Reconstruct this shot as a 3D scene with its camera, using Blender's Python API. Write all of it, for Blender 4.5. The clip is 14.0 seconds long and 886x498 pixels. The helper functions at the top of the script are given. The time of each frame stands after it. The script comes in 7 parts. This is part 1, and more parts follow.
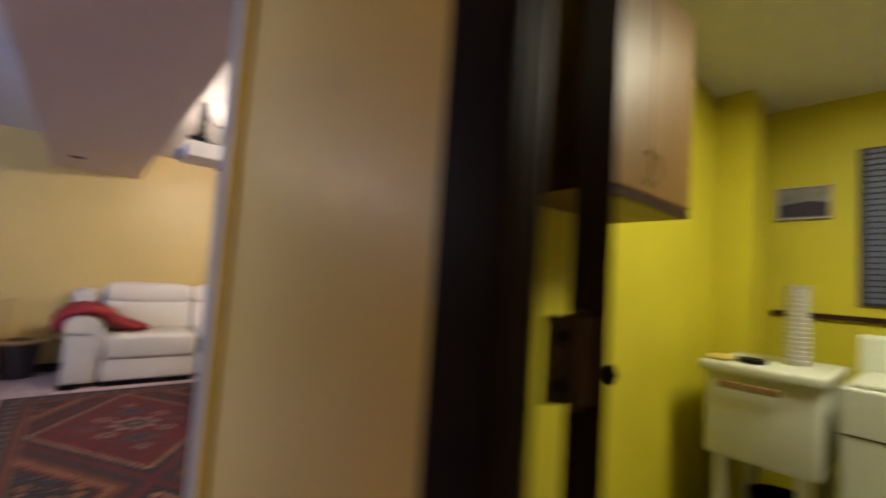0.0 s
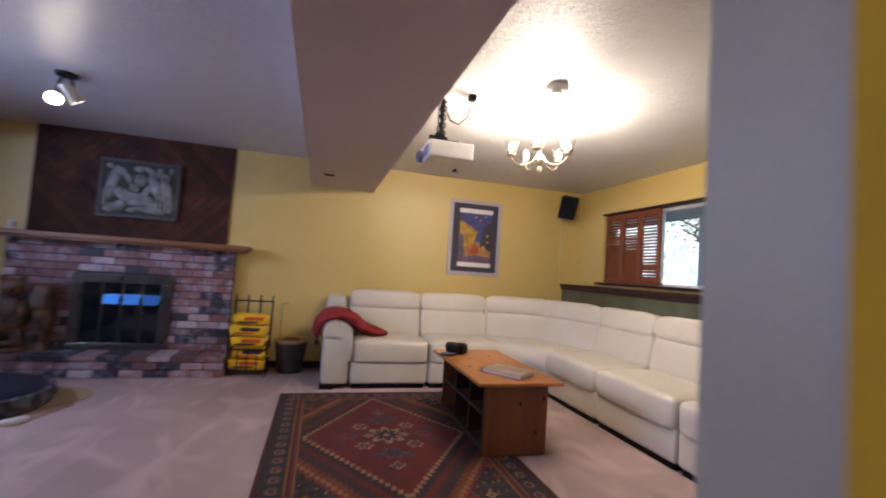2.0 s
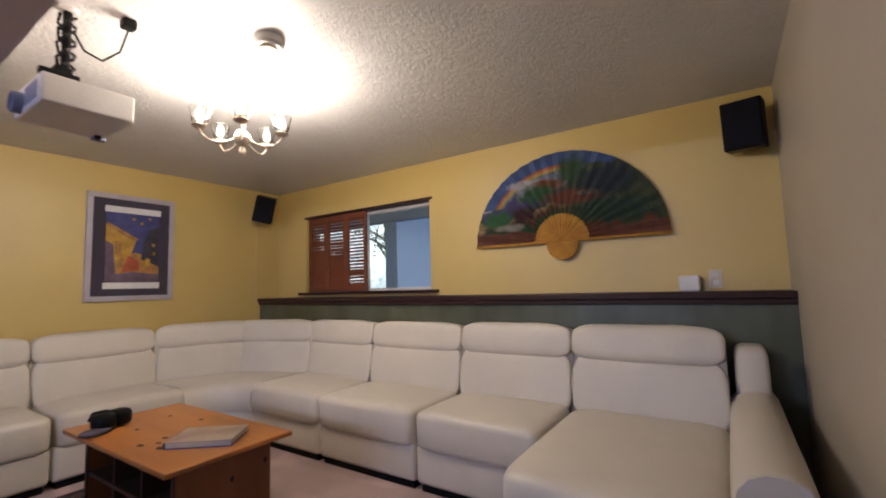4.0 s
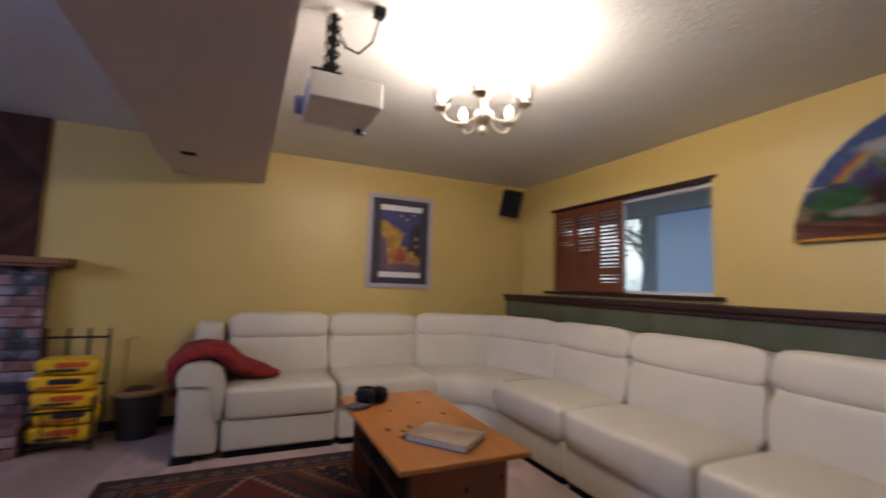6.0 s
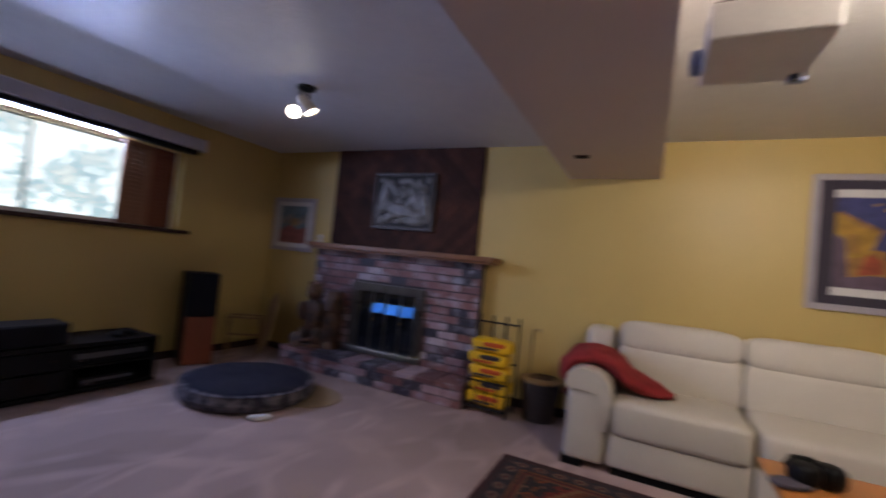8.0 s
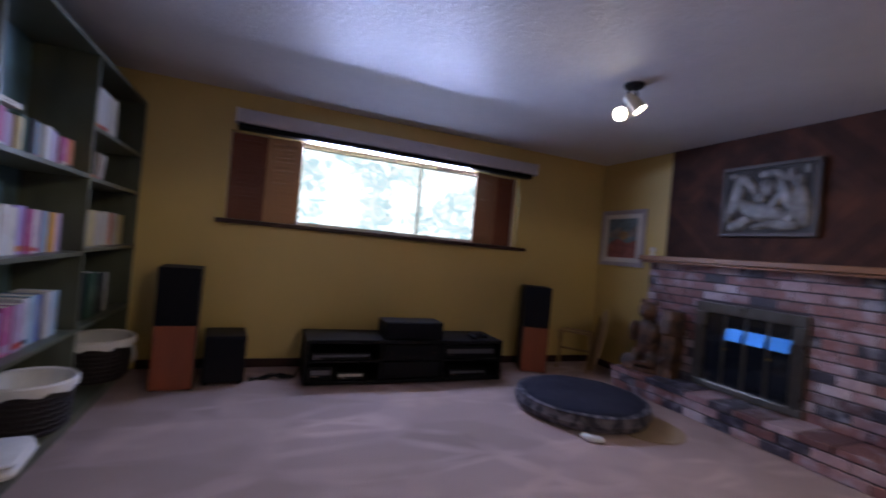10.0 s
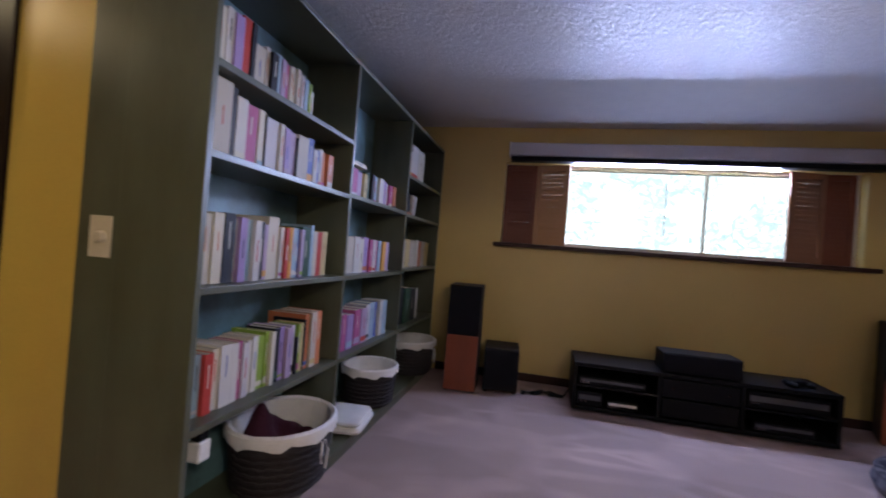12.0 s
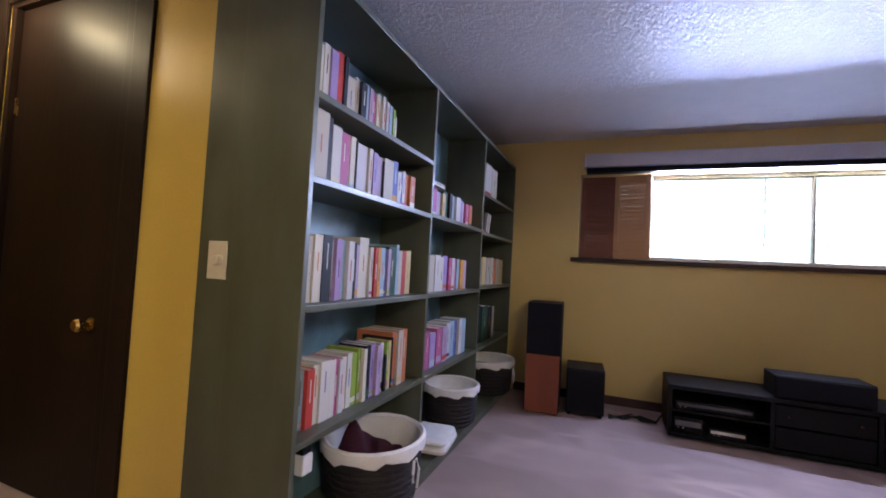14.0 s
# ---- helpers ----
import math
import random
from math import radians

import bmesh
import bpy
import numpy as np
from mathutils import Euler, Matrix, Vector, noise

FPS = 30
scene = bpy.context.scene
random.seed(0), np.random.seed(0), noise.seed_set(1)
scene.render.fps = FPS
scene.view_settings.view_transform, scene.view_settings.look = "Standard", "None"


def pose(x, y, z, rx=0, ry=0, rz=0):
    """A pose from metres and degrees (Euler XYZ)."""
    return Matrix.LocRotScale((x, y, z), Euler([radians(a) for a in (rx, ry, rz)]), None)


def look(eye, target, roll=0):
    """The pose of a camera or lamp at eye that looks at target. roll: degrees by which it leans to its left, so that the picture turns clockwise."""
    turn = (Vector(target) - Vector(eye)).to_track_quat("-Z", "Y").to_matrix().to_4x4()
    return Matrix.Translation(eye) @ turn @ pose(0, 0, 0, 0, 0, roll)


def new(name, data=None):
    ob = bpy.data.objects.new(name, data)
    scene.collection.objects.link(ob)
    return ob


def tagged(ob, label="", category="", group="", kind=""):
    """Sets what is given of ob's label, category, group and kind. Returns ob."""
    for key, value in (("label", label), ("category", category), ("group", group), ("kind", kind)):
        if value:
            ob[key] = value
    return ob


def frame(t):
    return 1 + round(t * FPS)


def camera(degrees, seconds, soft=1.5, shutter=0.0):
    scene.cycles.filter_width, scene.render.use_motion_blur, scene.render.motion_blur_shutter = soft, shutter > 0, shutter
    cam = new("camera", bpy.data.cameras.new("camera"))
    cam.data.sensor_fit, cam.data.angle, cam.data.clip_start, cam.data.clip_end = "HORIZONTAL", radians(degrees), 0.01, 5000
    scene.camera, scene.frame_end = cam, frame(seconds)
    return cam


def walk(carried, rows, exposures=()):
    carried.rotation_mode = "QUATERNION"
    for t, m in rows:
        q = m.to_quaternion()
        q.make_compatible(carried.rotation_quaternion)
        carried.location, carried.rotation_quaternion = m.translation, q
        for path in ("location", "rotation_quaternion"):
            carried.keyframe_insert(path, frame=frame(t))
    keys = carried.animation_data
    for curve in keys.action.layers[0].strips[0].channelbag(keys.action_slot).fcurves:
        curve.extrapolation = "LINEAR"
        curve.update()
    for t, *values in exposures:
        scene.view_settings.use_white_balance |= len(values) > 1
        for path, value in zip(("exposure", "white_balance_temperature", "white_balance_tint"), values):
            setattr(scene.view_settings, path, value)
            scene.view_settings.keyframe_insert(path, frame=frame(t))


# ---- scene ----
cam = camera(91.7, 14.0, soft=1.8, shutter=0.9)
PATH = [
    (0, (2.195, 1.364, 1.187), (3.474, 2.895, 1.323), 3.90),
    (0.5, (2.094, 1.484, 1.128), (2.983, 3.272, 1.246), 4.60),
    (1, (2.061, 1.660, 1.171), (2.632, 3.575, 1.244), 5.00),
    (1.5, (2.050, 1.866, 1.179), (2.520, 3.809, 1.256), 4.70),
    (2, (2.057, 2.091, 1.170), (2.601, 4.013, 1.278), 3.90),
    (2.5, (2.075, 2.296, 1.165), (2.883, 4.120, 1.304), 2.60),
    (3, (2.098, 2.475, 1.162), (3.329, 4.042, 1.329), 0.90),
    (3.2, (2.108, 2.535, 1.181), (3.507, 3.955, 1.343), 0.20),
    (3.7, (2.163, 2.670, 1.193), (3.791, 3.819, 1.365), -1.15),
    (4.2, (2.260, 2.754, 1.203), (3.929, 3.842, 1.378), -1.76),
    (4.7, (2.363, 2.818, 1.208), (3.945, 4.029, 1.381), -1.58),
    (5.3, (2.447, 2.911, 1.203), (3.755, 4.415, 1.375), -0.30),
    (5.5, (2.457, 2.960, 1.202), (3.617, 4.579, 1.378), 0.50),
    (6, (2.499, 3.048, 1.188), (3.324, 4.861, 1.361), 1.90),
    (6.5, (2.528, 3.150, 1.186), (3.028, 5.080, 1.348), 3.20),
    (7, (2.542, 3.245, 1.200), (2.672, 5.236, 1.337), 4.30),
    (7.5, (2.554, 3.312, 1.212), (2.204, 5.279, 1.310), 5.20),
    (8, (2.578, 3.363, 1.209), (1.705, 5.161, 1.274), 5.80),
    (8.2, (2.567, 3.349, 1.228), (1.542, 5.066, 1.272), 5.60),
    (8.7, (2.553, 3.380, 1.224), (1.176, 4.831, 1.241), 5.72),
    (9.25, (2.504, 3.422, 1.197), (0.884, 4.595, 1.205), 5.58),
    (9.8, (2.452, 3.467, 1.167), (0.657, 4.350, 1.175), 5.31),
    (10.3, (2.430, 3.506, 1.157), (0.506, 4.053, 1.161), 5.10),
    (10.5, (2.426, 3.529, 1.167), (0.460, 3.895, 1.161), 5.10),
    (11, (2.429, 3.558, 1.162), (0.429, 3.537, 1.155), 4.90),
    (11.5, (2.437, 3.565, 1.155), (0.458, 3.281, 1.152), 4.80),
    (12, (2.448, 3.551, 1.145), (0.501, 3.093, 1.154), 4.50),
    (12.5, (2.457, 3.528, 1.137), (0.546, 2.941, 1.167), 4.00),
    (13, (2.464, 3.506, 1.133), (0.588, 2.813, 1.175), 3.80),
    (13.5, (2.465, 3.483, 1.129), (0.612, 2.733, 1.193), 3.40),
    (14, (2.465, 3.464, 1.127), (0.612, 2.716, 1.206), 3.10),
]
EXPOSURES = [(0, 0.55), (0.5, 0.75), (1, 0.62), (1.5, 0.52), (2, 0.42), (3, 0.18), (5.3, -0.25), (6.5, -0.30), (8, -0.18), (10.3, 0.15), (11.5, 0.28), (12.5, 0.68), (14, 0.96)]
walk(cam, [(t, look(eye, target, roll)) for t, eye, target, roll in PATH], EXPOSURES)

# ---- world, sun, lights ----
world = bpy.data.worlds.new("sky")
scene.world = world
world.use_nodes = True
wt = world.node_tree
sky = wt.nodes.new("ShaderNodeTexSky")
sky.sky_type = "NISHITA"
sky.sun_disc = False
sky.sun_elevation = radians(38)
sky.sun_rotation = radians(180)
wt.links.new(sky.outputs[0], wt.nodes["Background"].inputs[0])
wt.nodes["Background"].inputs[1].default_value = 0.14


def lamp(name, kind, loc, energy, col, target=None, **kw):
    d = bpy.data.lights.new(name, kind)
    d.energy, d.color = energy, col
    for k, v in kw.items():
        if k == "radius":
            d.shadow_soft_size = v
        elif k == "size":
            d.shape, d.size, d.size_y = "RECTANGLE", v[0], v[1]
        elif k == "cone":
            d.spot_size, d.spot_blend = radians(v), 0.6
        elif k == "spread":
            d.spread = radians(v)
        elif k == "angle":
            d.angle = radians(v)
    o = new(name, d)
    o.matrix_world = look(loc, target) if target else Matrix.Translation(loc)
    return o


WARM = (1.0, 0.87, 0.74)
DAY = (0.47, 0.57, 1.0)
lamp("sun", "SUN", (0, -30, 30), 2.5, (1, 0.95, 0.88), (0, 0, 0), angle=0.5)
lamp("window_skylight", "AREA", (-1.715, 4.60, 1.988), 60, DAY, (0.2, 4.60, 1.76), size=(1.66, 0.035), spread=165)
lamp("window_groundlight", "AREA", (-1.70, 4.60, 1.315), 7.5, DAY, (0.2, 4.60, 2.05), size=(1.66, 0.05), spread=150)
CHAND = (3.48, 4.79)
for k in range(5):
    a = radians(20 + 72 * k)
    lamp("chandelier_bulb_light", "POINT", (CHAND[0] + 0.2 * math.cos(a), CHAND[1] + 0.2 * math.sin(a), 2.165), 14.5, WARM, radius=0.03)
lamp("spot_head_light", "SPOT", (0.262, 5.535, 2.157), 9, (1, 0.86, 0.68), (0.262 + 0.8, 5.535 - 3.1, 2.157 - 1.25), cone=98, radius=0.03)
lamp("spot_head_light", "SPOT", (0.372, 5.602, 2.158), 3.0, (1, 0.86, 0.68), (1.372, 6.502, 0.558), cone=75, radius=0.03)
lamp("laundry_ceiling_light", "AREA", (4.1, 1.2, 2.30), 21, (1, 0.93, 0.7), (4.1, 1.2, 0), size=(0.5, 0.5))
lamp("hall_ceiling_light", "POINT", (1.6, 0.80, 2.27), 10, (1, 0.82, 0.52), radius=0.06)


# ---- materials ----
def nodes(m):
    return m.node_tree.nodes, m.node_tree.links


def mat(name, col, rough=0.6, metal=0.0, col2=None, scale=6.0, amount=0.5, detail=4.0, bump=0.0, bscale=60.0, stretch=(1, 1, 1), emit=None, power=0.0, rvar=0.0, coat=0.0, obvar=0.0):
    """A surface with two-scale colour variation, roughness variation and fine relief."""
    m = bpy.data.materials.new(name)
    m.use_nodes = True
    N, L = nodes(m)
    b = N["Principled BSDF"]
    b.inputs["Roughness"].default_value, b.inputs["Metallic"].default_value = rough, metal
    b.inputs["Coat Weight"].default_value = coat
    b.inputs["Coat Roughness"].default_value = 0.15
    tc = N.new("ShaderNodeTexCoord")
    mp = N.new("ShaderNodeMapping")
    mp.inputs["Scale"].default_value = stretch
    L.new(tc.outputs["Object"], mp.inputs[0])
    big = N.new("ShaderNodeTexNoise")
    big.inputs["Scale"].default_value, big.inputs["Detail"].default_value = scale, detail
    L.new(mp.outputs[0], big.inputs[0])
    ramp = N.new("ShaderNodeValToRGB")
    ramp.color_ramp.elements[0].position, ramp.color_ramp.elements[1].position = 0.5 - amount / 2, 0.5 + amount / 2
    c2 = col2 or tuple(c * 0.86 for c in col)
    ramp.color_ramp.elements[0].color, ramp.color_ramp.elements[1].color = (*c2, 1), (*col, 1)
    L.new(big.outputs[0], ramp.inputs[0])
    out = ramp.outputs[0]
    fine = N.new("ShaderNodeTexNoise")
    fine.inputs["Scale"].default_value, fine.inputs["Detail"].default_value = bscale, 3
    L.new(mp.outputs[0], fine.inputs[0])
    hs = N.new("ShaderNodeHueSaturation")
    L.new(out, hs.inputs["Color"])
    mr = N.new("ShaderNodeMapRange")
    mr.inputs["To Min"].default_value, mr.inputs["To Max"].default_value = 0.92, 1.08
    L.new(fine.outputs[0], mr.inputs[0])
    if obvar:
        info = N.new("ShaderNodeObjectInfo")
        r2 = N.new("ShaderNodeMapRange")
        r2.inputs["To Min"].default_value, r2.inputs["To Max"].default_value = 1 - obvar, 1 + obvar
        L.new(info.outputs["Random"], r2.inputs[0])
        mul = N.new("ShaderNodeMath")
        mul.operation = "MULTIPLY"
        L.new(mr.outputs[0], mul.inputs[0])
        L.new(r2.outputs[0], mul.inputs[1])
        L.new(mul.outputs[0], hs.inputs["Value"])
    else:
        L.new(mr.outputs[0], hs.inputs["Value"])
    L.new(hs.outputs[0], b.inputs["Base Color"])
    if rvar:
        rr = N.new("ShaderNodeMapRange")
        rr.inputs["To Min"].default_value, rr.inputs["To Max"].default_value = rough - rvar, rough + rvar
        L.new(big.outputs[0], rr.inputs[0])
        L.new(rr.outputs[0], b.inputs["Roughness"])
    if bump:
        bp = N.new("ShaderNodeBump")
        bp.inputs["Strength"].default_value, bp.inputs["Distance"].default_value = bump, 0.01
        L.new(fine.outputs[0], bp.inputs["Height"])
        L.new(bp.outputs[0], b.inputs["Normal"])
    if emit:
        b.inputs["Emission Color"].default_value, b.inputs["Emission Strength"].default_value = (*emit, 1), power
    return m


def math_node(N, L, op, a, b=None, c=None):
    n = N.new("ShaderNodeMath")
    n.operation = op
    for k, v in enumerate((a, b, c)):
        if v is None:
            continue
        if isinstance(v, (int, float)):
            n.inputs[k].default_value = v
        else:
            L.new(v, n.inputs[k])
    return n.outputs[0]


def mix_node(N, L, fac, a, b):
    n = N.new("ShaderNodeMix")
    n.data_type = "RGBA"
    for sock, v in ((n.inputs["Factor"], fac), (n.inputs["A"], a), (n.inputs["B"], b)):
        if isinstance(v, tuple):
            sock.default_value = (*v, 1)
        elif isinstance(v, (int, float)):
            sock.default_value = v
        else:
            L.new(v, sock)
    return n.outputs["Result"]


WALL = mat("yellow_wall_paint", (0.61, 0.452, 0.160), 0.42, col2=(0.57, 0.420, 0.147), scale=2.5, bump=0.10, bscale=220, rvar=0.05)
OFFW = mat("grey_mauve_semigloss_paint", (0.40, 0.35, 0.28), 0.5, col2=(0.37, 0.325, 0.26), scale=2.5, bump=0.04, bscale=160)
BEIGE = mat("golden_beige_paint", (0.68, 0.47, 0.125), 0.34, col2=(0.65, 0.445, 0.115), scale=2.0, bump=0.04, bscale=160)
HALL = mat("yellow_semigloss_paint", (0.62, 0.43, 0.10), 0.27, col2=(0.60, 0.415, 0.096), scale=2.0, bump=0.04, bscale=160)
MATTE_OCHRE = mat("flat_ochre_paint", (0.58, 0.33, 0.012), 0.85, scale=5)
LAUNDRY = mat("lime_yellow_paint", (0.62, 0.55, 0.03), 0.5, scale=3, bump=0.08, bscale=200)
CEIL = mat("white_textured_ceiling", (0.65, 0.64, 0.64), 0.42, col2=(0.60, 0.59, 0.60), scale=9, bump=0.4, bscale=120, rvar=0.05)
BEAMP = mat("mauve_grey_paint", (0.60, 0.52, 0.505), 0.6, col2=(0.575, 0.495, 0.48), scale=2, bump=0.05, bscale=150)
GREEN = mat("dark_green_paint", (0.100, 0.110, 0.076), 0.36, col2=(0.052, 0.055, 0.032), scale=5, bump=0.06, bscale=90, stretch=(1, 1, 0.35), rvar=0.06)
DARKTRIM = mat("dark_walnut_trim", (0.040, 0.017, 0.014), 0.45, col2=(0.028, 0.013, 0.012), scale=7, bump=0.08, bscale=70, stretch=(1, 1, 0.15))
DOORWOOD = mat("espresso_door", (0.016, 0.009, 0.007), 0.42, col2=(0.009, 0.005, 0.004), scale=4, bump=0.06, bscale=60, stretch=(1, 1, 0.08), rvar=0.05)
DOORWOOD.node_tree.nodes["Principled BSDF"].inputs["Specular IOR Level"].default_value = 0.07
DARKTRIM.node_tree.nodes["Principled BSDF"].inputs["Specular IOR Level"].default_value = 0.2
PINE = mat("honey_pine", (0.42, 0.165, 0.042), 0.38, col2=(0.31, 0.105, 0.024), scale=5, amount=0.35, bump=0.06, bscale=40, stretch=(1, 0.12, 1), coat=0.15)
# pine darkened to carry the shade inside the table's cubbies
PINESHADE = mat("shade_dark_pine", (0.040, 0.015, 0.007), 0.6, col2=(0.028, 0.010, 0.005), scale=5, bump=0.06, bscale=40)
PINEV = mat("honey_pine_upright", (0.25, 0.078, 0.020), 0.45, col2=(0.15, 0.043, 0.012), scale=5, amount=0.35, bump=0.06, bscale=40, stretch=(1, 1, 0.12))
SHUTTER = mat("cherry_shutter", (0.21, 0.058, 0.022), 0.58, col2=(0.13, 0.036, 0.015), scale=6, bump=0.05, bscale=60, stretch=(1, 0.2, 1))
# tan copy of the shutter wood: daylight on the panel put into its colour
SHUTTERLIT = mat("lit_tan_shutter", (0.50, 0.28, 0.135), 0.6, col2=(0.42, 0.22, 0.10), scale=6, bump=0.05, bscale=60, stretch=(1, 0.2, 1))
# tone between the cherry and the tan copy
SHUTTERMID = mat("mid_brown_shutter", (0.30, 0.145, 0.075), 0.6, col2=(0.22, 0.10, 0.05), scale=6, bump=0.05, bscale=60, stretch=(1, 0.2, 1))
PLANK = mat("dark_walnut_plank", (0.078, 0.026, 0.013), 0.68, col2=(0.028, 0.010, 0.007), scale=6, amount=0.4, bump=0.08, bscale=50, obvar=0.3)
MANTEL = mat("oak_mantel", (0.26, 0.11, 0.042), 0.4, col2=(0.16, 0.065, 0.028), scale=5, stretch=(0.15, 1, 1), bump=0.08, bscale=50)
LEATHER = mat("cream_leather", (0.58, 0.53, 0.455), 0.40, col2=(0.53, 0.48, 0.41), scale=4, bump=0.16, bscale=170, rvar=0.06)
MORTAR = mat("grey_mortar", (0.075, 0.060, 0.068), 0.9, bump=0.4, bscale=120)
BLACK = mat("black_plastic", (0.005, 0.005, 0.006), 0.5, bump=0.04, bscale=150)
PLANK.node_tree.nodes["Principled BSDF"].inputs["Specular IOR Level"].default_value = 0.22
GRILLE = mat("black_speaker_cloth", (0.011, 0.011, 0.015), 0.85, bump=0.5, bscale=600)
for dark in (BLACK, GRILLE):
    dark.node_tree.nodes["Principled BSDF"].inputs["Specular IOR Level"].default_value = 0.13
CHERRY = mat("cherry_veneer", (0.23, 0.055, 0.022), 0.36, col2=(0.17, 0.04, 0.015), scale=5, stretch=(1, 1, 0.12))
IRON = mat("black_iron", (0.014, 0.013, 0.013), 0.5, 0.6, bump=0.15, bscale=120)
BRASS = mat("brass", (0.62, 0.42, 0.15), 0.28, 1.0, rvar=0.06)
DULLBRASS = mat("antique_brass", (0.17, 0.155, 0.135), 0.30, 0.9, col2=(0.11, 0.10, 0.085), scale=9, rvar=0.08)
PEWTER = mat("cream_brass_finish", (0.46, 0.39, 0.31), 0.34, 0.5)
COPPER = mat("brushed_copper", (0.42, 0.19, 0.12), 0.4, 0.6)
CHROME = mat("brushed_nickel", (0.62, 0.58, 0.52), 0.25, 1.0)
WHITEP = mat("white_plastic", (0.70, 0.68, 0.66), 0.4, scale=5)
IVORY = mat("ivory_plastic", (0.66, 0.58, 0.44), 0.4)
ENAMEL = mat("white_enamel", (0.66, 0.68, 0.55), 0.35, scale=4)
LINEN = mat("white_liner_cloth", (0.74, 0.72, 0.71), 0.9, scale=14, bump=0.25, bscale=160)
WICKER = mat("dark_wicker", (0.022, 0.014, 0.015), 0.55, col2=(0.010, 0.007, 0.008), scale=40, bump=0.8, bscale=130, stretch=(1, 1, 2.5))
MAROON = mat("maroon_blanket", (0.075, 0.010, 0.022), 0.95, bump=0.7, bscale=140)
RED = mat("red_throw", (0.30, 0.018, 0.022), 0.92, col2=(0.17, 0.010, 0.012), scale=14, bump=0.7, bscale=130)
NAVY = mat("navy_fleece", (0.008, 0.008, 0.025), 0.95, col2=(0.005, 0.005, 0.016), scale=8, bump=0.6, bscale=120)
BEDSIDE = mat("patterned_bed_fabric", (0.12, 0.105, 0.12), 0.9, col2=(0.020, 0.018, 0.030), scale=16, amount=0.15, bump=0.3, bscale=90)
BRONZE = mat("relief_plaster", (0.29, 0.275, 0.265), 0.5, col2=(0.07, 0.062, 0.05), scale=11, amount=0.5, bump=0.3, bscale=60, metal=0.2)
GILT = mat("dark_bronze_frame", (0.075, 0.062, 0.056), 0.5, 0.3, bump=0.2, bscale=80)
FRAMEW = mat("pale_grey_frame", (0.44, 0.40, 0.44), 0.5)
MATDARK = mat("charcoal_mat_board", (0.055, 0.045, 0.065), 0.9)
PAPER = mat("white_paper", (0.74, 0.72, 0.70), 0.8)
PAGES = mat("cream_page_edges", (0.62, 0.56, 0.46), 0.9, bump=0.3, bscale=300, stretch=(1, 8, 1))
GLOWB = mat("lit_bulb", (1, 0.9, 0.75), 0.4, emit=(1, 0.84, 0.6), power=38)
SPOTB = mat("lit_spot_lens", (1, 0.9, 0.8), 0.4, emit=(1, 0.93, 0.82), power=45)
BEARW = mat("carved_dark_wood", (0.13, 0.060, 0.030), 0.5, col2=(0.022, 0.012, 0.009), scale=9, amount=0.25, bump=0.5, bscale=70)
BAGY = mat("yellow_wrapper", (0.80, 0.50, 0.02), 0.32, col2=(0.70, 0.40, 0.01), scale=12, bump=0.25, bscale=35)
BAGR = mat("orange_red_print", (0.55, 0.075, 0.015), 0.4)
BAGK = mat("black_print", (0.03, 0.02, 0.03), 0.4)
SCREENW = mat("white_screen_housing", (0.52, 0.50, 0.55), 0.45, scale=3)
TAN = mat("tan_bamboo", (0.44, 0.215, 0.030), 0.6, col2=(0.29, 0.125, 0.016), scale=12)
TAN.node_tree.nodes["Principled BSDF"].inputs["Specular IOR Level"].default_value = 0.15
CARDB = mat("tan_wood", (0.30, 0.18, 0.07), 0.6, stretch=(1, 1, 0.2))
GRASS = mat("grass_ground", (0.11, 0.13, 0.06), 0.95, col2=(0.07, 0.085, 0.04), scale=0.6, bump=0.4, bscale=8)
BARK = mat("grey_bark", (0.34, 0.32, 0.30), 0.9, bump=0.6, bscale=20)
LEAF = mat("pale_leaf", (0.12, 0.17, 0.08), 0.7, col2=(0.07, 0.11, 0.04), scale=3)
CONCRETE = mat("porch_concrete", (0.36, 0.37, 0.40), 0.85, bump=0.2, bscale=30)
PORCHW = mat("porch_paint_grey_blue", (0.40, 0.46, 0.55), 0.6, scale=2)
# the porch panel emits blue in place of daylight falling on it
PORCHGLOW = mat("porch_panel_glow", (0.40, 0.52, 0.68), 0.5, scale=1.5, emit=(0.40, 0.60, 0.98), power=0.26)
SKYGLOW = mat("glowing_haze", (0.5, 0.55, 0.5), 0.9, col2=(0.3, 0.4, 0.4), scale=0.35, amount=0.2, emit=(0.92, 0.98, 1.0), power=1.5)


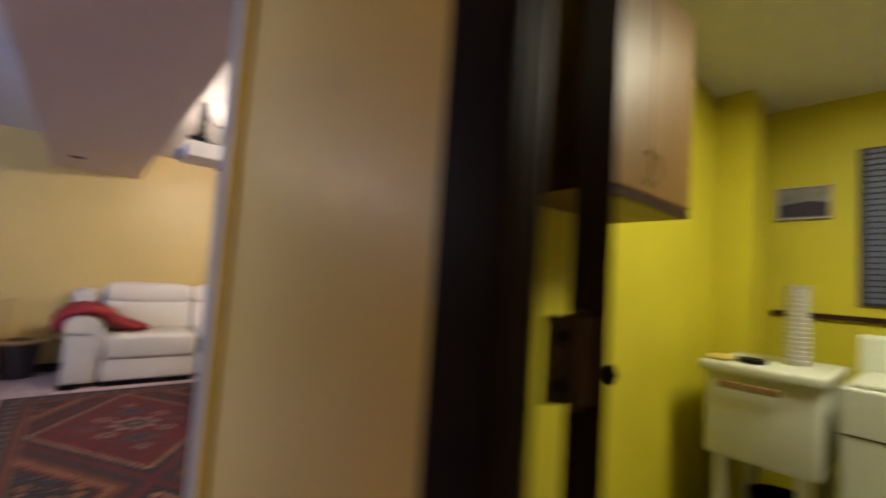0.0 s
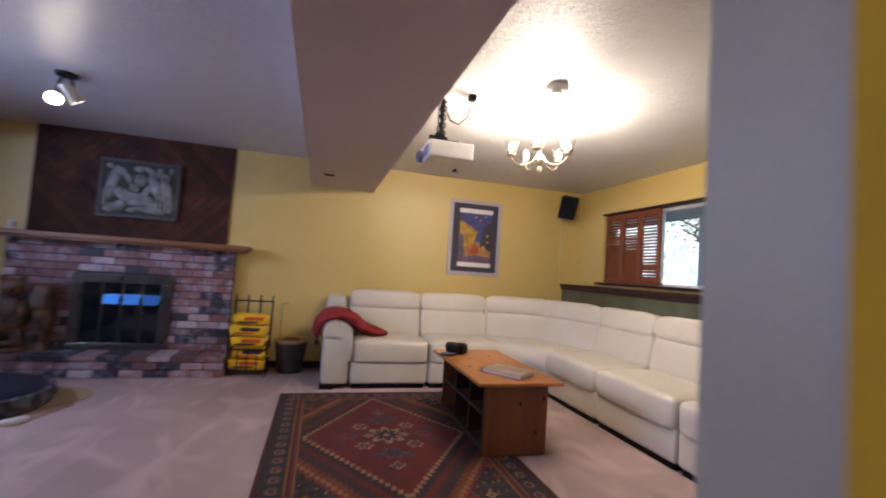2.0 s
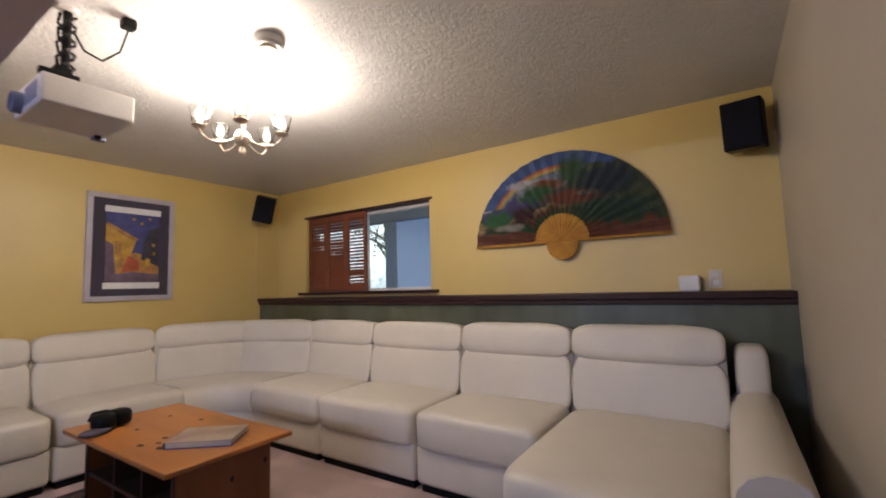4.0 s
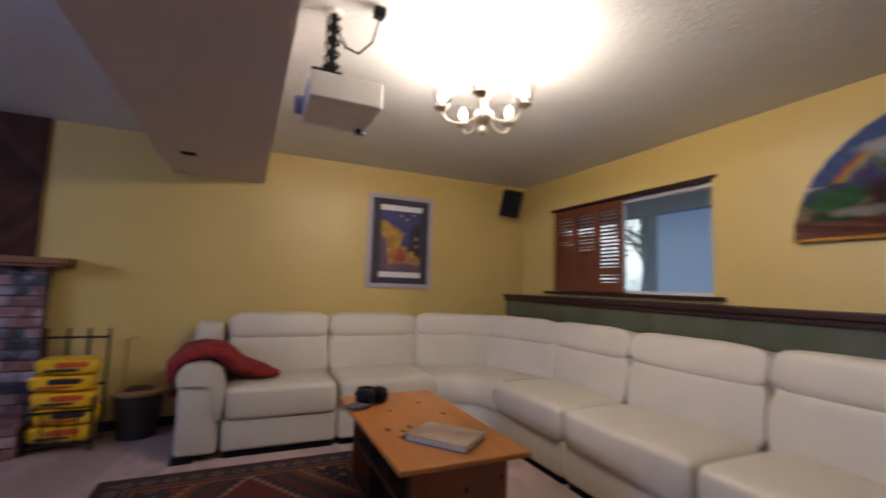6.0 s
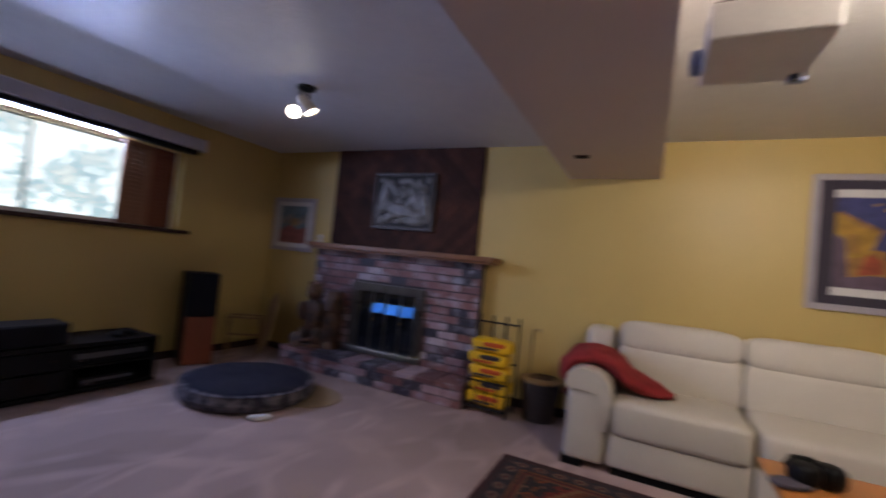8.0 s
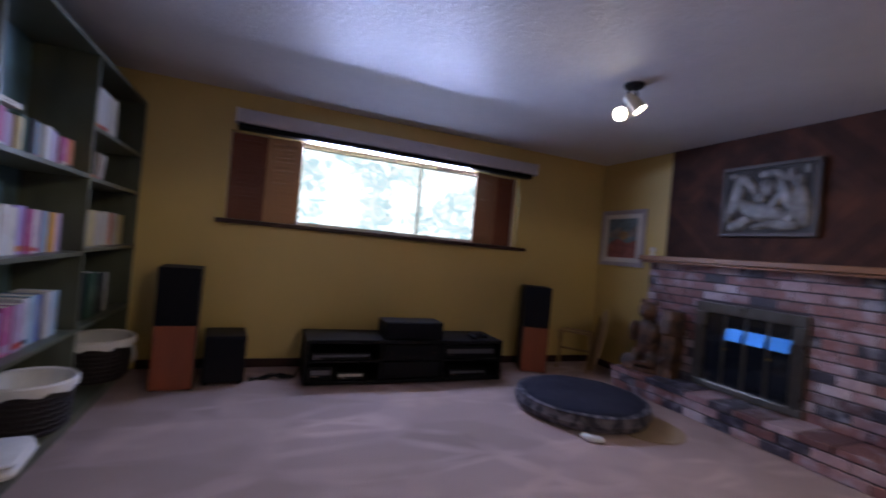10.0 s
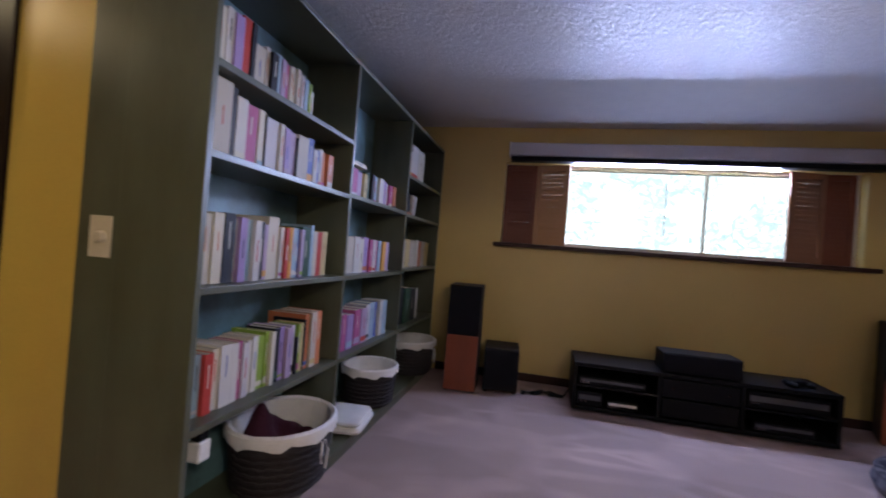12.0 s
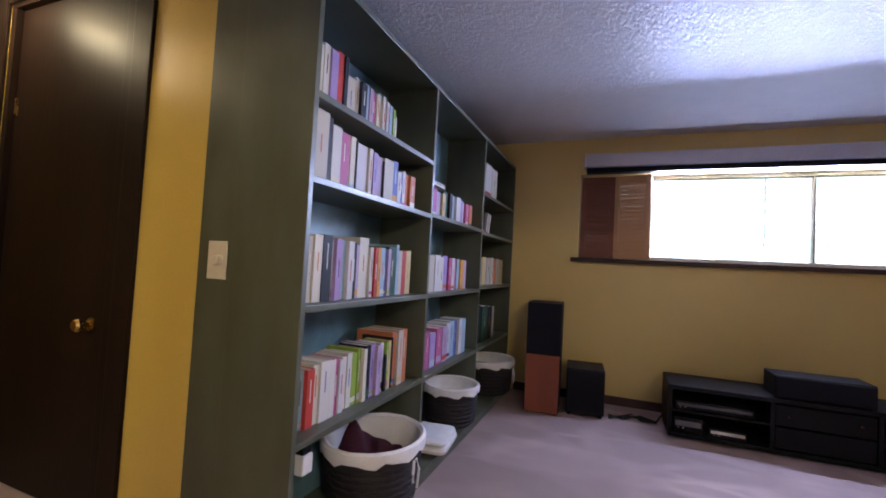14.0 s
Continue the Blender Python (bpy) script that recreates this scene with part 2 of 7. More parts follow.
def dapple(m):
    """Faint pale blue branches and leaves, painted into the backdrop's glow."""
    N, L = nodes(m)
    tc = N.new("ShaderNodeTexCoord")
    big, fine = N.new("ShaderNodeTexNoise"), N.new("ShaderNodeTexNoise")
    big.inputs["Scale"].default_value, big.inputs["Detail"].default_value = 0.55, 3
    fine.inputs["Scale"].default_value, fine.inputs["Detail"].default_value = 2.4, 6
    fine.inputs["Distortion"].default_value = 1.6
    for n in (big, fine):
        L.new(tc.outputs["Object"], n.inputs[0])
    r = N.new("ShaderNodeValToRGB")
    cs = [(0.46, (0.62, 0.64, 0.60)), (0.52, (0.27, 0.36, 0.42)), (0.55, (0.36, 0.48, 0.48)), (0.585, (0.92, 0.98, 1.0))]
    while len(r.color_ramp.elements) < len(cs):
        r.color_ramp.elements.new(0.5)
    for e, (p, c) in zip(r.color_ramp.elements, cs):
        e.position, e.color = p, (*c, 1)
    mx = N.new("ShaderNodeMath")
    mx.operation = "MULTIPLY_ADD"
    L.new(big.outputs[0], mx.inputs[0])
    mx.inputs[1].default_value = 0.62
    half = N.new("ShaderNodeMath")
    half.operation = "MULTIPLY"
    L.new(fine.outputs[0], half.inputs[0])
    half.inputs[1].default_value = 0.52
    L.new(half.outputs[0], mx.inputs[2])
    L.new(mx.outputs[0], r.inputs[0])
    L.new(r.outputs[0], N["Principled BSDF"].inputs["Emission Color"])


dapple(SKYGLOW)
FIREB = mat("soot_black", (0.012, 0.011, 0.011), 0.9, bump=0.3, bscale=40)


def make_glass(name, tint=(0.95, 0.97, 1.0)):
    m = bpy.data.materials.new(name)
    m.use_nodes = True
    N, L = nodes(m)
    b = N["Principled BSDF"]
    b.inputs["Base Color"].default_value = (*tint, 1)
    b.inputs["Roughness"].default_value = 0.02
    b.inputs["Transmission Weight"].default_value = 1.0
    b.inputs["IOR"].default_value = 1.45
    return m


GLASS = make_glass("window_glass")
DARKGLASS = mat("smoked_fire_glass", (0.010, 0.012, 0.016), 0.05, coat=0.5)


def make_carpet():
    """Pinkish beige cut pile with wedge-shaped vacuum strokes."""
    m = mat("beige_carpet", (0.405, 0.292, 0.272), 0.95, col2=(0.335, 0.238, 0.224), scale=1.2, bump=0.6, bscale=260)
    N, L = nodes(m)
    b = N["Principled BSDF"]
    old = b.inputs["Base Color"].links[0].from_socket
    tc = N.new("ShaderNodeTexCoord")
    wn = N.new("ShaderNodeTexNoise")
    wn.inputs["Scale"].default_value, wn.inputs["Detail"].default_value = 5.0, 5.0
    L.new(tc.outputs["Object"], wn.inputs[0])
    warp = N.new("ShaderNodeVectorMath")
    warp.operation = "MULTIPLY_ADD"
    L.new(wn.outputs["Color"], warp.inputs[0])
    warp.inputs[1].default_value = (0.05, 0.05, 0)
    L.new(tc.outputs["Object"], warp.inputs[2])
    mp = N.new("ShaderNodeMapping")
    mp.inputs["Rotation"].default_value = (0, 0, radians(28))
    mp.inputs["Scale"].default_value = (2.6, 1.15, 1)
    L.new(warp.outputs[0], mp.inputs[0])
    v = N.new("ShaderNodeTexVoronoi")
    v.inputs["Scale"].default_value = 1.0
    v.feature = "SMOOTH_F1"
    v.inputs["Smoothness"].default_value = 0.16
    v.inputs["Randomness"].default_value = 0.9
    L.new(mp.outputs[0], v.inputs["Vector"])
    mp2 = N.new("ShaderNodeMapping")
    mp2.inputs["Rotation"].default_value = (0, 0, radians(-38))
    mp2.inputs["Scale"].default_value = (2.3, 1.0, 1)
    L.new(warp.outputs[0], mp2.inputs[0])
    v2 = N.new("ShaderNodeTexVoronoi")
    v2.inputs["Scale"].default_value = 1.1
    v2.feature = "SMOOTH_F1"
    v2.inputs["Smoothness"].default_value = 0.16
    L.new(mp2.outputs[0], v2.inputs["Vector"])
    s = math_node(N, L, "ADD", v.outputs["Color"], v2.outputs["Color"])
    r = N.new("ShaderNodeMapRange")
    r.inputs["From Min"].default_value, r.inputs["From Max"].default_value = 0.3, 1.7
    r.inputs["To Min"].default_value, r.inputs["To Max"].default_value = 0.80, 1.16
    L.new(s, r.inputs[0])
    # pale streaks where the strokes overlap
    streak = None
    for mapping, sc in ((mp, 1.0), (mp2, 1.1)):
        ve = N.new("ShaderNodeTexVoronoi")
        ve.feature = "DISTANCE_TO_EDGE"
        ve.inputs["Scale"].default_value = sc
        L.new(mapping.outputs[0], ve.inputs["Vector"])
        e = N.new("ShaderNodeMapRange")
        e.interpolation_type = "SMOOTHSTEP"
        e.inputs["From Min"].default_value, e.inputs["From Max"].default_value = 0.115, 0.02
        L.new(ve.outputs["Distance"], e.inputs[0])
        streak = e.outputs[0] if streak is None else math_node(N, L, "MAXIMUM", streak, e.outputs[0])
    pick = N.new("ShaderNodeTexNoise")
    pick.inputs["Scale"].default_value = 1.7
    L.new(tc.outputs["Object"], pick.inputs[0])
    pr = N.new("ShaderNodeMapRange")
    pr.inputs["From Min"].default_value, pr.inputs["From Max"].default_value = 0.42, 0.62
    pr.inputs["To Max"].default_value = 0.27
    L.new(pick.outputs[0], pr.inputs[0])
    value = math_node(N, L, "ADD", r.outputs[0], math_node(N, L, "MULTIPLY", streak, pr.outputs[0]))
    hs = N.new("ShaderNodeHueSaturation")
    L.new(old, hs.inputs["Color"])
    L.new(value, hs.inputs["Value"])
    L.new(hs.outputs[0], b.inputs["Base Color"])
    return m


def make_rug(w, h):
    """Woven tribal rug: stepped diamond medallion, banded surround, flowered corners and a motif border."""
    m = bpy.data.materials.new("woven_rug")
    m.use_nodes = True
    N, L = nodes(m)
    b = N["Principled BSDF"]
    b.inputs["Roughness"].default_value = 0.95
    tc = N.new("ShaderNodeTexCoord")
    sep = N.new("ShaderNodeSeparateXYZ")
    L.new(tc.outputs["Object"], sep.inputs[0])
    X, Y = sep.outputs[0], sep.outputs[1]
    ax, ay = math_node(N, L, "ABSOLUTE", X), math_node(N, L, "ABSOLUTE", Y)
    # two medallions, one behind the other
    ym = math_node(N, L, "ABSOLUTE", math_node(N, L, "WRAP", math_node(N, L, "SUBTRACT", Y, 0.27), 1.0, -1.0))
    # stepped coordinates give the zigzag edges of a knotted weave
    sx = math_node(N, L, "SNAP", ax, 0.028)
    sy = math_node(N, L, "SNAP", ym, 0.042)
    d = math_node(N, L, "ADD", math_node(N, L, "DIVIDE", sx, 0.60), math_node(N, L, "DIVIDE", sy, 0.90))
    ramp = N.new("ShaderNodeValToRGB")
    ramp.color_ramp.interpolation = "CONSTANT"
    stops = [(0.0, (0.17, 0.016, 0.018)), (0.500, (0.46, 0.34, 0.20)), (0.512, (0.022, 0.015, 0.022)), (0.59, (0.17, 0.024, 0.022)), (0.63, (0.052, 0.026, 0.030)), (0.72, (0.24, 0.085, 0.030)), (0.765, (0.40, 0.28, 0.15)), (0.785, (0.30, 0.030, 0.020)), (0.83, (0.018, 0.014, 0.020))]
    cr = ramp.color_ramp
    while len(cr.elements) < len(stops):
        cr.elements.new(0.5)
    for e, (p, c) in zip(cr.elements, stops):
        e.position, e.color = p, (*c, 1)
    L.new(math_node(N, L, "MULTIPLY", d, 0.58), ramp.inputs[0])
    field = ramp.outputs[0]

    def motif(scale, vec, lo, hi):
        v = N.new("ShaderNodeTexVoronoi")
        v.distance = "MANHATTAN"
        v.inputs["Scale"].default_value = scale
        v.inputs["Randomness"].default_value = 0.35
        L.new(vec, v.inputs["Vector"])
        a = math_node(N, L, "GREATER_THAN", v.outputs["Distance"], lo)
        c = math_node(N, L, "LESS_THAN", v.outputs["Distance"], hi)
        return math_node(N, L, "MULTIPLY", a, c), v

    obj = tc.outputs["Object"]

    def flower(src, cx, cy, rad, petals, colour, heart):
        """A rosette of the weave round (cx, cy) in mirrored coordinates."""
        u, v = math_node(N, L, "SUBTRACT", ax, cx), math_node(N, L, "SUBTRACT", ym, cy)
        rr = math_node(N, L, "SQRT", math_node(N, L, "ADD", math_node(N, L, "MULTIPLY", u, u), math_node(N, L, "MULTIPLY", v, v)))
        lobe = math_node(N, L, "ABSOLUTE", math_node(N, L, "COSINE", math_node(N, L, "MULTIPLY", math_node(N, L, "ARCTAN2", v, u), petals / 2)))
        edge = math_node(N, L, "MULTIPLY", math_node(N, L, "ADD", math_node(N, L, "MULTIPLY", lobe, 0.55), 0.45), rad)
        src = mix_node(N, L, math_node(N, L, "LESS_THAN", rr, edge), src, colour)
        small = math_node(N, L, "MULTIPLY", edge, 0.66)
        src = mix_node(N, L, math_node(N, L, "LESS_THAN", rr, small), src, heart)
        return mix_node(N, L, math_node(N, L, "LESS_THAN", rr, rad * 0.16), src, colour)

    cream, navy, slate = (0.48, 0.39, 0.28), (0.022, 0.019, 0.038), (0.12, 0.13, 0.16)
    c1 = field
    for cx, cy, rad, petals, colour, heart in ((0, 0, 0.15, 8, cream, navy), (0.17, 0.17, 0.062, 6, cream, navy), (0.26, 0.0, 0.066, 6, slate, (0.22, 0.03, 0.02)), (0.0, 0.30, 0.085, 6, slate, navy), (0.0, 0.47, 0.05, 4, cream, navy), (0.13, 0.0, 0.045, 4, slate, cream), (0.33, 0.10, 0.035, 4, slate, navy), (0.10, 0.33, 0.035, 4, slate, navy)):
        c1 = flower(c1, cx, cy, rad, petals, colour, heart)
    # flowered corners
    fl, v2 = motif(9.5, obj, 0.0, 0.40)
    fl2, v4 = motif(21, obj, 0.0, 0.34)
    corner = math_node(N, L, "GREATER_THAN", d, 1.43)

    def palette(src, stops_):
        hue = N.new("ShaderNodeValToRGB")
        hue.color_ramp.interpolation = "CONSTANT"
        for k, (p, c) in enumerate(stops_):
            el = hue.color_ramp.elements[k] if k < 2 else hue.color_ramp.elements.new(p)
            el.position, el.color = p, (*c, 1)
        L.new(src, hue.inputs[0])
        return hue.outputs[0]

    p1 = palette(v2.outputs["Color"], [(0, (0.46, 0.25, 0.08)), (0.34, (0.28, 0.035, 0.02)), (0.46, (0.05, 0.05, 0.08)), (0.60, (0.48, 0.34, 0.19)), (0.72, (0.36, 0.12, 0.04))])
    p2 = palette(v4.outputs["Color"], [(0, (0.30, 0.15, 0.06)), (0.40, (0.09, 0.018, 0.016)), (0.55, (0.05, 0.055, 0.085)), (0.68, (0.38, 0.27, 0.16))])
    c2 = mix_node(N, L, math_node(N, L, "MULTIPLY", fl2, corner), c1, p2)
    c2 = mix_node(N, L, math_node(N, L, "MULTIPLY", fl, corner), c2, p1)
    core = math_node(N, L, "LESS_THAN", v2.outputs["Distance"], 0.15)
    c2 = mix_node(N, L, math_node(N, L, "MULTIPLY", core, corner), c2, navy)
    # border
    ex, ey = math_node(N, L, "SUBTRACT", w / 2, ax), math_node(N, L, "SUBTRACT", h / 2, ay)
    e = math_node(N, L, "MINIMUM", ex, ey)
    bramp = N.new("ShaderNodeValToRGB")
    bramp.color_ramp.interpolation = "CONSTANT"
    bst = [(0.0, (0.13, 0.018, 0.018)), (0.09, (0.025, 0.02, 0.03)), (0.17, (0.10, 0.016, 0.014)), (0.22, (0.028, 0.026, 0.038)), (0.72, (0.36, 0.16, 0.055)), (0.79, (0.02, 0.018, 0.025)), (0.84, (0.22, 0.025, 0.018)), (0.93, (0.30, 0.20, 0.10))]
    cr = bramp.color_ramp
    while len(cr.elements) < len(bst):
        cr.elements.new(0.5)
    for el, (p, c) in zip(cr.elements, bst):
        el.position, el.color = p, (*c, 1)
    L.new(math_node(N, L, "DIVIDE", e, 0.21), bramp.inputs[0])
    # a row of hooked lozenges along the main band
    along = mix_node(N, L, math_node(N, L, "LESS_THAN", ex, ey), X, Y)
    cell = math_node(N, L, "DIVIDE", along, 0.118)
    px = math_node(N, L, "MULTIPLY", math_node(N, L, "ABSOLUTE", math_node(N, L, "SUBTRACT", math_node(N, L, "FRACT", cell), 0.5)), 2.0)
    py = math_node(N, L, "DIVIDE", math_node(N, L, "ABSOLUTE", math_node(N, L, "SUBTRACT", e, 0.098)), 0.050)
    loz = math_node(N, L, "MAXIMUM", math_node(N, L, "MAXIMUM", px, py), math_node(N, L, "MULTIPLY", math_node(N, L, "ADD", px, py), 0.72))
    band = palette(loz, [(0, (0.26, 0.05, 0.025)), (0.20, (0.025, 0.024, 0.04)), (0.38, (0.46, 0.39, 0.29)), (0.52, (0.12, 0.02, 0.018)), (0.66, (0.09, 0.10, 0.12)), (0.78, (0.026, 0.022, 0.034))])
    inband = math_node(N, L, "MULTIPLY", math_node(N, L, "GREATER_THAN", e, 0.048), math_node(N, L, "LESS_THAN", e, 0.150))
    bc = mix_node(N, L, inband, bramp.outputs[0], band)
    col = mix_node(N, L, math_node(N, L, "LESS_THAN", e, 0.21), c2, bc)
    # worn, uneven dye and knots
    nz = N.new("ShaderNodeTexNoise")
    nz.inputs["Scale"].default_value, nz.inputs["Detail"].default_value = 7, 6
    L.new(obj, nz.inputs[0])
    kn = N.new("ShaderNodeTexNoise")
    kn.inputs["Scale"].default_value = 190
    L.new(obj, kn.inputs[0])
    val = math_node(N, L, "ADD", math_node(N, L, "MULTIPLY", nz.outputs[0], 0.36), math_node(N, L, "MULTIPLY", math_node(N, L, "SUBTRACT", kn.outputs[0], 0.28), 0.62))
    hs = N.new("ShaderNodeHueSaturation")
    L.new(col, hs.inputs["Color"])
    L.new(val, hs.inputs["Value"])
    hs.inputs["Saturation"].default_value = 1.15
    warm = N.new("ShaderNodeMix")
    warm.data_type, warm.blend_type = "RGBA", "MULTIPLY"
    warm.inputs["Factor"].default_value = 1.0
    L.new(hs.outputs[0], warm.inputs["A"])
    warm.inputs["B"].default_value = (1.12, 0.86, 0.82, 1)
    L.new(warm.outputs["Result"], b.inputs["Base Color"])
    bp = N.new("ShaderNodeBump")
    bp.inputs["Strength"].default_value, bp.inputs["Distance"].default_value = 0.5, 0.004
    L.new(kn.outputs[0], bp.inputs["Height"])
    L.new(bp.outputs[0], b.inputs["Normal"])
    return m


def make_brick():
    """Mixed purple, red and charcoal used brick."""
    m = mat("used_brick", (0.30, 0.15, 0.13), 0.38, bump=0.6, bscale=90)
    N, L = nodes(m)
    b = N["Principled BSDF"]
    info = N.new("ShaderNodeObjectInfo")
    r = N.new("ShaderNodeValToRGB")
    cr = r.color_ramp
    cs = [(0.0, (0.022, 0.020, 0.032)), (0.14, (0.035, 0.028, 0.042)), (0.17, (0.105, 0.050, 0.052)), (0.40, (0.19, 0.080, 0.074)), (0.62, (0.235, 0.125, 0.130)), (0.80, (0.30, 0.195, 0.21)), (1.0, (0.42, 0.35, 0.38))]
    while len(cr.elements) < len(cs):
        cr.elements.new(0.5)
    for e, (p, c) in zip(cr.elements, cs):
        e.position, e.color = p, (*c, 1)
    L.new(info.outputs["Random"], r.inputs[0])
    n = N.new("ShaderNodeTexNoise")
    n.inputs["Scale"].default_value, n.inputs["Detail"].default_value = 22, 5
    tc = N.new("ShaderNodeTexCoord")
    add = N.new("ShaderNodeVectorMath")
    L.new(tc.outputs["Object"], add.inputs[0])
    L.new(info.outputs["Location"], add.inputs[1])
    L.new(add.outputs[0], n.inputs[0])
    hs = N.new("ShaderNodeHueSaturation")
    L.new(r.outputs[0], hs.inputs["Color"])
    L.new(math_node(N, L, "ADD", math_node(N, L, "MULTIPLY", n.outputs[0], 1.2), 0.60), hs.inputs["Value"])
    # frosty daylight highlights painted on the faces as pale noise
    n3 = N.new("ShaderNodeTexNoise")
    n3.inputs["Scale"].default_value, n3.inputs["Detail"].default_value = 9, 6
    L.new(add.outputs[0], n3.inputs[0])
    bl = N.new("ShaderNodeMapRange")
    bl.inputs["From Min"].default_value, bl.inputs["From Max"].default_value = 0.50, 0.68
    bl.inputs["To Max"].default_value = 0.48
    L.new(n3.outputs[0], bl.inputs[0])
    L.new(mix_node(N, L, bl.outputs[0], hs.outputs[0], (0.50, 0.49, 0.58)), b.inputs["Base Color"])
    return m


def make_fan():
    """Landscape painted on a folded paper fan: sky, rainbow, woods, path and earth."""
    m = bpy.data.materials.new("painted_fan_paper")
    m.use_nodes = True
    N, L = nodes(m)
    b = N["Principled BSDF"]
    b.inputs["Roughness"].default_value = 0.6
    tc = N.new("ShaderNodeTexCoord")
    sep = N.new("ShaderNodeSeparateXYZ")
    L.new(tc.outputs["Object"], sep.inputs[0])
    nz = N.new("ShaderNodeTexNoise")
    nz.inputs["Scale"].default_value, nz.inputs["Detail"].default_value = 7, 5
    L.new(tc.outputs["Object"], nz.inputs[0])
    Y, Z = sep.outputs[1], sep.outputs[2]
    wob = math_node(N, L, "MULTIPLY", math_node(N, L, "SUBTRACT", nz.outputs[0], 0.5), 0.30)
    h = math_node(N, L, "ADD", Z, wob)
    h = math_node(N, L, "ADD", h, math_node(N, L, "MULTIPLY", Y, 0.16))
    r = N.new("ShaderNodeValToRGB")
    cr = r.color_ramp
    cs = [(0.0, (0.17, 0.045, 0.02)), (0.15, (0.16, 0.05, 0.025)), (0.19, (0.03, 0.10, 0.035)), (0.28, (0.02, 0.07, 0.03)), (0.33, (0.13, 0.045, 0.025)), (0.39, (0.36, 0.26, 0.14)), (0.43, (0.04, 0.08, 0.03)), (0.47, (0.07, 0.06, 0.17)), (0.56, (0.10, 0.09, 0.22)), (0.62, (0.46, 0.45, 0.46)), (0.74, (0.28, 0.31, 0.38)), (0.88, (0.09, 0.14, 0.30))]
    while len(cr.elements) < len(cs):
        cr.elements.new(0.5)
    for e, (p, c) in zip(cr.elements, cs):
        e.position, e.color = p, (*c, 1)
    L.new(math_node(N, L, "DIVIDE", h, 0.70), r.inputs[0])
    # blue sky outside a rainbow that follows the rim
    rr = math_node(N, L, "SQRT", math_node(N, L, "ADD", math_node(N, L, "MULTIPLY", Y, Y), math_node(N, L, "MULTIPLY", math_node(N, L, "MULTIPLY", Z, Z), 1.2)))
    high = math_node(N, L, "GREATER_THAN", Z, 0.30)
    sky_ = mix_node(N, L, math_node(N, L, "MULTIPLY", math_node(N, L, "GREATER_THAN", rr, 0.63), high), r.outputs[0], (0.075, 0.13, 0.32))
    bow = N.new("ShaderNodeValToRGB")
    bows = [(0.0, (0.20, 0.25, 0.12)), (0.3, (0.62, 0.44, 0.08)), (0.6, (0.66, 0.26, 0.04)), (1.0, (0.42, 0.07, 0.05))]
    while len(bow.color_ramp.elements) < len(bows):
        bow.color_ramp.elements.new(0.5)
    for e, (p, c) in zip(bow.color_ramp.elements, bows):
        e.position, e.color = p, (*c, 1)
    L.new(math_node(N, L, "DIVIDE", math_node(N, L, "SUBTRACT", rr, 0.585), 0.06), bow.inputs[0])
    inbow = math_node(N, L, "MULTIPLY", math_node(N, L, "MULTIPLY", math_node(N, L, "GREATER_THAN", rr, 0.585), math_node(N, L, "LESS_THAN", rr, 0.645)), math_node(N, L, "MULTIPLY", high, math_node(N, L, "GREATER_THAN", Y, -0.08)))
    sky_ = mix_node(N, L, math_node(N, L, "MULTIPLY", inbow, 0.85), sky_, bow.outputs[0])
    # dark woods on the far side
    dk = N.new("ShaderNodeMapRange")
    dk.inputs["From Min"].default_value, dk.inputs["From Max"].default_value = 0.06, -0.10
    L.new(math_node(N, L, "ADD", Y, math_node(N, L, "MULTIPLY", wob, 1.5)), dk.inputs[0])
    zz = math_node(N, L, "MULTIPLY", math_node(N, L, "LESS_THAN", math_node(N, L, "ADD", Z, wob), 0.55), math_node(N, L, "GREATER_THAN", math_node(N, L, "ADD", Z, wob), 0.12))
    n2 = N.new("ShaderNodeTexNoise")
    n2.inputs["Scale"].default_value, n2.inputs["Detail"].default_value = 16, 4
    L.new(tc.outputs["Object"], n2.inputs[0])
    leaf = mix_node(N, L, n2.outputs[0], (0.012, 0.022, 0.014), (0.11, 0.13, 0.055))
    col = mix_node(N, L, math_node(N, L, "MULTIPLY", dk.outputs[0], zz), sky_, leaf)
    # red-brown earth along the foot, and a bushy green tree and pale cloud above
    edge = math_node(N, L, "ADD", Z, math_node(N, L, "MULTIPLY", wob, 0.35))
    col = mix_node(N, L, math_node(N, L, "LESS_THAN", edge, 0.095), col, mix_node(N, L, n2.outputs[0], (0.10, 0.028, 0.018), (0.24, 0.085, 0.05)))

    def blot(src, cy, cz, ry, rz, colour):
        u = math_node(N, L, "DIVIDE", math_node(N, L, "SUBTRACT", Y, cy), ry)
        v = math_node(N, L, "DIVIDE", math_node(N, L, "SUBTRACT", Z, cz), rz)
        q = math_node(N, L, "ADD", math_node(N, L, "MULTIPLY", u, u), math_node(N, L, "MULTIPLY", v, v))
        q = math_node(N, L, "ADD", q, math_node(N, L, "MULTIPLY", math_node(N, L, "SUBTRACT", n2.outputs[0], 0.5), 2.6))
        k = N.new("ShaderNodeMapRange")
        k.inputs["From Min"].default_value, k.inputs["From Max"].default_value = 1.55, 0.35
        L.new(q, k.inputs[0])
        return mix_node(N, L, k.outputs[0], src, colour)

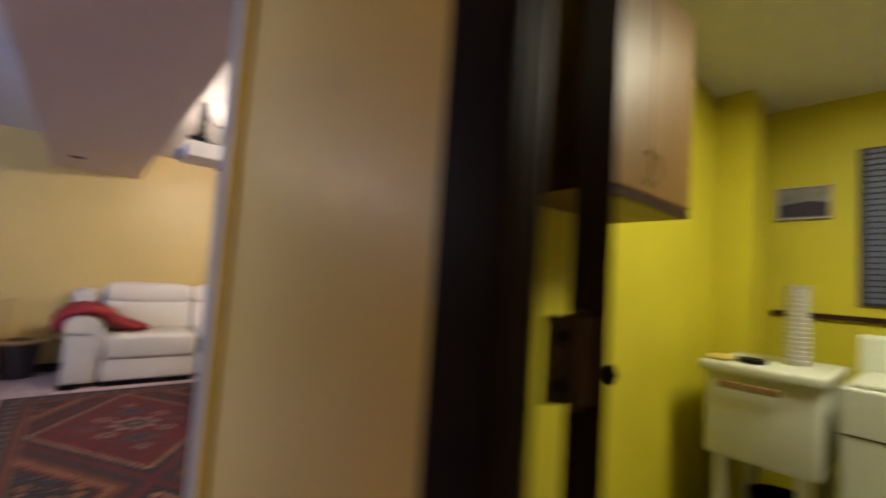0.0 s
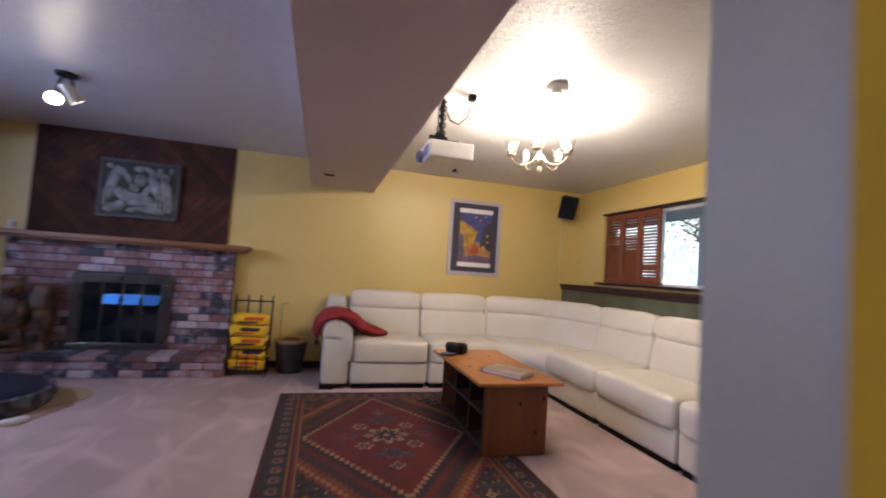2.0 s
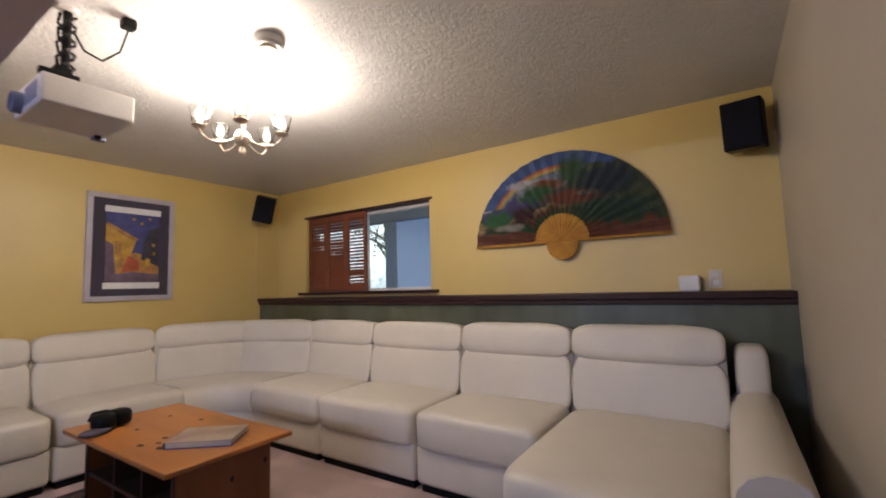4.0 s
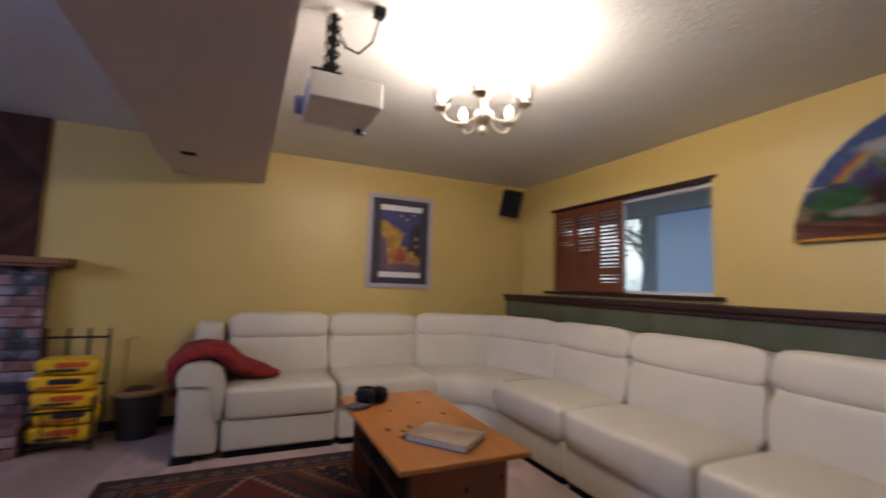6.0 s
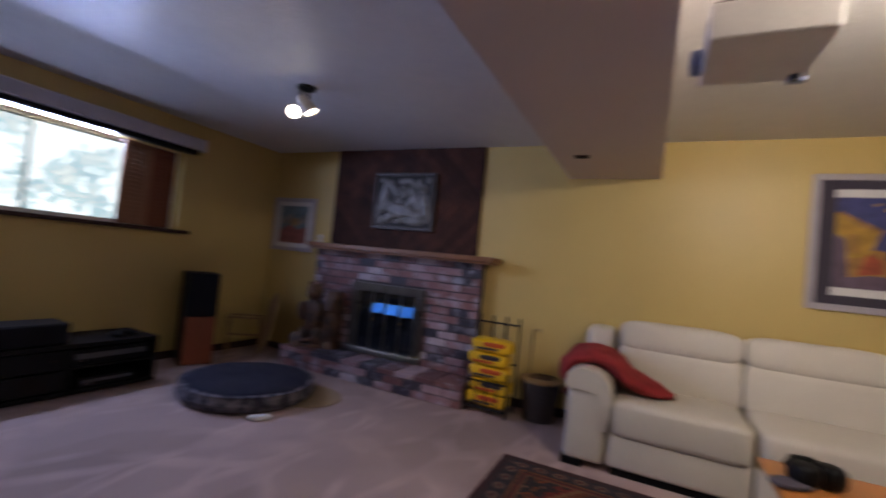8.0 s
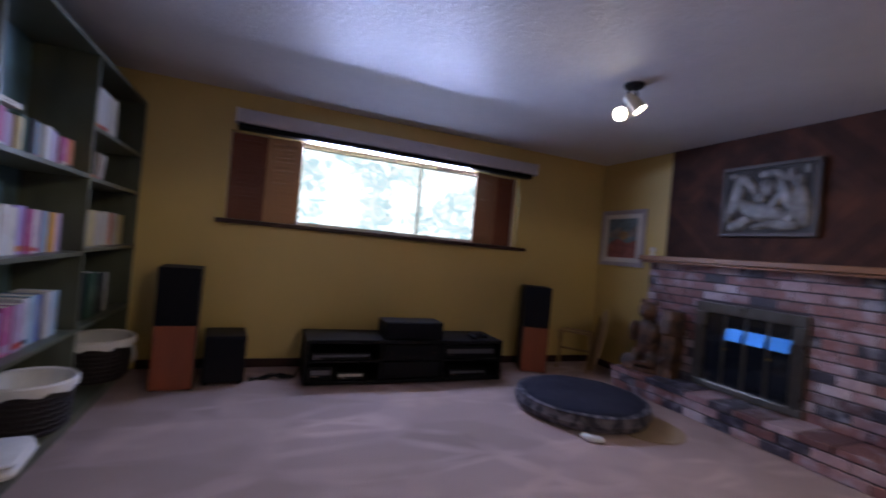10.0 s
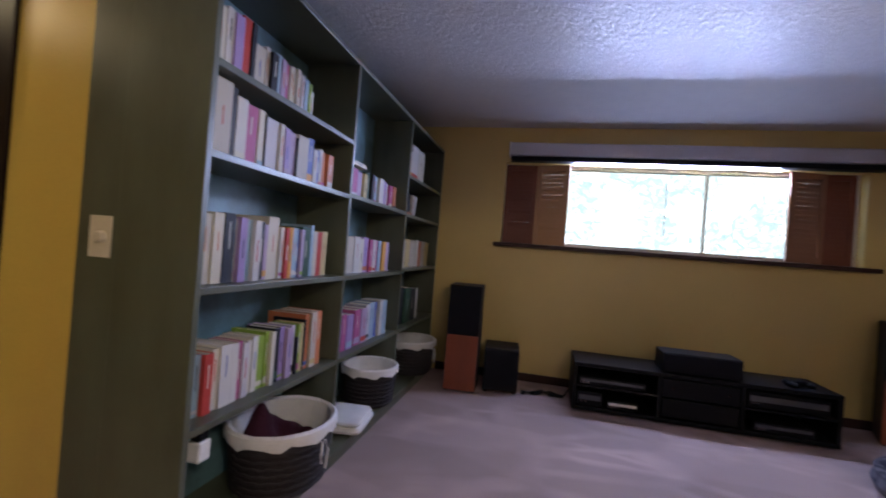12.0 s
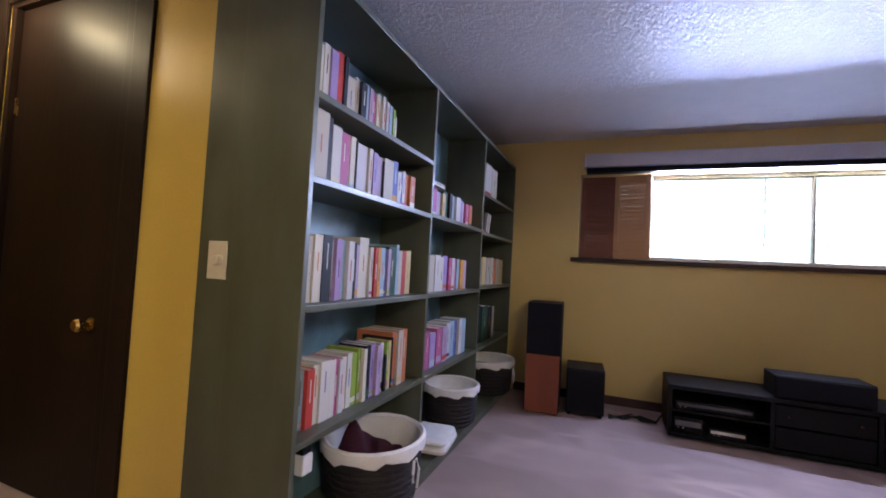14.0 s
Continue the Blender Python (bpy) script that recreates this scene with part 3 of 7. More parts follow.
    for cy, cz, ry, rz, colour in ((0.28, 0.47, 0.16, 0.035, (0.52, 0.52, 0.52)), (0.10, 0.44, 0.13, 0.05, (0.22, 0.07, 0.03)), (-0.10, 0.53, 0.12, 0.10, (0.035, 0.085, 0.03)), (0.18, 0.38, 0.16, 0.07, (0.03, 0.11, 0.04)), (0.52, 0.21, 0.13, 0.08, (0.03, 0.14, 0.045)), (0.30, 0.23, 0.10, 0.07, (0.06, 0.018, 0.022)), (0.42, 0.14, 0.12, 0.03, (0.34, 0.32, 0.28)), (-0.10, 0.33, 0.22, 0.06, (0.20, 0.055, 0.030)), (-0.22, 0.35, 0.10, 0.02, (0.36, 0.24, 0.12)), (-0.38, 0.20, 0.26, 0.09, (0.018, 0.05, 0.034)), (-0.34, 0.42, 0.22, 0.12, (0.014, 0.026, 0.040))):
        col = blot(col, cy, cz, ry, rz, colour)
    L.new(col, b.inputs["Base Color"])
    return m


def make_painting(name, cells):
    """Loose brushwork between two ramps of colour."""
    return [mat(name, c, 0.6, col2=tuple(x * 0.6 for x in c), scale=14, amount=0.3, bump=0.3, bscale=80) for c in cells]


def knockdown(m):
    """Flattened plaster splatter over the ceiling, trowelled so that the blobs have flat, slightly glossy tops."""
    N, L = nodes(m)
    b = N["Principled BSDF"]
    tc = N.new("ShaderNodeTexCoord")
    n = N.new("ShaderNodeTexNoise")
    n.inputs["Scale"].default_value, n.inputs["Detail"].default_value, n.inputs["Distortion"].default_value = 27, 3, 0.7
    L.new(tc.outputs["Object"], n.inputs[0])
    r = N.new("ShaderNodeMapRange")
    r.interpolation_type = "SMOOTHSTEP"
    r.inputs["From Min"].default_value, r.inputs["From Max"].default_value = 0.44, 0.60
    L.new(n.outputs[0], r.inputs[0])
    old = b.inputs["Normal"].links[0].from_node
    bp = N.new("ShaderNodeBump")
    bp.inputs["Strength"].default_value, bp.inputs["Distance"].default_value = 0.21, 0.010
    L.new(r.outputs[0], bp.inputs["Height"])
    L.new(old.outputs[0], bp.inputs["Normal"])
    L.new(bp.outputs[0], b.inputs["Normal"])


knockdown(CEIL)
CEIL.node_tree.nodes["Principled BSDF"].inputs["Specular IOR Level"].default_value = 0.30
CARPET = make_carpet()
BRICK = make_brick()
FANPAPER = make_fan()

# ---- mesh helpers ----
def block(bm, x0, x1, y0, y1, z0, z1, bevel=0.0, seg=2):
    r = bmesh.ops.create_cube(bm, size=1, matrix=Matrix.Translation(((x0 + x1) / 2, (y0 + y1) / 2, (z0 + z1) / 2)) @ Matrix.Diagonal((x1 - x0, y1 - y0, z1 - z0, 1)))
    if bevel:
        vs = set(r["verts"])
        es = [e for e in bm.edges if e.verts[0] in vs and e.verts[1] in vs]
        bmesh.ops.bevel(bm, geom=es, offset=bevel, segments=seg, affect="EDGES", profile=0.5)
    return bm


def boxm(x0, x1, y0, y1, z0, z1, bevel=0.0, seg=2):
    return block(bmesh.new(), x0, x1, y0, y1, z0, z1, bevel, seg)


def spow(v, e):
    return math.copysign(abs(v) ** e, v)


def puff(bm, c, s, e1=0.35, e2=0.35, nu=28, nv=14, wrinkle=0.0, turn=None):
    """A soft padded block: half sizes s, small exponents give squarer corners."""
    rings = []
    for j in range(1, nv):
        v = -math.pi / 2 + math.pi * j / nv
        ring = []
        for i in range(nu):
            u = 2 * math.pi * i / nu
            p = Vector((s[0] * spow(math.cos(v), e1) * spow(math.cos(u), e2), s[1] * spow(math.cos(v), e1) * spow(math.sin(u), e2), s[2] * spow(math.sin(v), e1)))
            if wrinkle:
                p += p.normalized() * wrinkle * noise.noise(p * 7 + Vector(c))
            if turn:
                p = turn @ p
            ring.append(bm.verts.new(p + Vector(c)))
        rings.append(ring)
    ends = []
    for sgn in (-1, 1):
        p = Vector((0, 0, sgn * s[2]))
        if turn:
            p = turn @ p
        ends.append(bm.verts.new(p + Vector(c)))
    for a, b in zip(rings, rings[1:]):
        for i in range(nu):
            k = (i + 1) % nu
            bm.faces.new((a[i], a[k], b[k], b[i]))
    for i in range(nu):
        k = (i + 1) % nu
        bm.faces.new((ends[0], rings[0][k], rings[0][i]))
        bm.faces.new((ends[1], rings[-1][i], rings[-1][k]))
    return bm


def lathe(bm, profile, c=(0, 0, 0), seg=24, sx=1.0, sy=1.0):
    """Turned shape from (radius, height) pairs."""
    rings = []
    for r, z in profile:
        rings.append([bm.verts.new((c[0] + sx * r * math.cos(2 * math.pi * i / seg), c[1] + sy * r * math.sin(2 * math.pi * i / seg), c[2] + z)) for i in range(seg)])
    for a, b in zip(rings, rings[1:]):
        for i in range(seg):
            k = (i + 1) % seg
            bm.faces.new((a[i], a[k], b[k], b[i]))
    if profile[0][0] > 1e-4:
        bm.faces.new(rings[0][::-1])
    if profile[-1][0] > 1e-4:
        bm.faces.new(rings[-1])
    return bm


def tube(bm, pts, r, seg=8):
    """A round bar swept along points."""
    pts = [Vector(p) for p in pts]
    rings = []
    up = Vector((0, 0, 1))
    for i, p in enumerate(pts):
        d = (pts[min(i + 1, len(pts) - 1)] - pts[max(i - 1, 0)]).normalized()
        a = d.cross(up)
        if a.length < 0.1:
            a = d.cross(Vector((1, 0, 0)))
        a.normalize()
        b = a.cross(d)
        rr = r[i] if isinstance(r, (list, tuple)) else r
        rings.append([bm.verts.new(p + (a * math.cos(2 * math.pi * k / seg) + b * math.sin(2 * math.pi * k / seg)) * rr) for k in range(seg)])
    for a, b in zip(rings, rings[1:]):
        for k in range(seg):
            n = (k + 1) % seg
            bm.faces.new((a[k], a[n], b[n], b[k]))
    bm.faces.new(rings[0][::-1])
    bm.faces.new(rings[-1])
    return bm


def prism(bm, poly, axis, a, b):
    """Extrude a flat polygon between two heights along an axis."""
    def at(p, h):
        return {"x": (h, p[0], p[1]), "y": (p[0], h, p[1]), "z": (p[0], p[1], h)}[axis]
    lo, hi = [bm.verts.new(at(p, a)) for p in poly], [bm.verts.new(at(p, b)) for p in poly]
    bm.faces.new(lo)
    bm.faces.new(hi)
    n = len(poly)
    for i in range(n):
        k = (i + 1) % n
        bm.faces.new((lo[i], lo[k], hi[k], hi[i]))
    return bm


def finish(name, bm, material, smooth=False):
    bmesh.ops.recalc_face_normals(bm, faces=bm.faces)
    if smooth:
        for f in bm.faces:
            f.smooth = True
        for e in bm.edges:
            if len(e.link_faces) == 2 and e.calc_face_angle() > 0.7:
                e.smooth = False
    me = bpy.data.meshes.new(name)
    bm.to_mesh(me)
    bm.free()
    me.materials.append(material)
    return me


def part(name, bm, material, parent, label="", smooth=False, at=None):
    ob = new(name, finish(name, bm, material, smooth))
    ob.parent = parent
    if at is not None:
        ob.matrix_local = at
    if label:
        tagged(ob, label=label)
    return ob


def thing(name, label, category, m=None, group=""):
    ob = new(name)
    ob.empty_display_size = 0.1
    if m is not None:
        ob.matrix_world = m
    return tagged(ob, label, category, group)


def solid(name, bm, material, label, category, m=None, group="", smooth=False):
    ob = new(name, finish(name, bm, material, smooth))
    if m is not None:
        ob.matrix_world = m
    return tagged(ob, label, category, group)


def structure(name, bm, material, label="", category="", smooth=False):
    return tagged(new(name, finish(name, bm, material, smooth)), label, category, "", "structure")


def at(x, y, z=0, rz=0):
    return pose(x, y, z, 0, 0, rz)


# ---- rooms ----
XW, XE, YN, YS, H = -1.64, 5.43, 7.20, 2.42, 2.36
structure("floor", boxm(XW - 0.2, XE + 0.2, -0.9, YN + 0.2, -0.12, 0), CARPET, "pinkish beige cut pile carpet with vacuum strokes", "carpet")
structure("ceiling", boxm(XW - 0.2, XE + 0.2, -0.9, YN + 0.2, H, H + 0.12), CEIL, "white knockdown textured ceiling", "ceiling")
structure("wall_north", boxm(XW - 0.2, XE + 0.2, YN, YN + 0.15, 0, H), WALL, "plain yellow painted wall", "wall")
# west wall with its window opening
WY0, WY1, WZ0, WZ1 = 3.14, 6.02, 1.27, 2.03
bm = bmesh.new()
block(bm, XW - 0.2, XW, -0.9, WY0, 0, H)
block(bm, XW - 0.2, XW, WY1, YN, 0, H)
block(bm, XW - 0.2, XW, WY0, WY1, 0, WZ0)
block(bm, XW - 0.2, XW, WY0, WY1, WZ1, H)
structure("wall_west", bm, WALL, "yellow painted wall below a wide high window", "wall")
# east wall, set back over a low green wall
EY0, EY1, EZ0, EZ1 = 4.975, 6.69, 1.17, 2.01
bm = bmesh.new()
block(bm, XE, XE + 0.2, -0.9, EY0, 0, H)
block(bm, XE, XE + 0.2, EY1, YN, 0, H)
block(bm, XE, XE + 0.2, EY0, EY1, 0, EZ0)
block(bm, XE, XE + 0.2, EY0, EY1, EZ1, H)
structure("wall_east", bm, WALL, "yellow painted wall with a shuttered window", "wall")
structure("low_wall_east", boxm(5.19, XE, YS, YN, 0, 1.085), GREEN, "low green painted foundation wall", "wall")
structure("trim_ledge_moulding", boxm(5.168, 5.19, YS, YN, 1.052, 1.085, 0.006), DARKTRIM, "dark wooden moulding under the ledge", "trim")
structure("trim_ledge", boxm(5.155, XE, YS, YN, 1.085, 1.125, 0.006), DARKTRIM, "dark wooden ledge cap on the low wall", "ledge")
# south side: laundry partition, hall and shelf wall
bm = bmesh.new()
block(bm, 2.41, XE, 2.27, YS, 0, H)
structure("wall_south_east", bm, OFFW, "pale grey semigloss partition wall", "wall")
bm = bmesh.new()
block(bm, 2.41, 2.53, 1.622, 2.27, 0, H)
block(bm, 2.41, 2.53, -0.9, 0.72, 0, H)
block(bm, 2.41, 2.53, 0.72, 1.622, 2.06, H)
structure("wall_hall_east", bm, BEIGE, "golden beige satin hall wall beside the laundry doorway", "wall")
structure("trim_corner", boxm(2.402, 2.412, 2.232, 2.296, 0, H), MATTE_OCHRE, "flat ochre painted strip", "trim")
bm = bmesh.new()
block(bm, 1.22, 1.34, 1.60, 2.05, 0, H)
block(bm, 1.22, 1.34, -0.9, 0.62, 0, H)
block(bm, 1.22, 1.34, 0.62, 1.60, 2.335, H)
structure("wall_hall_west", bm, HALL, "yellow semigloss hall wall beside a dark door", "wall")
structure("wall_south_west", boxm(XW - 0.2, 1.34, 2.05, 2.21, 0, H), GREEN, "dark green painted wall behind the bookcase", "wall")
structure("wall_hall_south", boxm(XW - 0.2, XE + 0.2, -1.0, -0.9, 0, H), HALL, "yellow hall end wall", "wall")
structure("wall_closet", boxm(0.28, 0.4, -0.9, 2.05, 0, H), HALL, "closet back wall", "wall")
# dropped beam with its small vent
structure("beam", boxm(1.885, 2.600, 0.0, YN, 2.06, H), BEAMP, "mauve grey boxed ceiling beam", "beam")
vent = thing("beam_vent", "small dark vent in the underside of the beam", "vent", at(2.08, 6.48, 2.06))
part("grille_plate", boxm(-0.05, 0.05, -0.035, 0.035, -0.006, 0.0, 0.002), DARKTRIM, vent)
for k in range(3):
    part("slot", boxm(-0.042, 0.042, -0.026 + k * 0.02, -0.014 + k * 0.02, -0.010, -0.005), BLACK, vent)
# baseboards
bm = bmesh.new()
block(bm, XW, XW + 0.012, 2.60, YN, 0, 0.075, 0.003)
structure("baseboard_west", bm, DARKTRIM, "dark wooden baseboard", "baseboard")
structure("baseboard_north", boxm(1.25, 5.19, YN - 0.012, YN, 0, 0.075, 0.003), DARKTRIM, "dark wooden baseboard", "baseboard")
structure("baseboard_north_west", boxm(XW + 0.012, -0.82, YN - 0.012, YN, 0, 0.075, 0.003), DARKTRIM, "dark wooden baseboard", "baseboard")
# outside ground with a hole for the house, and the house's outer skin
gx, gy = (-400, XW - 0.2, XE + 0.2, 400), (-400, -1.0, YN + 0.15, 400)
bm = bmesh.new()
for i in range(3):
    for j in range(3):
        if i == 1 and j == 1:
            continue
        bm.faces.new([bm.verts.new(p) for p in ((gx[i], gy[j], 0.98), (gx[i + 1], gy[j], 0.98), (gx[i + 1], gy[j + 1], 0.98), (gx[i], gy[j + 1], 0.98))])
bmesh.ops.remove_doubles(bm, verts=bm.verts, dist=0.001)
structure("ground", bm, GRASS, "bright lawn outside the windows", "ground")


# ---- windows and shutters ----
def shutter(name, y0, y1, z0, z1, label, m, n=15, louvre=32, wood=None, ajar=()):
    """A louvred panel in the yz plane of its own frame, its origin on its lower hinge corner; ajar: (first slat, last slat, tilt)."""
    w, h = y1 - y0, z1 - z0
    wood = wood or SHUTTER
    t = thing(name, label, "shutter", m, "louvred window shutters")
    part("stile", boxm(-0.012, 0.012, 0, 0.04, 0, h, 0.003), wood, t)
    part("stile", boxm(-0.012, 0.012, w - 0.04, w, 0, h, 0.003), wood, t)
    part("rail", boxm(-0.012, 0.012, 0.04, w - 0.04, 0, 0.055, 0.003), wood, t)
    part("rail", boxm(-0.012, 0.012, 0.04, w - 0.04, h - 0.05, h, 0.003), wood, t)
    me = finish("slat", boxm(-0.019, 0.019, 0.04, w - 0.04, -0.003, 0.003, 0.002, 1), wood)
    for k in range(n):
        o = new("slat", me)
        o.parent = t
        tilt = louvre + 3.0 * math.sin(k * 2.3)
        for a, b, angle in ajar:
            tilt = angle + 4.0 * math.sin(k * 1.7) if a <= k <= b else tilt
        o.matrix_local = pose(0, 0, 0.055 + (h - 0.105) * (k + 0.5) / n, 0, tilt, 0)
    return t


def window_frame(name, x0, x1, y0, y1, z0, z1, bars, xg, label):
    w = tagged(new(name), label, "window", "", "structure")
    part("frame_bottom", boxm(x0, x1, y0, y1, z0, z0 + 0.035, 0.004), WHITEP, w)
    part("frame_top", boxm(x0, x1, y0, y1, z1 - 0.035, z1, 0.004), WHITEP, w)
    part("frame_side", boxm(x0, x1, y0, y0 + 0.035, z0 + 0.035, z1 - 0.035, 0.004), WHITEP, w)
    part("frame_side", boxm(x0, x1, y1 - 0.035, y1, z0 + 0.035, z1 - 0.035, 0.004), WHITEP, w)
    ys = [y0 + 0.035] + list(bars) + [y1 - 0.035]
    for b in bars:
        part("mullion", boxm(x0, x1, b - 0.007, b + 0.007, z0 + 0.035, z1 - 0.035, 0.004), WHITEP, w)
    for a, b in zip(ys, ys[1:]):
        p = part("pane", boxm(xg - 0.003, xg + 0.003, a + 0.01, b - 0.01, z0 + 0.03, z1 - 0.03), GLASS, w)
        p.visible_shadow = False
    return w


window_frame("window_1", XW - 0.17, XW - 0.10, WY0, WY1, WZ0, WZ1, (4.9,), XW - 0.135, "wide white-framed window overexposed by daylight")
window_frame("window_2", XE + 0.09, XE + 0.15, EY0, EY1, EZ0, EZ1, (5.86,), XE + 0.12, "white-framed window onto a porch")
structure("window_sill_west", boxm(XW - 0.10, XW + 0.09, 3.08, 6.10, 1.235, 1.27, 0.006), DARKTRIM, "dark wooden window sill", "sill")
structure("window_sill_east", boxm(XE - 0.055, XE + 0.09, 4.89, 6.77, 1.150, 1.178, 0.006), DARKTRIM, "dark wooden window sill", "sill")
structure("trim_window_east", boxm(XE - 0.012, XE + 0.09, 4.94, 6.71, 2.005, 2.03, 0.004), DARKTRIM, "thin dark wooden head trim", "trim")
shutter("window_shutter", 0, 0.285, 0, 0.735, "closed reddish brown louvred wooden shutter panel", at(XW - 0.03, 3.15, 1.275), 17, 84, None, ((3, 6, 78), (9, 9, 76), (12, 12, 79)))
shutter("window_shutter", 0, 0.30, 0, 0.735, "half-folded louvred shutter panel, daylight painted in as tan", at(XW - 0.03, 3.436, 1.275, -16), 17, 79, SHUTTERLIT)
shutter("window_shutter", 0, 0.30, 0, 0.735, "half-folded mid brown louvred shutter panel", at(XW + 0.055, 5.45, 1.275, 15), 17, 80, SHUTTERMID)
shutter("window_shutter", 0, 0.205, 0, 0.735, "closed reddish brown louvred wooden shutter panel", at(XW - 0.03, 5.745, 1.275), 17, 84)
for y in (5.79, 6.085, 6.38):
    shutter("window_shutter", 0, 0.293, 0, 0.82, "closed cherry brown louvred shutter beside clear glass", at(XE + 0.03, y, 1.182), 21, -74, None, {5.79: ((1, 2, -38), (5, 19, -34)), 6.085: ((10, 10, -50), (12, 12, -50), (14, 19, -40)), 6.38: ((12, 12, -52), (15, 19, -42))}[y])
# pull-down screen housing over the west window
scr = thing("projection_screen_housing", "long white screen housing with a black slot above the window", "screen", at(XW, 3.17, 2.03))
part("case", boxm(0.0, 0.115, 0, 2.99, 0.045, 0.165, 0.014, 3), SCREENW, scr)
part("slot_bar", boxm(0.0, 0.10, 0.02, 2.93, 0.0, 0.043, 0.006), BLACK, scr, "black screen slot and weight bar")
for y in (0.0, 2.972):
    part("end_cap", boxm(-0.0, 0.120, y, y + 0.018, 0.040, 0.170, 0.008), WHITEP, scr)
part("pull_cord", tube(bmesh.new(), [(0.06, 1.36, 0.0), (0.06, 1.362, -0.35), (0.06, 1.36, -0.62)], 0.0035, 6), WHITEP, scr)

# ---- porch and garden seen through the windows ----
bm = bmesh.new()
block(bm, XE + 0.2, 9.4, 3.4, 12.0, 0.86, 1.0)
structure("porch_floor", bm, CONCRETE, "grey concrete porch floor", "porch floor")
structure("porch_ceiling", boxm(XE + 0.2, 9.4, 3.4, 12.0, 2.9, 3.0), PORCHW, "grey-blue porch ceiling", "porch ceiling")
structure("porch_beam", boxm(8.3, 8.5, 3.4, 12.0, 2.44, 2.9), PORCHW, "grey porch header beam", "beam")
for y in (5.0, 7.95, 11.0):
    structure("porch_post", boxm(8.32, 8.48, y - 0.08, y + 0.08, 1.0, 2.44, 0.01), PORCHW, "square grey porch post", "post")
structure("backdrop_porch_screen", boxm(9.36, 9.4, 3.4, 8.62, 1.0, 2.9), PORCHGLOW, "pale blue porch screen, its daylight put in as glow", "screen")


def tree(x, y, h, seed, label):
    rng = random.Random(seed)
    t = thing("garden_tree", label, "tree", at(x, y, 0.98))
    pts = [Vector((0, 0, -0.05)), Vector((0.06, 0.02, h * 0.25)), Vector((-0.05, 0.06, h * 0.5)), Vector((0.03, 0.1, h * 0.85))]
    part("trunk", tube(bmesh.new(), pts, [0.16, 0.12, 0.09, 0.03], 10), BARK, t, smooth=True)
    lb, cb = bmesh.new(), bmesh.new()
    for k in range(16):
        z0 = h * rng.uniform(0.18, 0.8)
        a = rng.uniform(0, 6.28)
        r = h * rng.uniform(0.25, 0.5)
        p0 = Vector((0, 0.04, z0))
        p1 = p0 + Vector((math.cos(a) * r * 0.5, math.sin(a) * r * 0.5, r * 0.3))
        p2 = p0 + Vector((math.cos(a + 0.3) * r, math.sin(a + 0.3) * r, r * 0.5))
        tube(lb, [p0, p1, p2], [0.05, 0.03, 0.008], 6)
        for j in range(60):
            f = rng.uniform(0.3, 1.1)
            c = p0.lerp(p2, f) + Vector((rng.gauss(0, 0.22), rng.gauss(0, 0.22), rng.gauss(0, 0.18)))
            u = Vector((rng.gauss(0, 1), rng.gauss(0, 1), rng.gauss(0, 1))).normalized() * 0.06
            v = u.orthogonal().normalized() * 0.035
            cb.faces.new([cb.verts.new(c + q) for q in (u, v, -u, -v)])
    part("limbs", lb, BARK, t)
    part("crown", cb, LEAF, t)
    return t


tree(12.4, 11.4, 3.6, 5, "garden tree beside the porch")
# flat emitting boards; the garden's bright daylight is put in as their glow
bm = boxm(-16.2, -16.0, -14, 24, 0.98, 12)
structure("backdrop_sky_east", boxm(24.0, 24.2, 4, 60, 0.98, 14), SKYGLOW, "glowing backdrop for the hazy garden beyond the porch", "backdrop")
structure("backdrop_sky_west", bm, SKYGLOW, "glowing backdrop for the hazy garden and sky beyond the window", "backdrop")

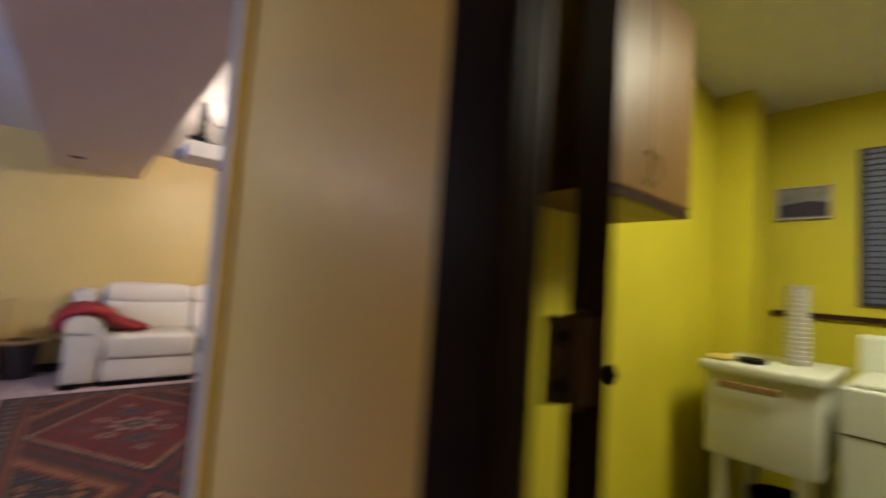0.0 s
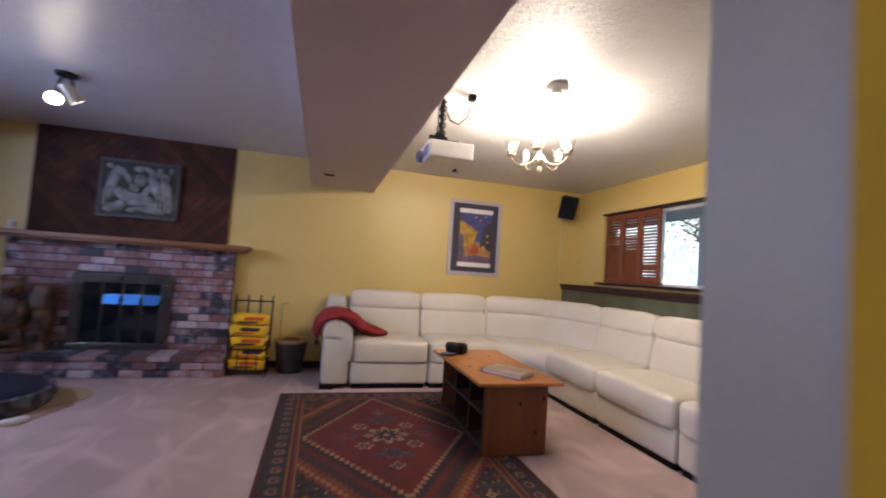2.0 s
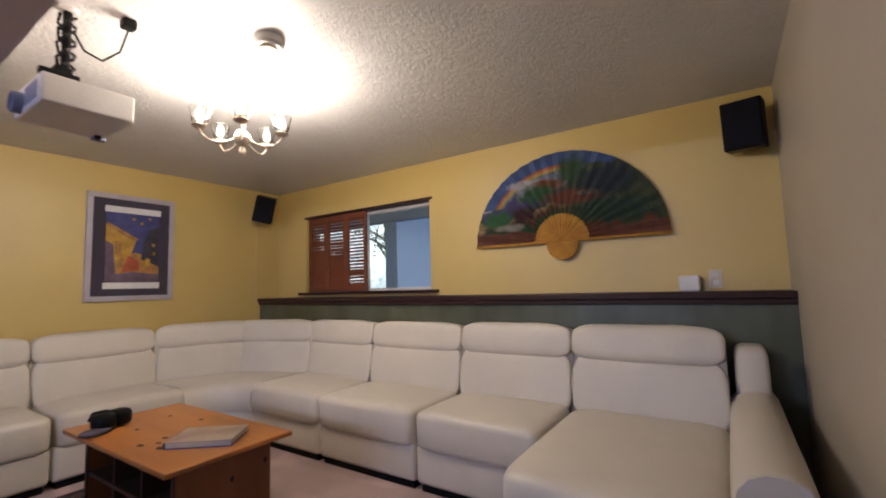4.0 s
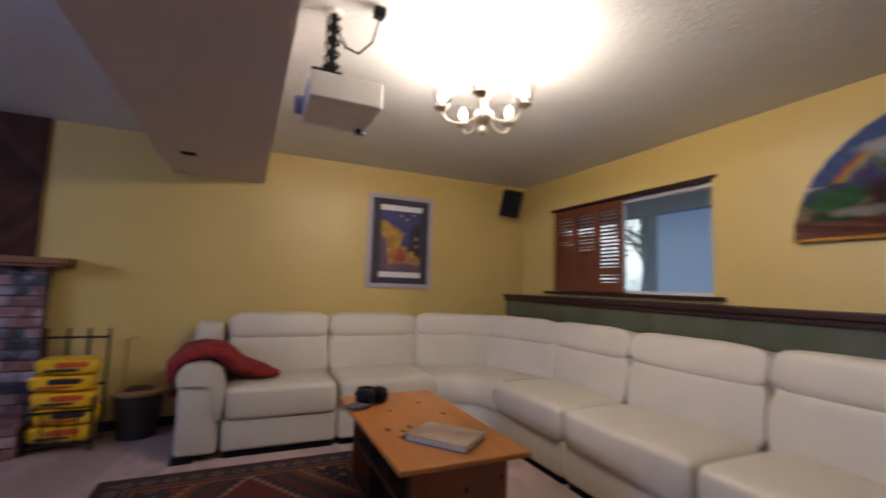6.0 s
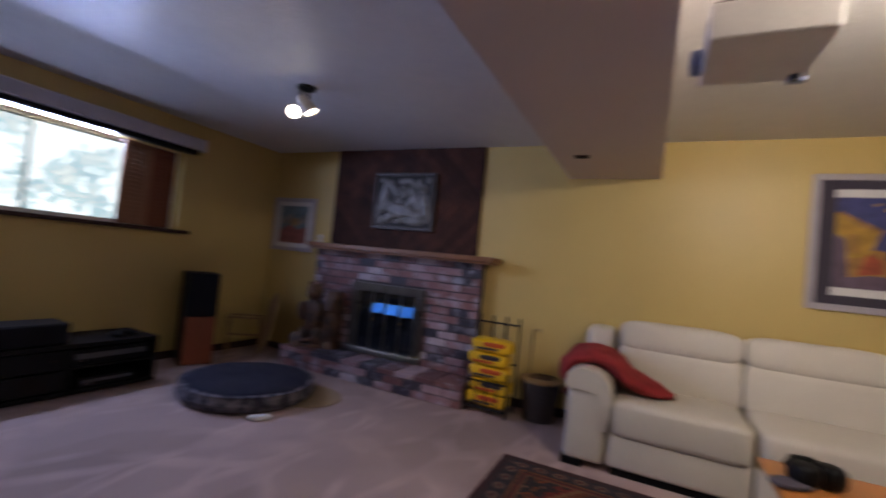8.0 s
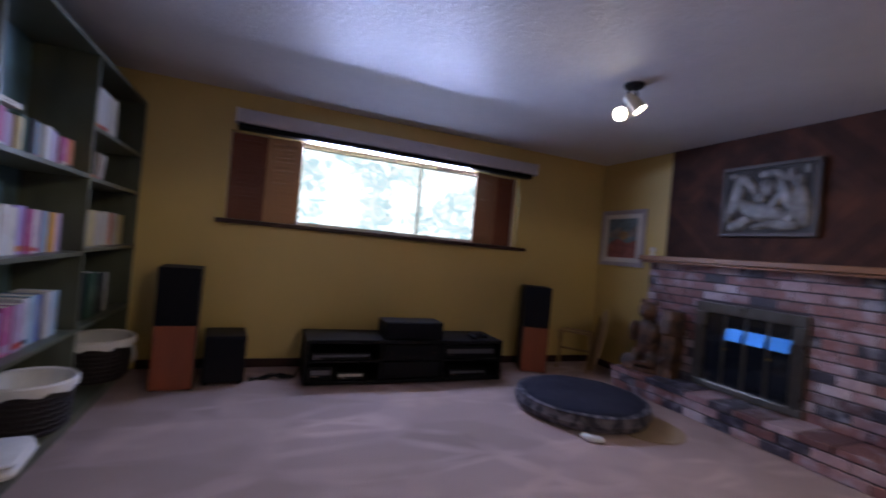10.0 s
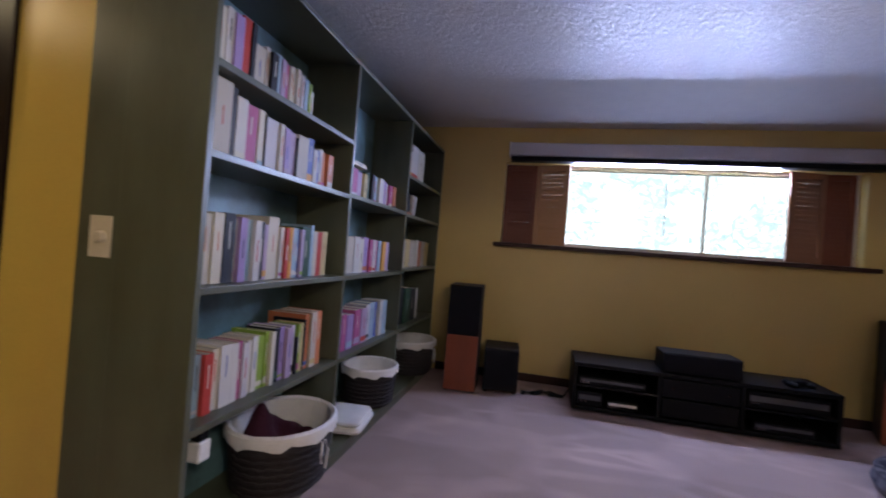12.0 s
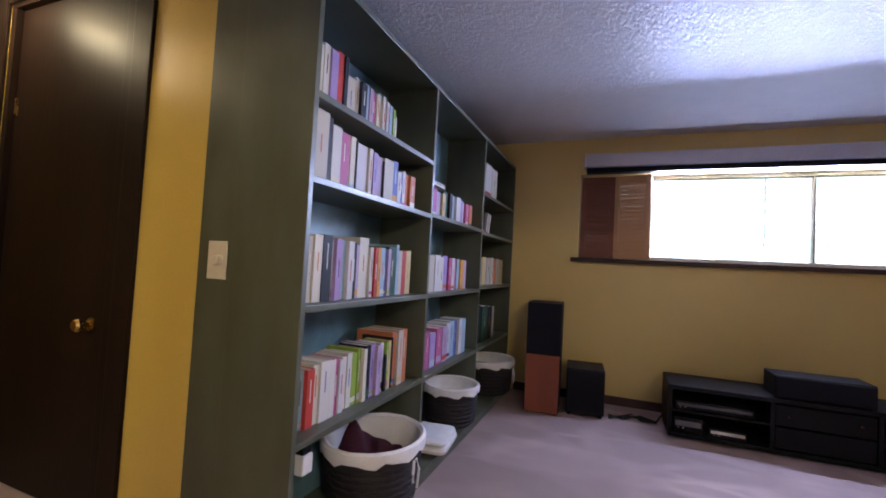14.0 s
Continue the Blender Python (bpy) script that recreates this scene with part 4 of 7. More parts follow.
# ---- sectional sofa ----
def recliner_seat(name, w, m, label, front=0.0, depth=0.88, arm=None, rise=0.0, back=0.0):
    """One upholstered section: x along its width, front at y = 0, back at y = depth."""
    t = thing(name, label, "sofa section", m, "sections of the cream leather sectional")
    part("plinth", boxm(0.03, w - 0.03, front + 0.06, depth - 0.06, 0.0, 0.05), BLACK, t, "black recessed base")
    part("base", boxm(0.004, w - 0.004, front + 0.03, depth - 0.05, 0.045, 0.27, 0.03, 3), LEATHER, t, smooth=True)
    c = (depth - 0.28 - front) / 2
    part("seat_cushion", puff(bmesh.new(), (w / 2, front + c, 0.355), (w / 2 - 0.004, c, 0.125), 0.34, 0.16, 40, 16, 0.010), LEATHER, t, smooth=True)
    lean = Matrix.Rotation(radians(-11), 3, "X")
    part("back_cushion", puff(bmesh.new(), (w / 2, depth - 0.24 + back, 0.575), (w / 2, 0.118, 0.205), 0.46, 0.10, 40, 18, 0.014, lean), LEATHER, t, smooth=True)
    part("head_cushion", puff(bmesh.new(), (w / 2, depth - 0.205 + back, 0.810 + rise), (w / 2, 0.120, 0.116), 0.50, 0.10, 40, 16, 0.010, lean), LEATHER, t, smooth=True)
    part("back_shell", boxm(0.001, w - 0.001, depth - 0.235, depth, 0.05, 0.83, 0.03, 3), LEATHER, t, smooth=True)
    bm = prism(bmesh.new(), [(depth - 0.315 + back, 0.42), (depth - 0.278 + back, 0.70), (depth - 0.262 + back, 0.80), (depth - 0.20, 0.80), (depth - 0.20, 0.42)], "x", 0.002, w - 0.002)
    part("back_web", bm, LEATHER, t)
    if arm is not None:
        x0, x1 = arm
        side = 1 if x1 <= 0.01 else -1
        xi, xo = (x1, x0) if side > 0 else (x0, x1)
        part("armrest", boxm(x0 + 0.012, x1 - 0.012, front + 0.02, depth - 0.10, 0.045, 0.52, 0.03, 3), LEATHER, t, smooth=True)
        part("foot", boxm(min(xo, xo + side * 0.13), max(xo, xo + side * 0.13), front + 0.03, front + 0.12, 0.0, 0.046, 0.004), BLACK, t, "black block foot")
        # the pad rolls over the top and hangs down on the inner side
        bm = bmesh.new()
        prof = [(0.008, 0.485), (-0.006, 0.525), (0.002, 0.575), (0.035, 0.614), (0.09, 0.632), (0.16, 0.630), (0.22, 0.610), (0.262, 0.570), (0.280, 0.51), (0.284, 0.43), (0.280, 0.33), (0.270, 0.255), (0.235, 0.255), (0.225, 0.40), (0.19, 0.485), (0.10, 0.495)]
        width = abs(x1 - x0) / 0.27
        rings = []
        for y, k in ((-0.026, 0.955), (-0.022, 0.975), (-0.012, 0.992), (0.006, 1.0), (0.10, 1.0), (0.30, 1.005), (0.5, 1.0), (depth - front - 0.16, 0.99)):
            mid = Vector((0.14, 0.50))
            rings.append([bm.verts.new((xo + side * width * (mid.x + (u - mid.x) * k) , front + 0.03 + y, mid.y + (z - mid.y) * k)) for u, z in prof])
        for p, q in zip(rings, rings[1:]):
            for j in range(len(prof)):
                n = (j + 1) % len(prof)
                bm.faces.new((p[j], p[n], q[n], q[j]))
        bm.faces.new(rings[0])
        bm.faces.new(rings[-1][::-1])
        for v in bm.verts:
            v.co += Vector((0, 0, 1)) * 0.006 * noise.noise(v.co * 9)
        part("arm_pad", bm, LEATHER, t, smooth=True)
        part("wing", puff(bmesh.new(), ((x0 + x1) / 2, depth - 0.14, 0.68), ((x1 - x0) / 2 - 0.03, 0.13, 0.17), 0.4, 0.35, 24, 12), LEATHER, t, smooth=True)
    return t


FY, FX = 6.28, 4.29
recliner_seat("sofa_section", 0.77, at(2.41, FY), "cream leather end section with a padded arm and red throw", arm=(-0.27, 0.0))
recliner_seat("sofa_section", 0.79, at(3.18, FY), "cream leather armless reclining section")
recliner_seat("sofa_section", 0.80, at(FX, 6.00, 0, -90), "cream leather armless section beside the corner wedge", back=0.035)
recliner_seat("sofa_section", 0.85, at(FX, 5.20, 0, -90), "cream leather armless section along the low green wall", back=0.035)
recliner_seat("sofa_section", 0.79, at(FX, 4.35, 0, -90), "cream leather reclining section beside the chaise", rise=0.01, back=0.035)
recliner_seat("sofa_section", 0.80, at(FX, 3.56, 0, -90), "cream leather chaise section with a long seat and arm", front=-0.48, arm=(0.80, 1.01), rise=0.015, back=0.035)
# corner wedge
wedge = thing("sofa_section", "cream leather curved corner wedge of the sectional", "sofa section", at(0, 0), "sections of the cream leather sectional")
inner = [(3.972 + 0.316 * math.cos(radians(a)), 5.99 + 0.29 * math.sin(radians(a))) for a in range(90, -1, -9)]
for nm, prof in (("base", ((0.05, 0.045), (0.03, 0.06), (0.03, 0.22), (0.05, 0.265), (0.72, 0.27), (0.72, 0.045))), ("seat_cushion", ((0.06, 0.232), (0.02, 0.240), (0.002, 0.275), (0.0, 0.34), (0.012, 0.405), (0.045, 0.450), (0.11, 0.474), (0.25, 0.480), (0.45, 0.476), (0.75, 0.462), (0.75, 0.232)))):
    bm = bmesh.new()
    grid = []
    for k in range(27):
        c, q = math.cos(radians(94 - 3.77 * k)), math.sin(radians(94 - 3.77 * k))
        grid.append([bm.verts.new((3.972 + (0.316 + o) * c, 5.99 + (0.29 + o) * q, z)) for o, z in prof])
    for p, q in zip(grid, grid[1:]):
        for j in range(len(prof)):
            n = (j + 1) % len(prof)
            bm.faces.new((p[j], p[n], q[n], q[j]))
    bm.faces.new(grid[0])
    bm.faces.new(grid[-1][::-1])
    part(nm, bm, LEATHER, wedge, smooth=True)
part("plinth", prism(bmesh.new(), [(x + 0.05, y + 0.05) for x, y in inner] + [(4.36, 6.02), (5.1, 6.02), (5.1, 6.5), (4.5, 7.1), (4.02, 7.1)], "z", 0.0, 0.05), BLACK, wedge, "black recessed base")
for a in (67.5, 22.5):
    cx, cy = 4.06 + 0.80 * math.cos(radians(a)), 6.03 + 0.80 * math.sin(radians(a))
    turn = Matrix.Rotation(radians(a - 90), 3, "Z") @ Matrix.Rotation(radians(-11), 3, "X")
    part("back_cushion", puff(bmesh.new(), (cx, cy, 0.575), (0.385, 0.118, 0.205), 0.46, 0.10, 40, 18, 0.014, turn), LEATHER, wedge, smooth=True)
    cx, cy = 4.06 + 0.835 * math.cos(radians(a)), 6.03 + 0.835 * math.sin(radians(a))
    part("head_cushion", puff(bmesh.new(), (cx, cy, 0.812), (0.40, 0.120, 0.116), 0.50, 0.10, 40, 16, 0.010, turn), LEATHER, wedge, smooth=True)
ring_in = [(4.06 + 0.812 * math.cos(radians(a)), 6.03 + 0.812 * math.sin(radians(a))) for a in range(97, -8, -8)]
ring_out = [(4.06 + 0.90 * math.cos(radians(a)), 6.03 + 0.90 * math.sin(radians(a))) for a in range(-7, 98, 8)]
part("back_web", prism(bmesh.new(), ring_in + ring_out, "z", 0.42, 0.80), LEATHER, wedge)
part("back_shell", prism(bmesh.new(), [(3.98, 7.0), (4.5, 6.98), (5.0, 6.5), (5.02, 6.01), (5.16, 6.01), (5.16, 6.55), (4.58, 7.15), (3.98, 7.15)], "z", 0.05, 0.80), LEATHER, wedge)

# red throw draped over the arm
path = [(-0.325, 0.38), (-0.325, 0.49), (-0.30, 0.59), (-0.235, 0.66), (-0.14, 0.685), (-0.04, 0.672), (0.03, 0.625), (0.09, 0.572), (0.17, 0.540), (0.26, 0.522), (0.33, 0.508), (0.38, 0.498)]
size = (0.025, 0.045, 0.058, 0.062, 0.062, 0.064, 0.066, 0.064, 0.055, 0.045, 0.035, 0.015)
bm = tube(bmesh.new(), [Vector((x, 0, z)) for x, z in path], list(size), 22)
for v in bm.verts:
    f = (v.co.x + 0.35) / 0.75
    v.co.y = v.co.y * (4.2 - 1.6 * f) + 0.38 - 0.12 * f
    v.co += Vector((noise.noise(v.co * 9), noise.noise(v.co * 9 + Vector((5, 0, 0))), noise.noise(v.co * 11 + Vector((0, 7, 0))))) * 0.022
    v.co.z += 0.014 * noise.noise(v.co * 26)
solid("throw_blanket", bm, RED, "crumpled dark red throw draped over the sofa arm", "blanket", at(2.41, FY), smooth=True)

# ---- rug and coffee table ----
RW, RH = 1.57, 2.62
rug = solid("area_rug", boxm(-RW / 2, RW / 2, -RH / 2, RH / 2, 0.0, 0.011, 0.003), make_rug(RW, RH), "red and navy tribal rug with a diamond medallion", "rug", at(2.60, 4.86, 0.001))

tab = thing("coffee_table", "honey pine coffee table with open cubbies, standing half on the rug", "coffee table", at(3.06, 4.60, 0.013))
part("tabletop", boxm(0, 0.59, 0, 1.13, 0.467, 0.49, 0.005), PINE, tab, "glossy orange pine top with knots")
part("end_panel", boxm(0.085, 0.535, 0.10, 0.122, 0, 0.467, 0.002), PINEV, tab)
part("end_panel", boxm(0.085, 0.535, 1.03, 1.052, 0, 0.467, 0.002), PINEV, tab)
# edges and cubby boards use the pine with shade in its colour
for y in (0.099, 1.029):
    part("edge_strip", boxm(0.081, 0.0848, y, y + 0.024, 0.0, 0.466), PINESHADE, tab, "front edge with its shade put into the colour")
part("bottom_board", boxm(0.09, 0.53, 0.122, 1.03, 0.03, 0.05, 0.002), PINESHADE, tab)
part("middle_shelf", boxm(0.09, 0.53, 0.122, 1.03, 0.245, 0.263, 0.002), PINESHADE, tab)
part("back_board", boxm(0.30, 0.312, 0.122, 1.03, 0.05, 0.467), PINESHADE, tab)
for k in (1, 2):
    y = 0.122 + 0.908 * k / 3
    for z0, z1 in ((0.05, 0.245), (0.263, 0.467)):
        part("divider", boxm(0.095, 0.30, y - 0.008, y + 0.008, z0, z1), PINESHADE, tab)
for kx, ky, r in ((0.10, 0.46, 0.014), (0.16, 0.42, 0.010), (0.21, 0.47, 0.012), (0.13, 0.34, 0.013), (0.37, 0.16, 0.012), (0.20, 0.75, 0.010), (0.46, 0.62, 0.011), (0.41, 0.86, 0.010)):
    part("knot", lathe(bmesh.new(), [(r, 0), (r, 0.0012)], (kx, ky, 0.4895), 12, 1.0, 1.7), DARKTRIM, tab)
for kz, ky in ((0.33, 0.25), (0.14, 0.37), (0.36, 0.42)):
    part("knot", lathe(bmesh.new(), [(0.009, 0), (0.009, 0.001)], (0, 0, 0), 10, 1.0, 1.6), DARKTRIM, tab, at=pose(0.085 + ky, 0.1003, kz, 90, 0, 0))

bk = thing("large_book", "thin hardback book with a blue cover lying on the table", "book", at(3.365, 4.85, 0.503, -52))
part("cover", boxm(-0.148, 0.148, -0.110, 0.110, 0.0, 0.004, 0.001), mat("blue_cover", (0.07, 0.08, 0.22), 0.45), bk)
part("page_block", boxm(-0.143, 0.143, -0.106, 0.106, 0.004, 0.026, 0.001), PAGES, bk)
part("cover", boxm(-0.148, 0.148, -0.110, 0.110, 0.026, 0.030, 0.001), mat("pale_photo_cover", (0.50, 0.42, 0.33), 0.35, col2=(0.24, 0.14, 0.12), scale=6), bk)
part("spine", boxm(-0.151, -0.146, -0.110, 0.110, 0.0, 0.030, 0.001), mat("blue_spine", (0.06, 0.07, 0.20), 0.45), bk)
cap = thing("headphones", "black folded headphones lying on the coffee table", "headphones", at(3.205, 5.52, 0.503, 25))
for sx in (-0.045, 0.05):
    part("ear_cup", puff(bmesh.new(), (sx, 0.0, 0.044), (0.050, 0.055, 0.043), 0.6, 0.8, 18, 10), BLACK, cap, smooth=True)
part("headband", tube(bmesh.new(), [(-0.06, 0.02, 0.04), (-0.075, 0.05, 0.060), (-0.03, 0.08, 0.075), (0.04, 0.08, 0.070), (0.08, 0.045, 0.055), (0.06, 0.01, 0.05)], 0.012, 8), BLACK, cap, smooth=True)
part("pouch", puff(bmesh.new(), (-0.11, -0.02, 0.012), (0.075, 0.05, 0.012), 0.6, 0.8, 18, 8), MATDARK, cap, "dark soft pouch", smooth=True)

# ---- fireplace ----
BX0, BX1, BY = -0.78, 1.19, 7.085
hearth = tagged(new("fireplace_hearth"), "low brick hearth of mixed purple and red brick", "hearth", "", "structure")
part("core", boxm(BX0 - 0.03, BX1 + 0.03, 6.755, BY + 0.01, 0.0, 0.192), MORTAR, hearth)
chim = tagged(new("fireplace_surround"), "fireplace surround of mixed purple and red used brick", "fireplace", "", "structure")
DX0, DX1, DZ0, DZ1 = -0.215, 0.635, 0.205, 0.93
bm = bmesh.new()
block(bm, BX0 + 0.01, DX0 + 0.03, BY + 0.008, YN, 0.19, 1.255)
block(bm, DX1 - 0.03, BX1 - 0.008, BY + 0.008, YN, 0.19, 1.255)
block(bm, DX0 + 0.03, DX1 - 0.03, BY + 0.008, YN, DZ1 - 0.03, 1.255)
part("mortar", bm, MORTAR, chim)
man = thing("mantel_shelf", "long oak mantel shelf over the brick fireplace", "mantel", at(0, 0, 1.255))
part("board", boxm(-0.80, 1.335, 6.93, YN - 0.002, 0.0, 0.045, 0.006), MANTEL, man)
part("moulding", boxm(-0.775, 1.31, 6.955, YN - 0.002, -0.022, 0.0, 0.006), MANTEL, man)
door = thing("fireplace_doors", "antique brass fireplace doors with smoked glass panes", "fireplace doors", at(DX0, BY - 0.035, DZ0))
dw, dh = DX1 - DX0, DZ1 - DZ0
part("frame_top", boxm(0, dw, 0, 0.04, dh - 0.085, dh, 0.006), DULLBRASS, door)
part("frame_bottom", boxm(0, dw, 0, 0.04, 0, 0.055, 0.006), DULLBRASS, door)
part("frame_side", boxm(0, 0.085, 0, 0.04, 0.055, dh - 0.085, 0.006), DULLBRASS, door)
part("frame_side", boxm(dw - 0.085, dw, 0, 0.04, 0.055, dh - 0.085, 0.006), DULLBRASS, door)
pw = (dw - 0.17) / 4
for k in range(4):
    p = part("glass_door", boxm(0.085 + pw * k + 0.012, 0.085 + pw * (k + 1) - 0.012, 0.018, 0.024, 0.06, dh - 0.09), DARKGLASS, door)
    for e in (0, 1):
        x = 0.085 + pw * (k + e) + (0.001 if e == 0 else -0.013)
        part("stile", boxm(x, x + 0.012, 0.012, 0.030, 0.055, dh - 0.085, 0.002), DULLBRASS, door)
for k in (1, 3):
    part("knob", lathe(bmesh.new(), [(0.004, 0), (0.004, 0.012), (0.010, 0.016), (0.010, 0.024), (0.002, 0.028)], (0, 0, 0), 12), BRASS, door, at=pose(0.085 + pw * k + 0.02, 0.014, dh * 0.5, 90, 0, 0))
# added tilted plates, coloured blue as the window's reflection in the door glass
BLUEREFLECT = mat("blue_window_reflection", (0.042, 0.14, 0.31), 0.45, 1.0)
for k in (1, 2, 3):
    w = pw / 2 - 0.014
    part("reflection_plate", boxm(-w, w, -0.001, 0.001, -0.052, 0.052), BLUEREFLECT, door, "added blue plate for the window's reflection in the glass", at=pose(0.085 + pw * (k + 0.5), 0.003, dh * 0.67, -16, 0, -6 + 2 * k))
part("firebox", boxm(0.04, dw - 0.04, 0.044, 0.10, 0.02, dh - 0.03), FIREB, door, "sooty black firebox")

# wooden wall panel laid in concentric diamonds
PX0, PX1, PZ0, PZ1 = -0.69, 1.08, 1.302, H - 0.004


def clip(poly, ax, lim, keep_more):
    out = []
    for i, p in enumerate(poly):
        q = poly[(i + 1) % len(poly)]
        ip, iq = (p[ax] >= lim) == keep_more, (q[ax] >= lim) == keep_more
        if ip:
            out.append(p)
        if ip != iq:
            f = (lim - p[ax]) / (q[ax] - p[ax])
            out.append((p[0] + f * (q[0] - p[0]), p[1] + f * (q[1] - p[1])))
    return out


panel = thing("wood_wall_panel", "dark walnut plank panel laid in diamonds above the mantel", "wall panel", at(0, 0))
part("backing", boxm(PX0, PX1, YN - 0.012, YN - 0.002, PZ0, PZ1), DARKTRIM, panel)
mx, mz = (PX0 + PX1) / 2, (PZ0 + PZ1) / 2
for sx in (-1, 1):
    for sz in (-1, 1):
        for k in range(14):
            a, b = k * 0.105 + 0.003, (k + 1) * 0.105 - 0.001
            q = [(mx + sx * a, mz), (mx + sx * b, mz), (mx, mz + sz * b), (mx, mz + sz * a)]
            q = clip(q, 0, mx + sx * 0.001, sx > 0)
            for ax, lim, more in ((0, PX0, True), (0, PX1, False), (1, PZ0, True), (1, PZ1, False)):
                q = clip(q, ax, lim, more) if len(q) > 2 else q
            if len(q) > 2:
                part("plank", prism(bmesh.new(), q, "y", YN - 0.024, YN - 0.012), PLANK, panel)

RELIEFD = mat("dark_relief_ground", (0.045, 0.040, 0.036), 0.7, col2=(0.022, 0.02, 0.018), scale=20, bump=0.4, bscale=70)
rel = thing("relief_plaque", "framed silver-grey relief plaque of rounded abstract forms", "wall relief", at(0.235, YN - 0.052, 1.80, 0))
part("back_plate", boxm(-0.345, 0.345, 0.0, 0.028, -0.285, 0.285, 0.003), RELIEFD, rel, "dark ground of the relief")
for x0, x1, z0, z1 in ((-0.36, 0.36, 0.265, 0.295), (-0.36, 0.36, -0.295, -0.265), (-0.36, -0.33, -0.265, 0.265), (0.33, 0.36, -0.265, 0.265)):
    part("frame_bar", boxm(x0, x1, -0.018, 0.026, z0, z1, 0.005), GILT, rel)
rng = random.Random(4)
for cx, cz, hx, hz, rot in ((-0.24, 0.05, 0.055, 0.19, 14), (-0.19, 0.17, 0.045, 0.05, 0), (-0.10, -0.08, 0.15, 0.065, 28), (0.0, 0.10, 0.06, 0.07, 0), (0.02, -0.10, 0.16, 0.06, 18), (0.14, 0.04, 0.055, 0.15, -22), (0.22, 0.13, 0.05, 0.055, 0), (0.25, -0.05, 0.055, 0.18, -10), (0.12, -0.20, 0.13, 0.045, 6), (-0.22, -0.20, 0.09, 0.05, -14), (-0.27, 0.22, 0.035, 0.03, 0), (0.10, 0.19, 0.10, 0.03, 30), (-0.12, 0.13, 0.035, 0.10, -30), (-0.05, 0.02, 0.05, 0.045, 0), (0.07, -0.01, 0.04, 0.09, 35), (0.19, -0.13, 0.045, 0.08, 20), (-0.15, -0.16, 0.06, 0.04, 0), (-0.03, -0.21, 0.08, 0.03, -8), (0.28, 0.22, 0.03, 0.035, 0), (-0.02, 0.21, 0.05, 0.035, 0), (-0.30, -0.10, 0.025, 0.10, 0), (0.17, 0.20, 0.03, 0.04, 0)):
    turn = Matrix.Rotation(radians(rot), 3, "Y")
    part("raised_form", puff(bmesh.new(), (cx, -0.004, cz), (hx, 0.022, hz), 0.8, 0.9, 16, 10, 0.004, turn), BRONZE, rel, smooth=True)

# bricks of surround and hearth, one mesh for each cut length
brick_mesh = {}


def brick(parent, x0, x1, y0, y1, z0, z1, rng):
    key = (round(x1 - x0, 3), round(y1 - y0, 3), round(z1 - z0, 3))
    if key not in brick_mesh:
        brick_mesh[key] = finish("brick", boxm(-key[0] / 2, key[0] / 2, -key[1] / 2, key[1] / 2, -key[2] / 2, key[2] / 2, 0.004, 1), BRICK)
    o = new("brick", brick_mesh[key])
    o.parent = parent
    o.matrix_local = pose((x0 + x1) / 2, (y0 + y1) / 2 + rng.uniform(-0.003, 0.003), (z0 + z1) / 2, rng.uniform(-0.6, 0.6), rng.uniform(-0.4, 0.4), rng.uniform(-0.5, 0.5))


def brick_rows(parent, x0, x1, y0, y1, z0, rows, pitch, length, hole=None, seed=1):
    rng = random.Random(seed)
    for r in range(rows):
        za, zb = z0 + r * pitch, z0 + (r + 1) * pitch - 0.010
        spans = [(x0, x1)]
        if hole and zb > hole[2] and za < hole[3]:
            spans = [(x0, hole[0]), (hole[1], x1)]
        for a, b in spans:
            x = x0 - (length / 2 if r % 2 else 0)
            while x < b:
                c, d = max(x, a), min(x + length - 0.010, b)
                if d - c > 0.03:
                    brick(parent, c, d, y0, y1, za, zb, rng)
                x += length


# ---- things about the hearth ----
rack = thing("firewood_rack", "black wrought iron rack with square posts", "rack", at(1.245, 6.78))
for x in (0.008, 0.128, 0.248, 0.368):
    part("back_bar", boxm(x - 0.008, x + 0.008, 0.22, 0.236, 0.0 if x in (0.008, 0.368) else 0.55, 0.80, 0.002), IRON, rack)
for z in (0.735, 0.40, 0.06):
    part("cross_bar", boxm(0.0, 0.376, 0.222, 0.234, z - 0.008, z + 0.008, 0.002), IRON, rack)
for x in (0.008, 0.368):
    part("front_post", boxm(x - 0.008, x + 0.008, 0.0, 0.016, 0.0, 0.36, 0.002), IRON, rack)
    part("side_bar", boxm(x - 0.006, x + 0.006, 0.016, 0.22, 0.045, 0.060, 0.002), IRON, rack)
part("front_bar", boxm(0.0, 0.376, 0.0, 0.012, 0.045, 0.060, 0.002), IRON, rack)
part("front_bar", boxm(0.0, 0.376, 0.0, 0.012, 0.26, 0.275, 0.002), IRON, rack)
for x in (0.10, 0.19, 0.28):
    part("prong", boxm(x - 0.005, x + 0.005, 0.0, 0.010, 0.06, 0.27, 0.002), IRON, rack)
rng = random.Random(11)
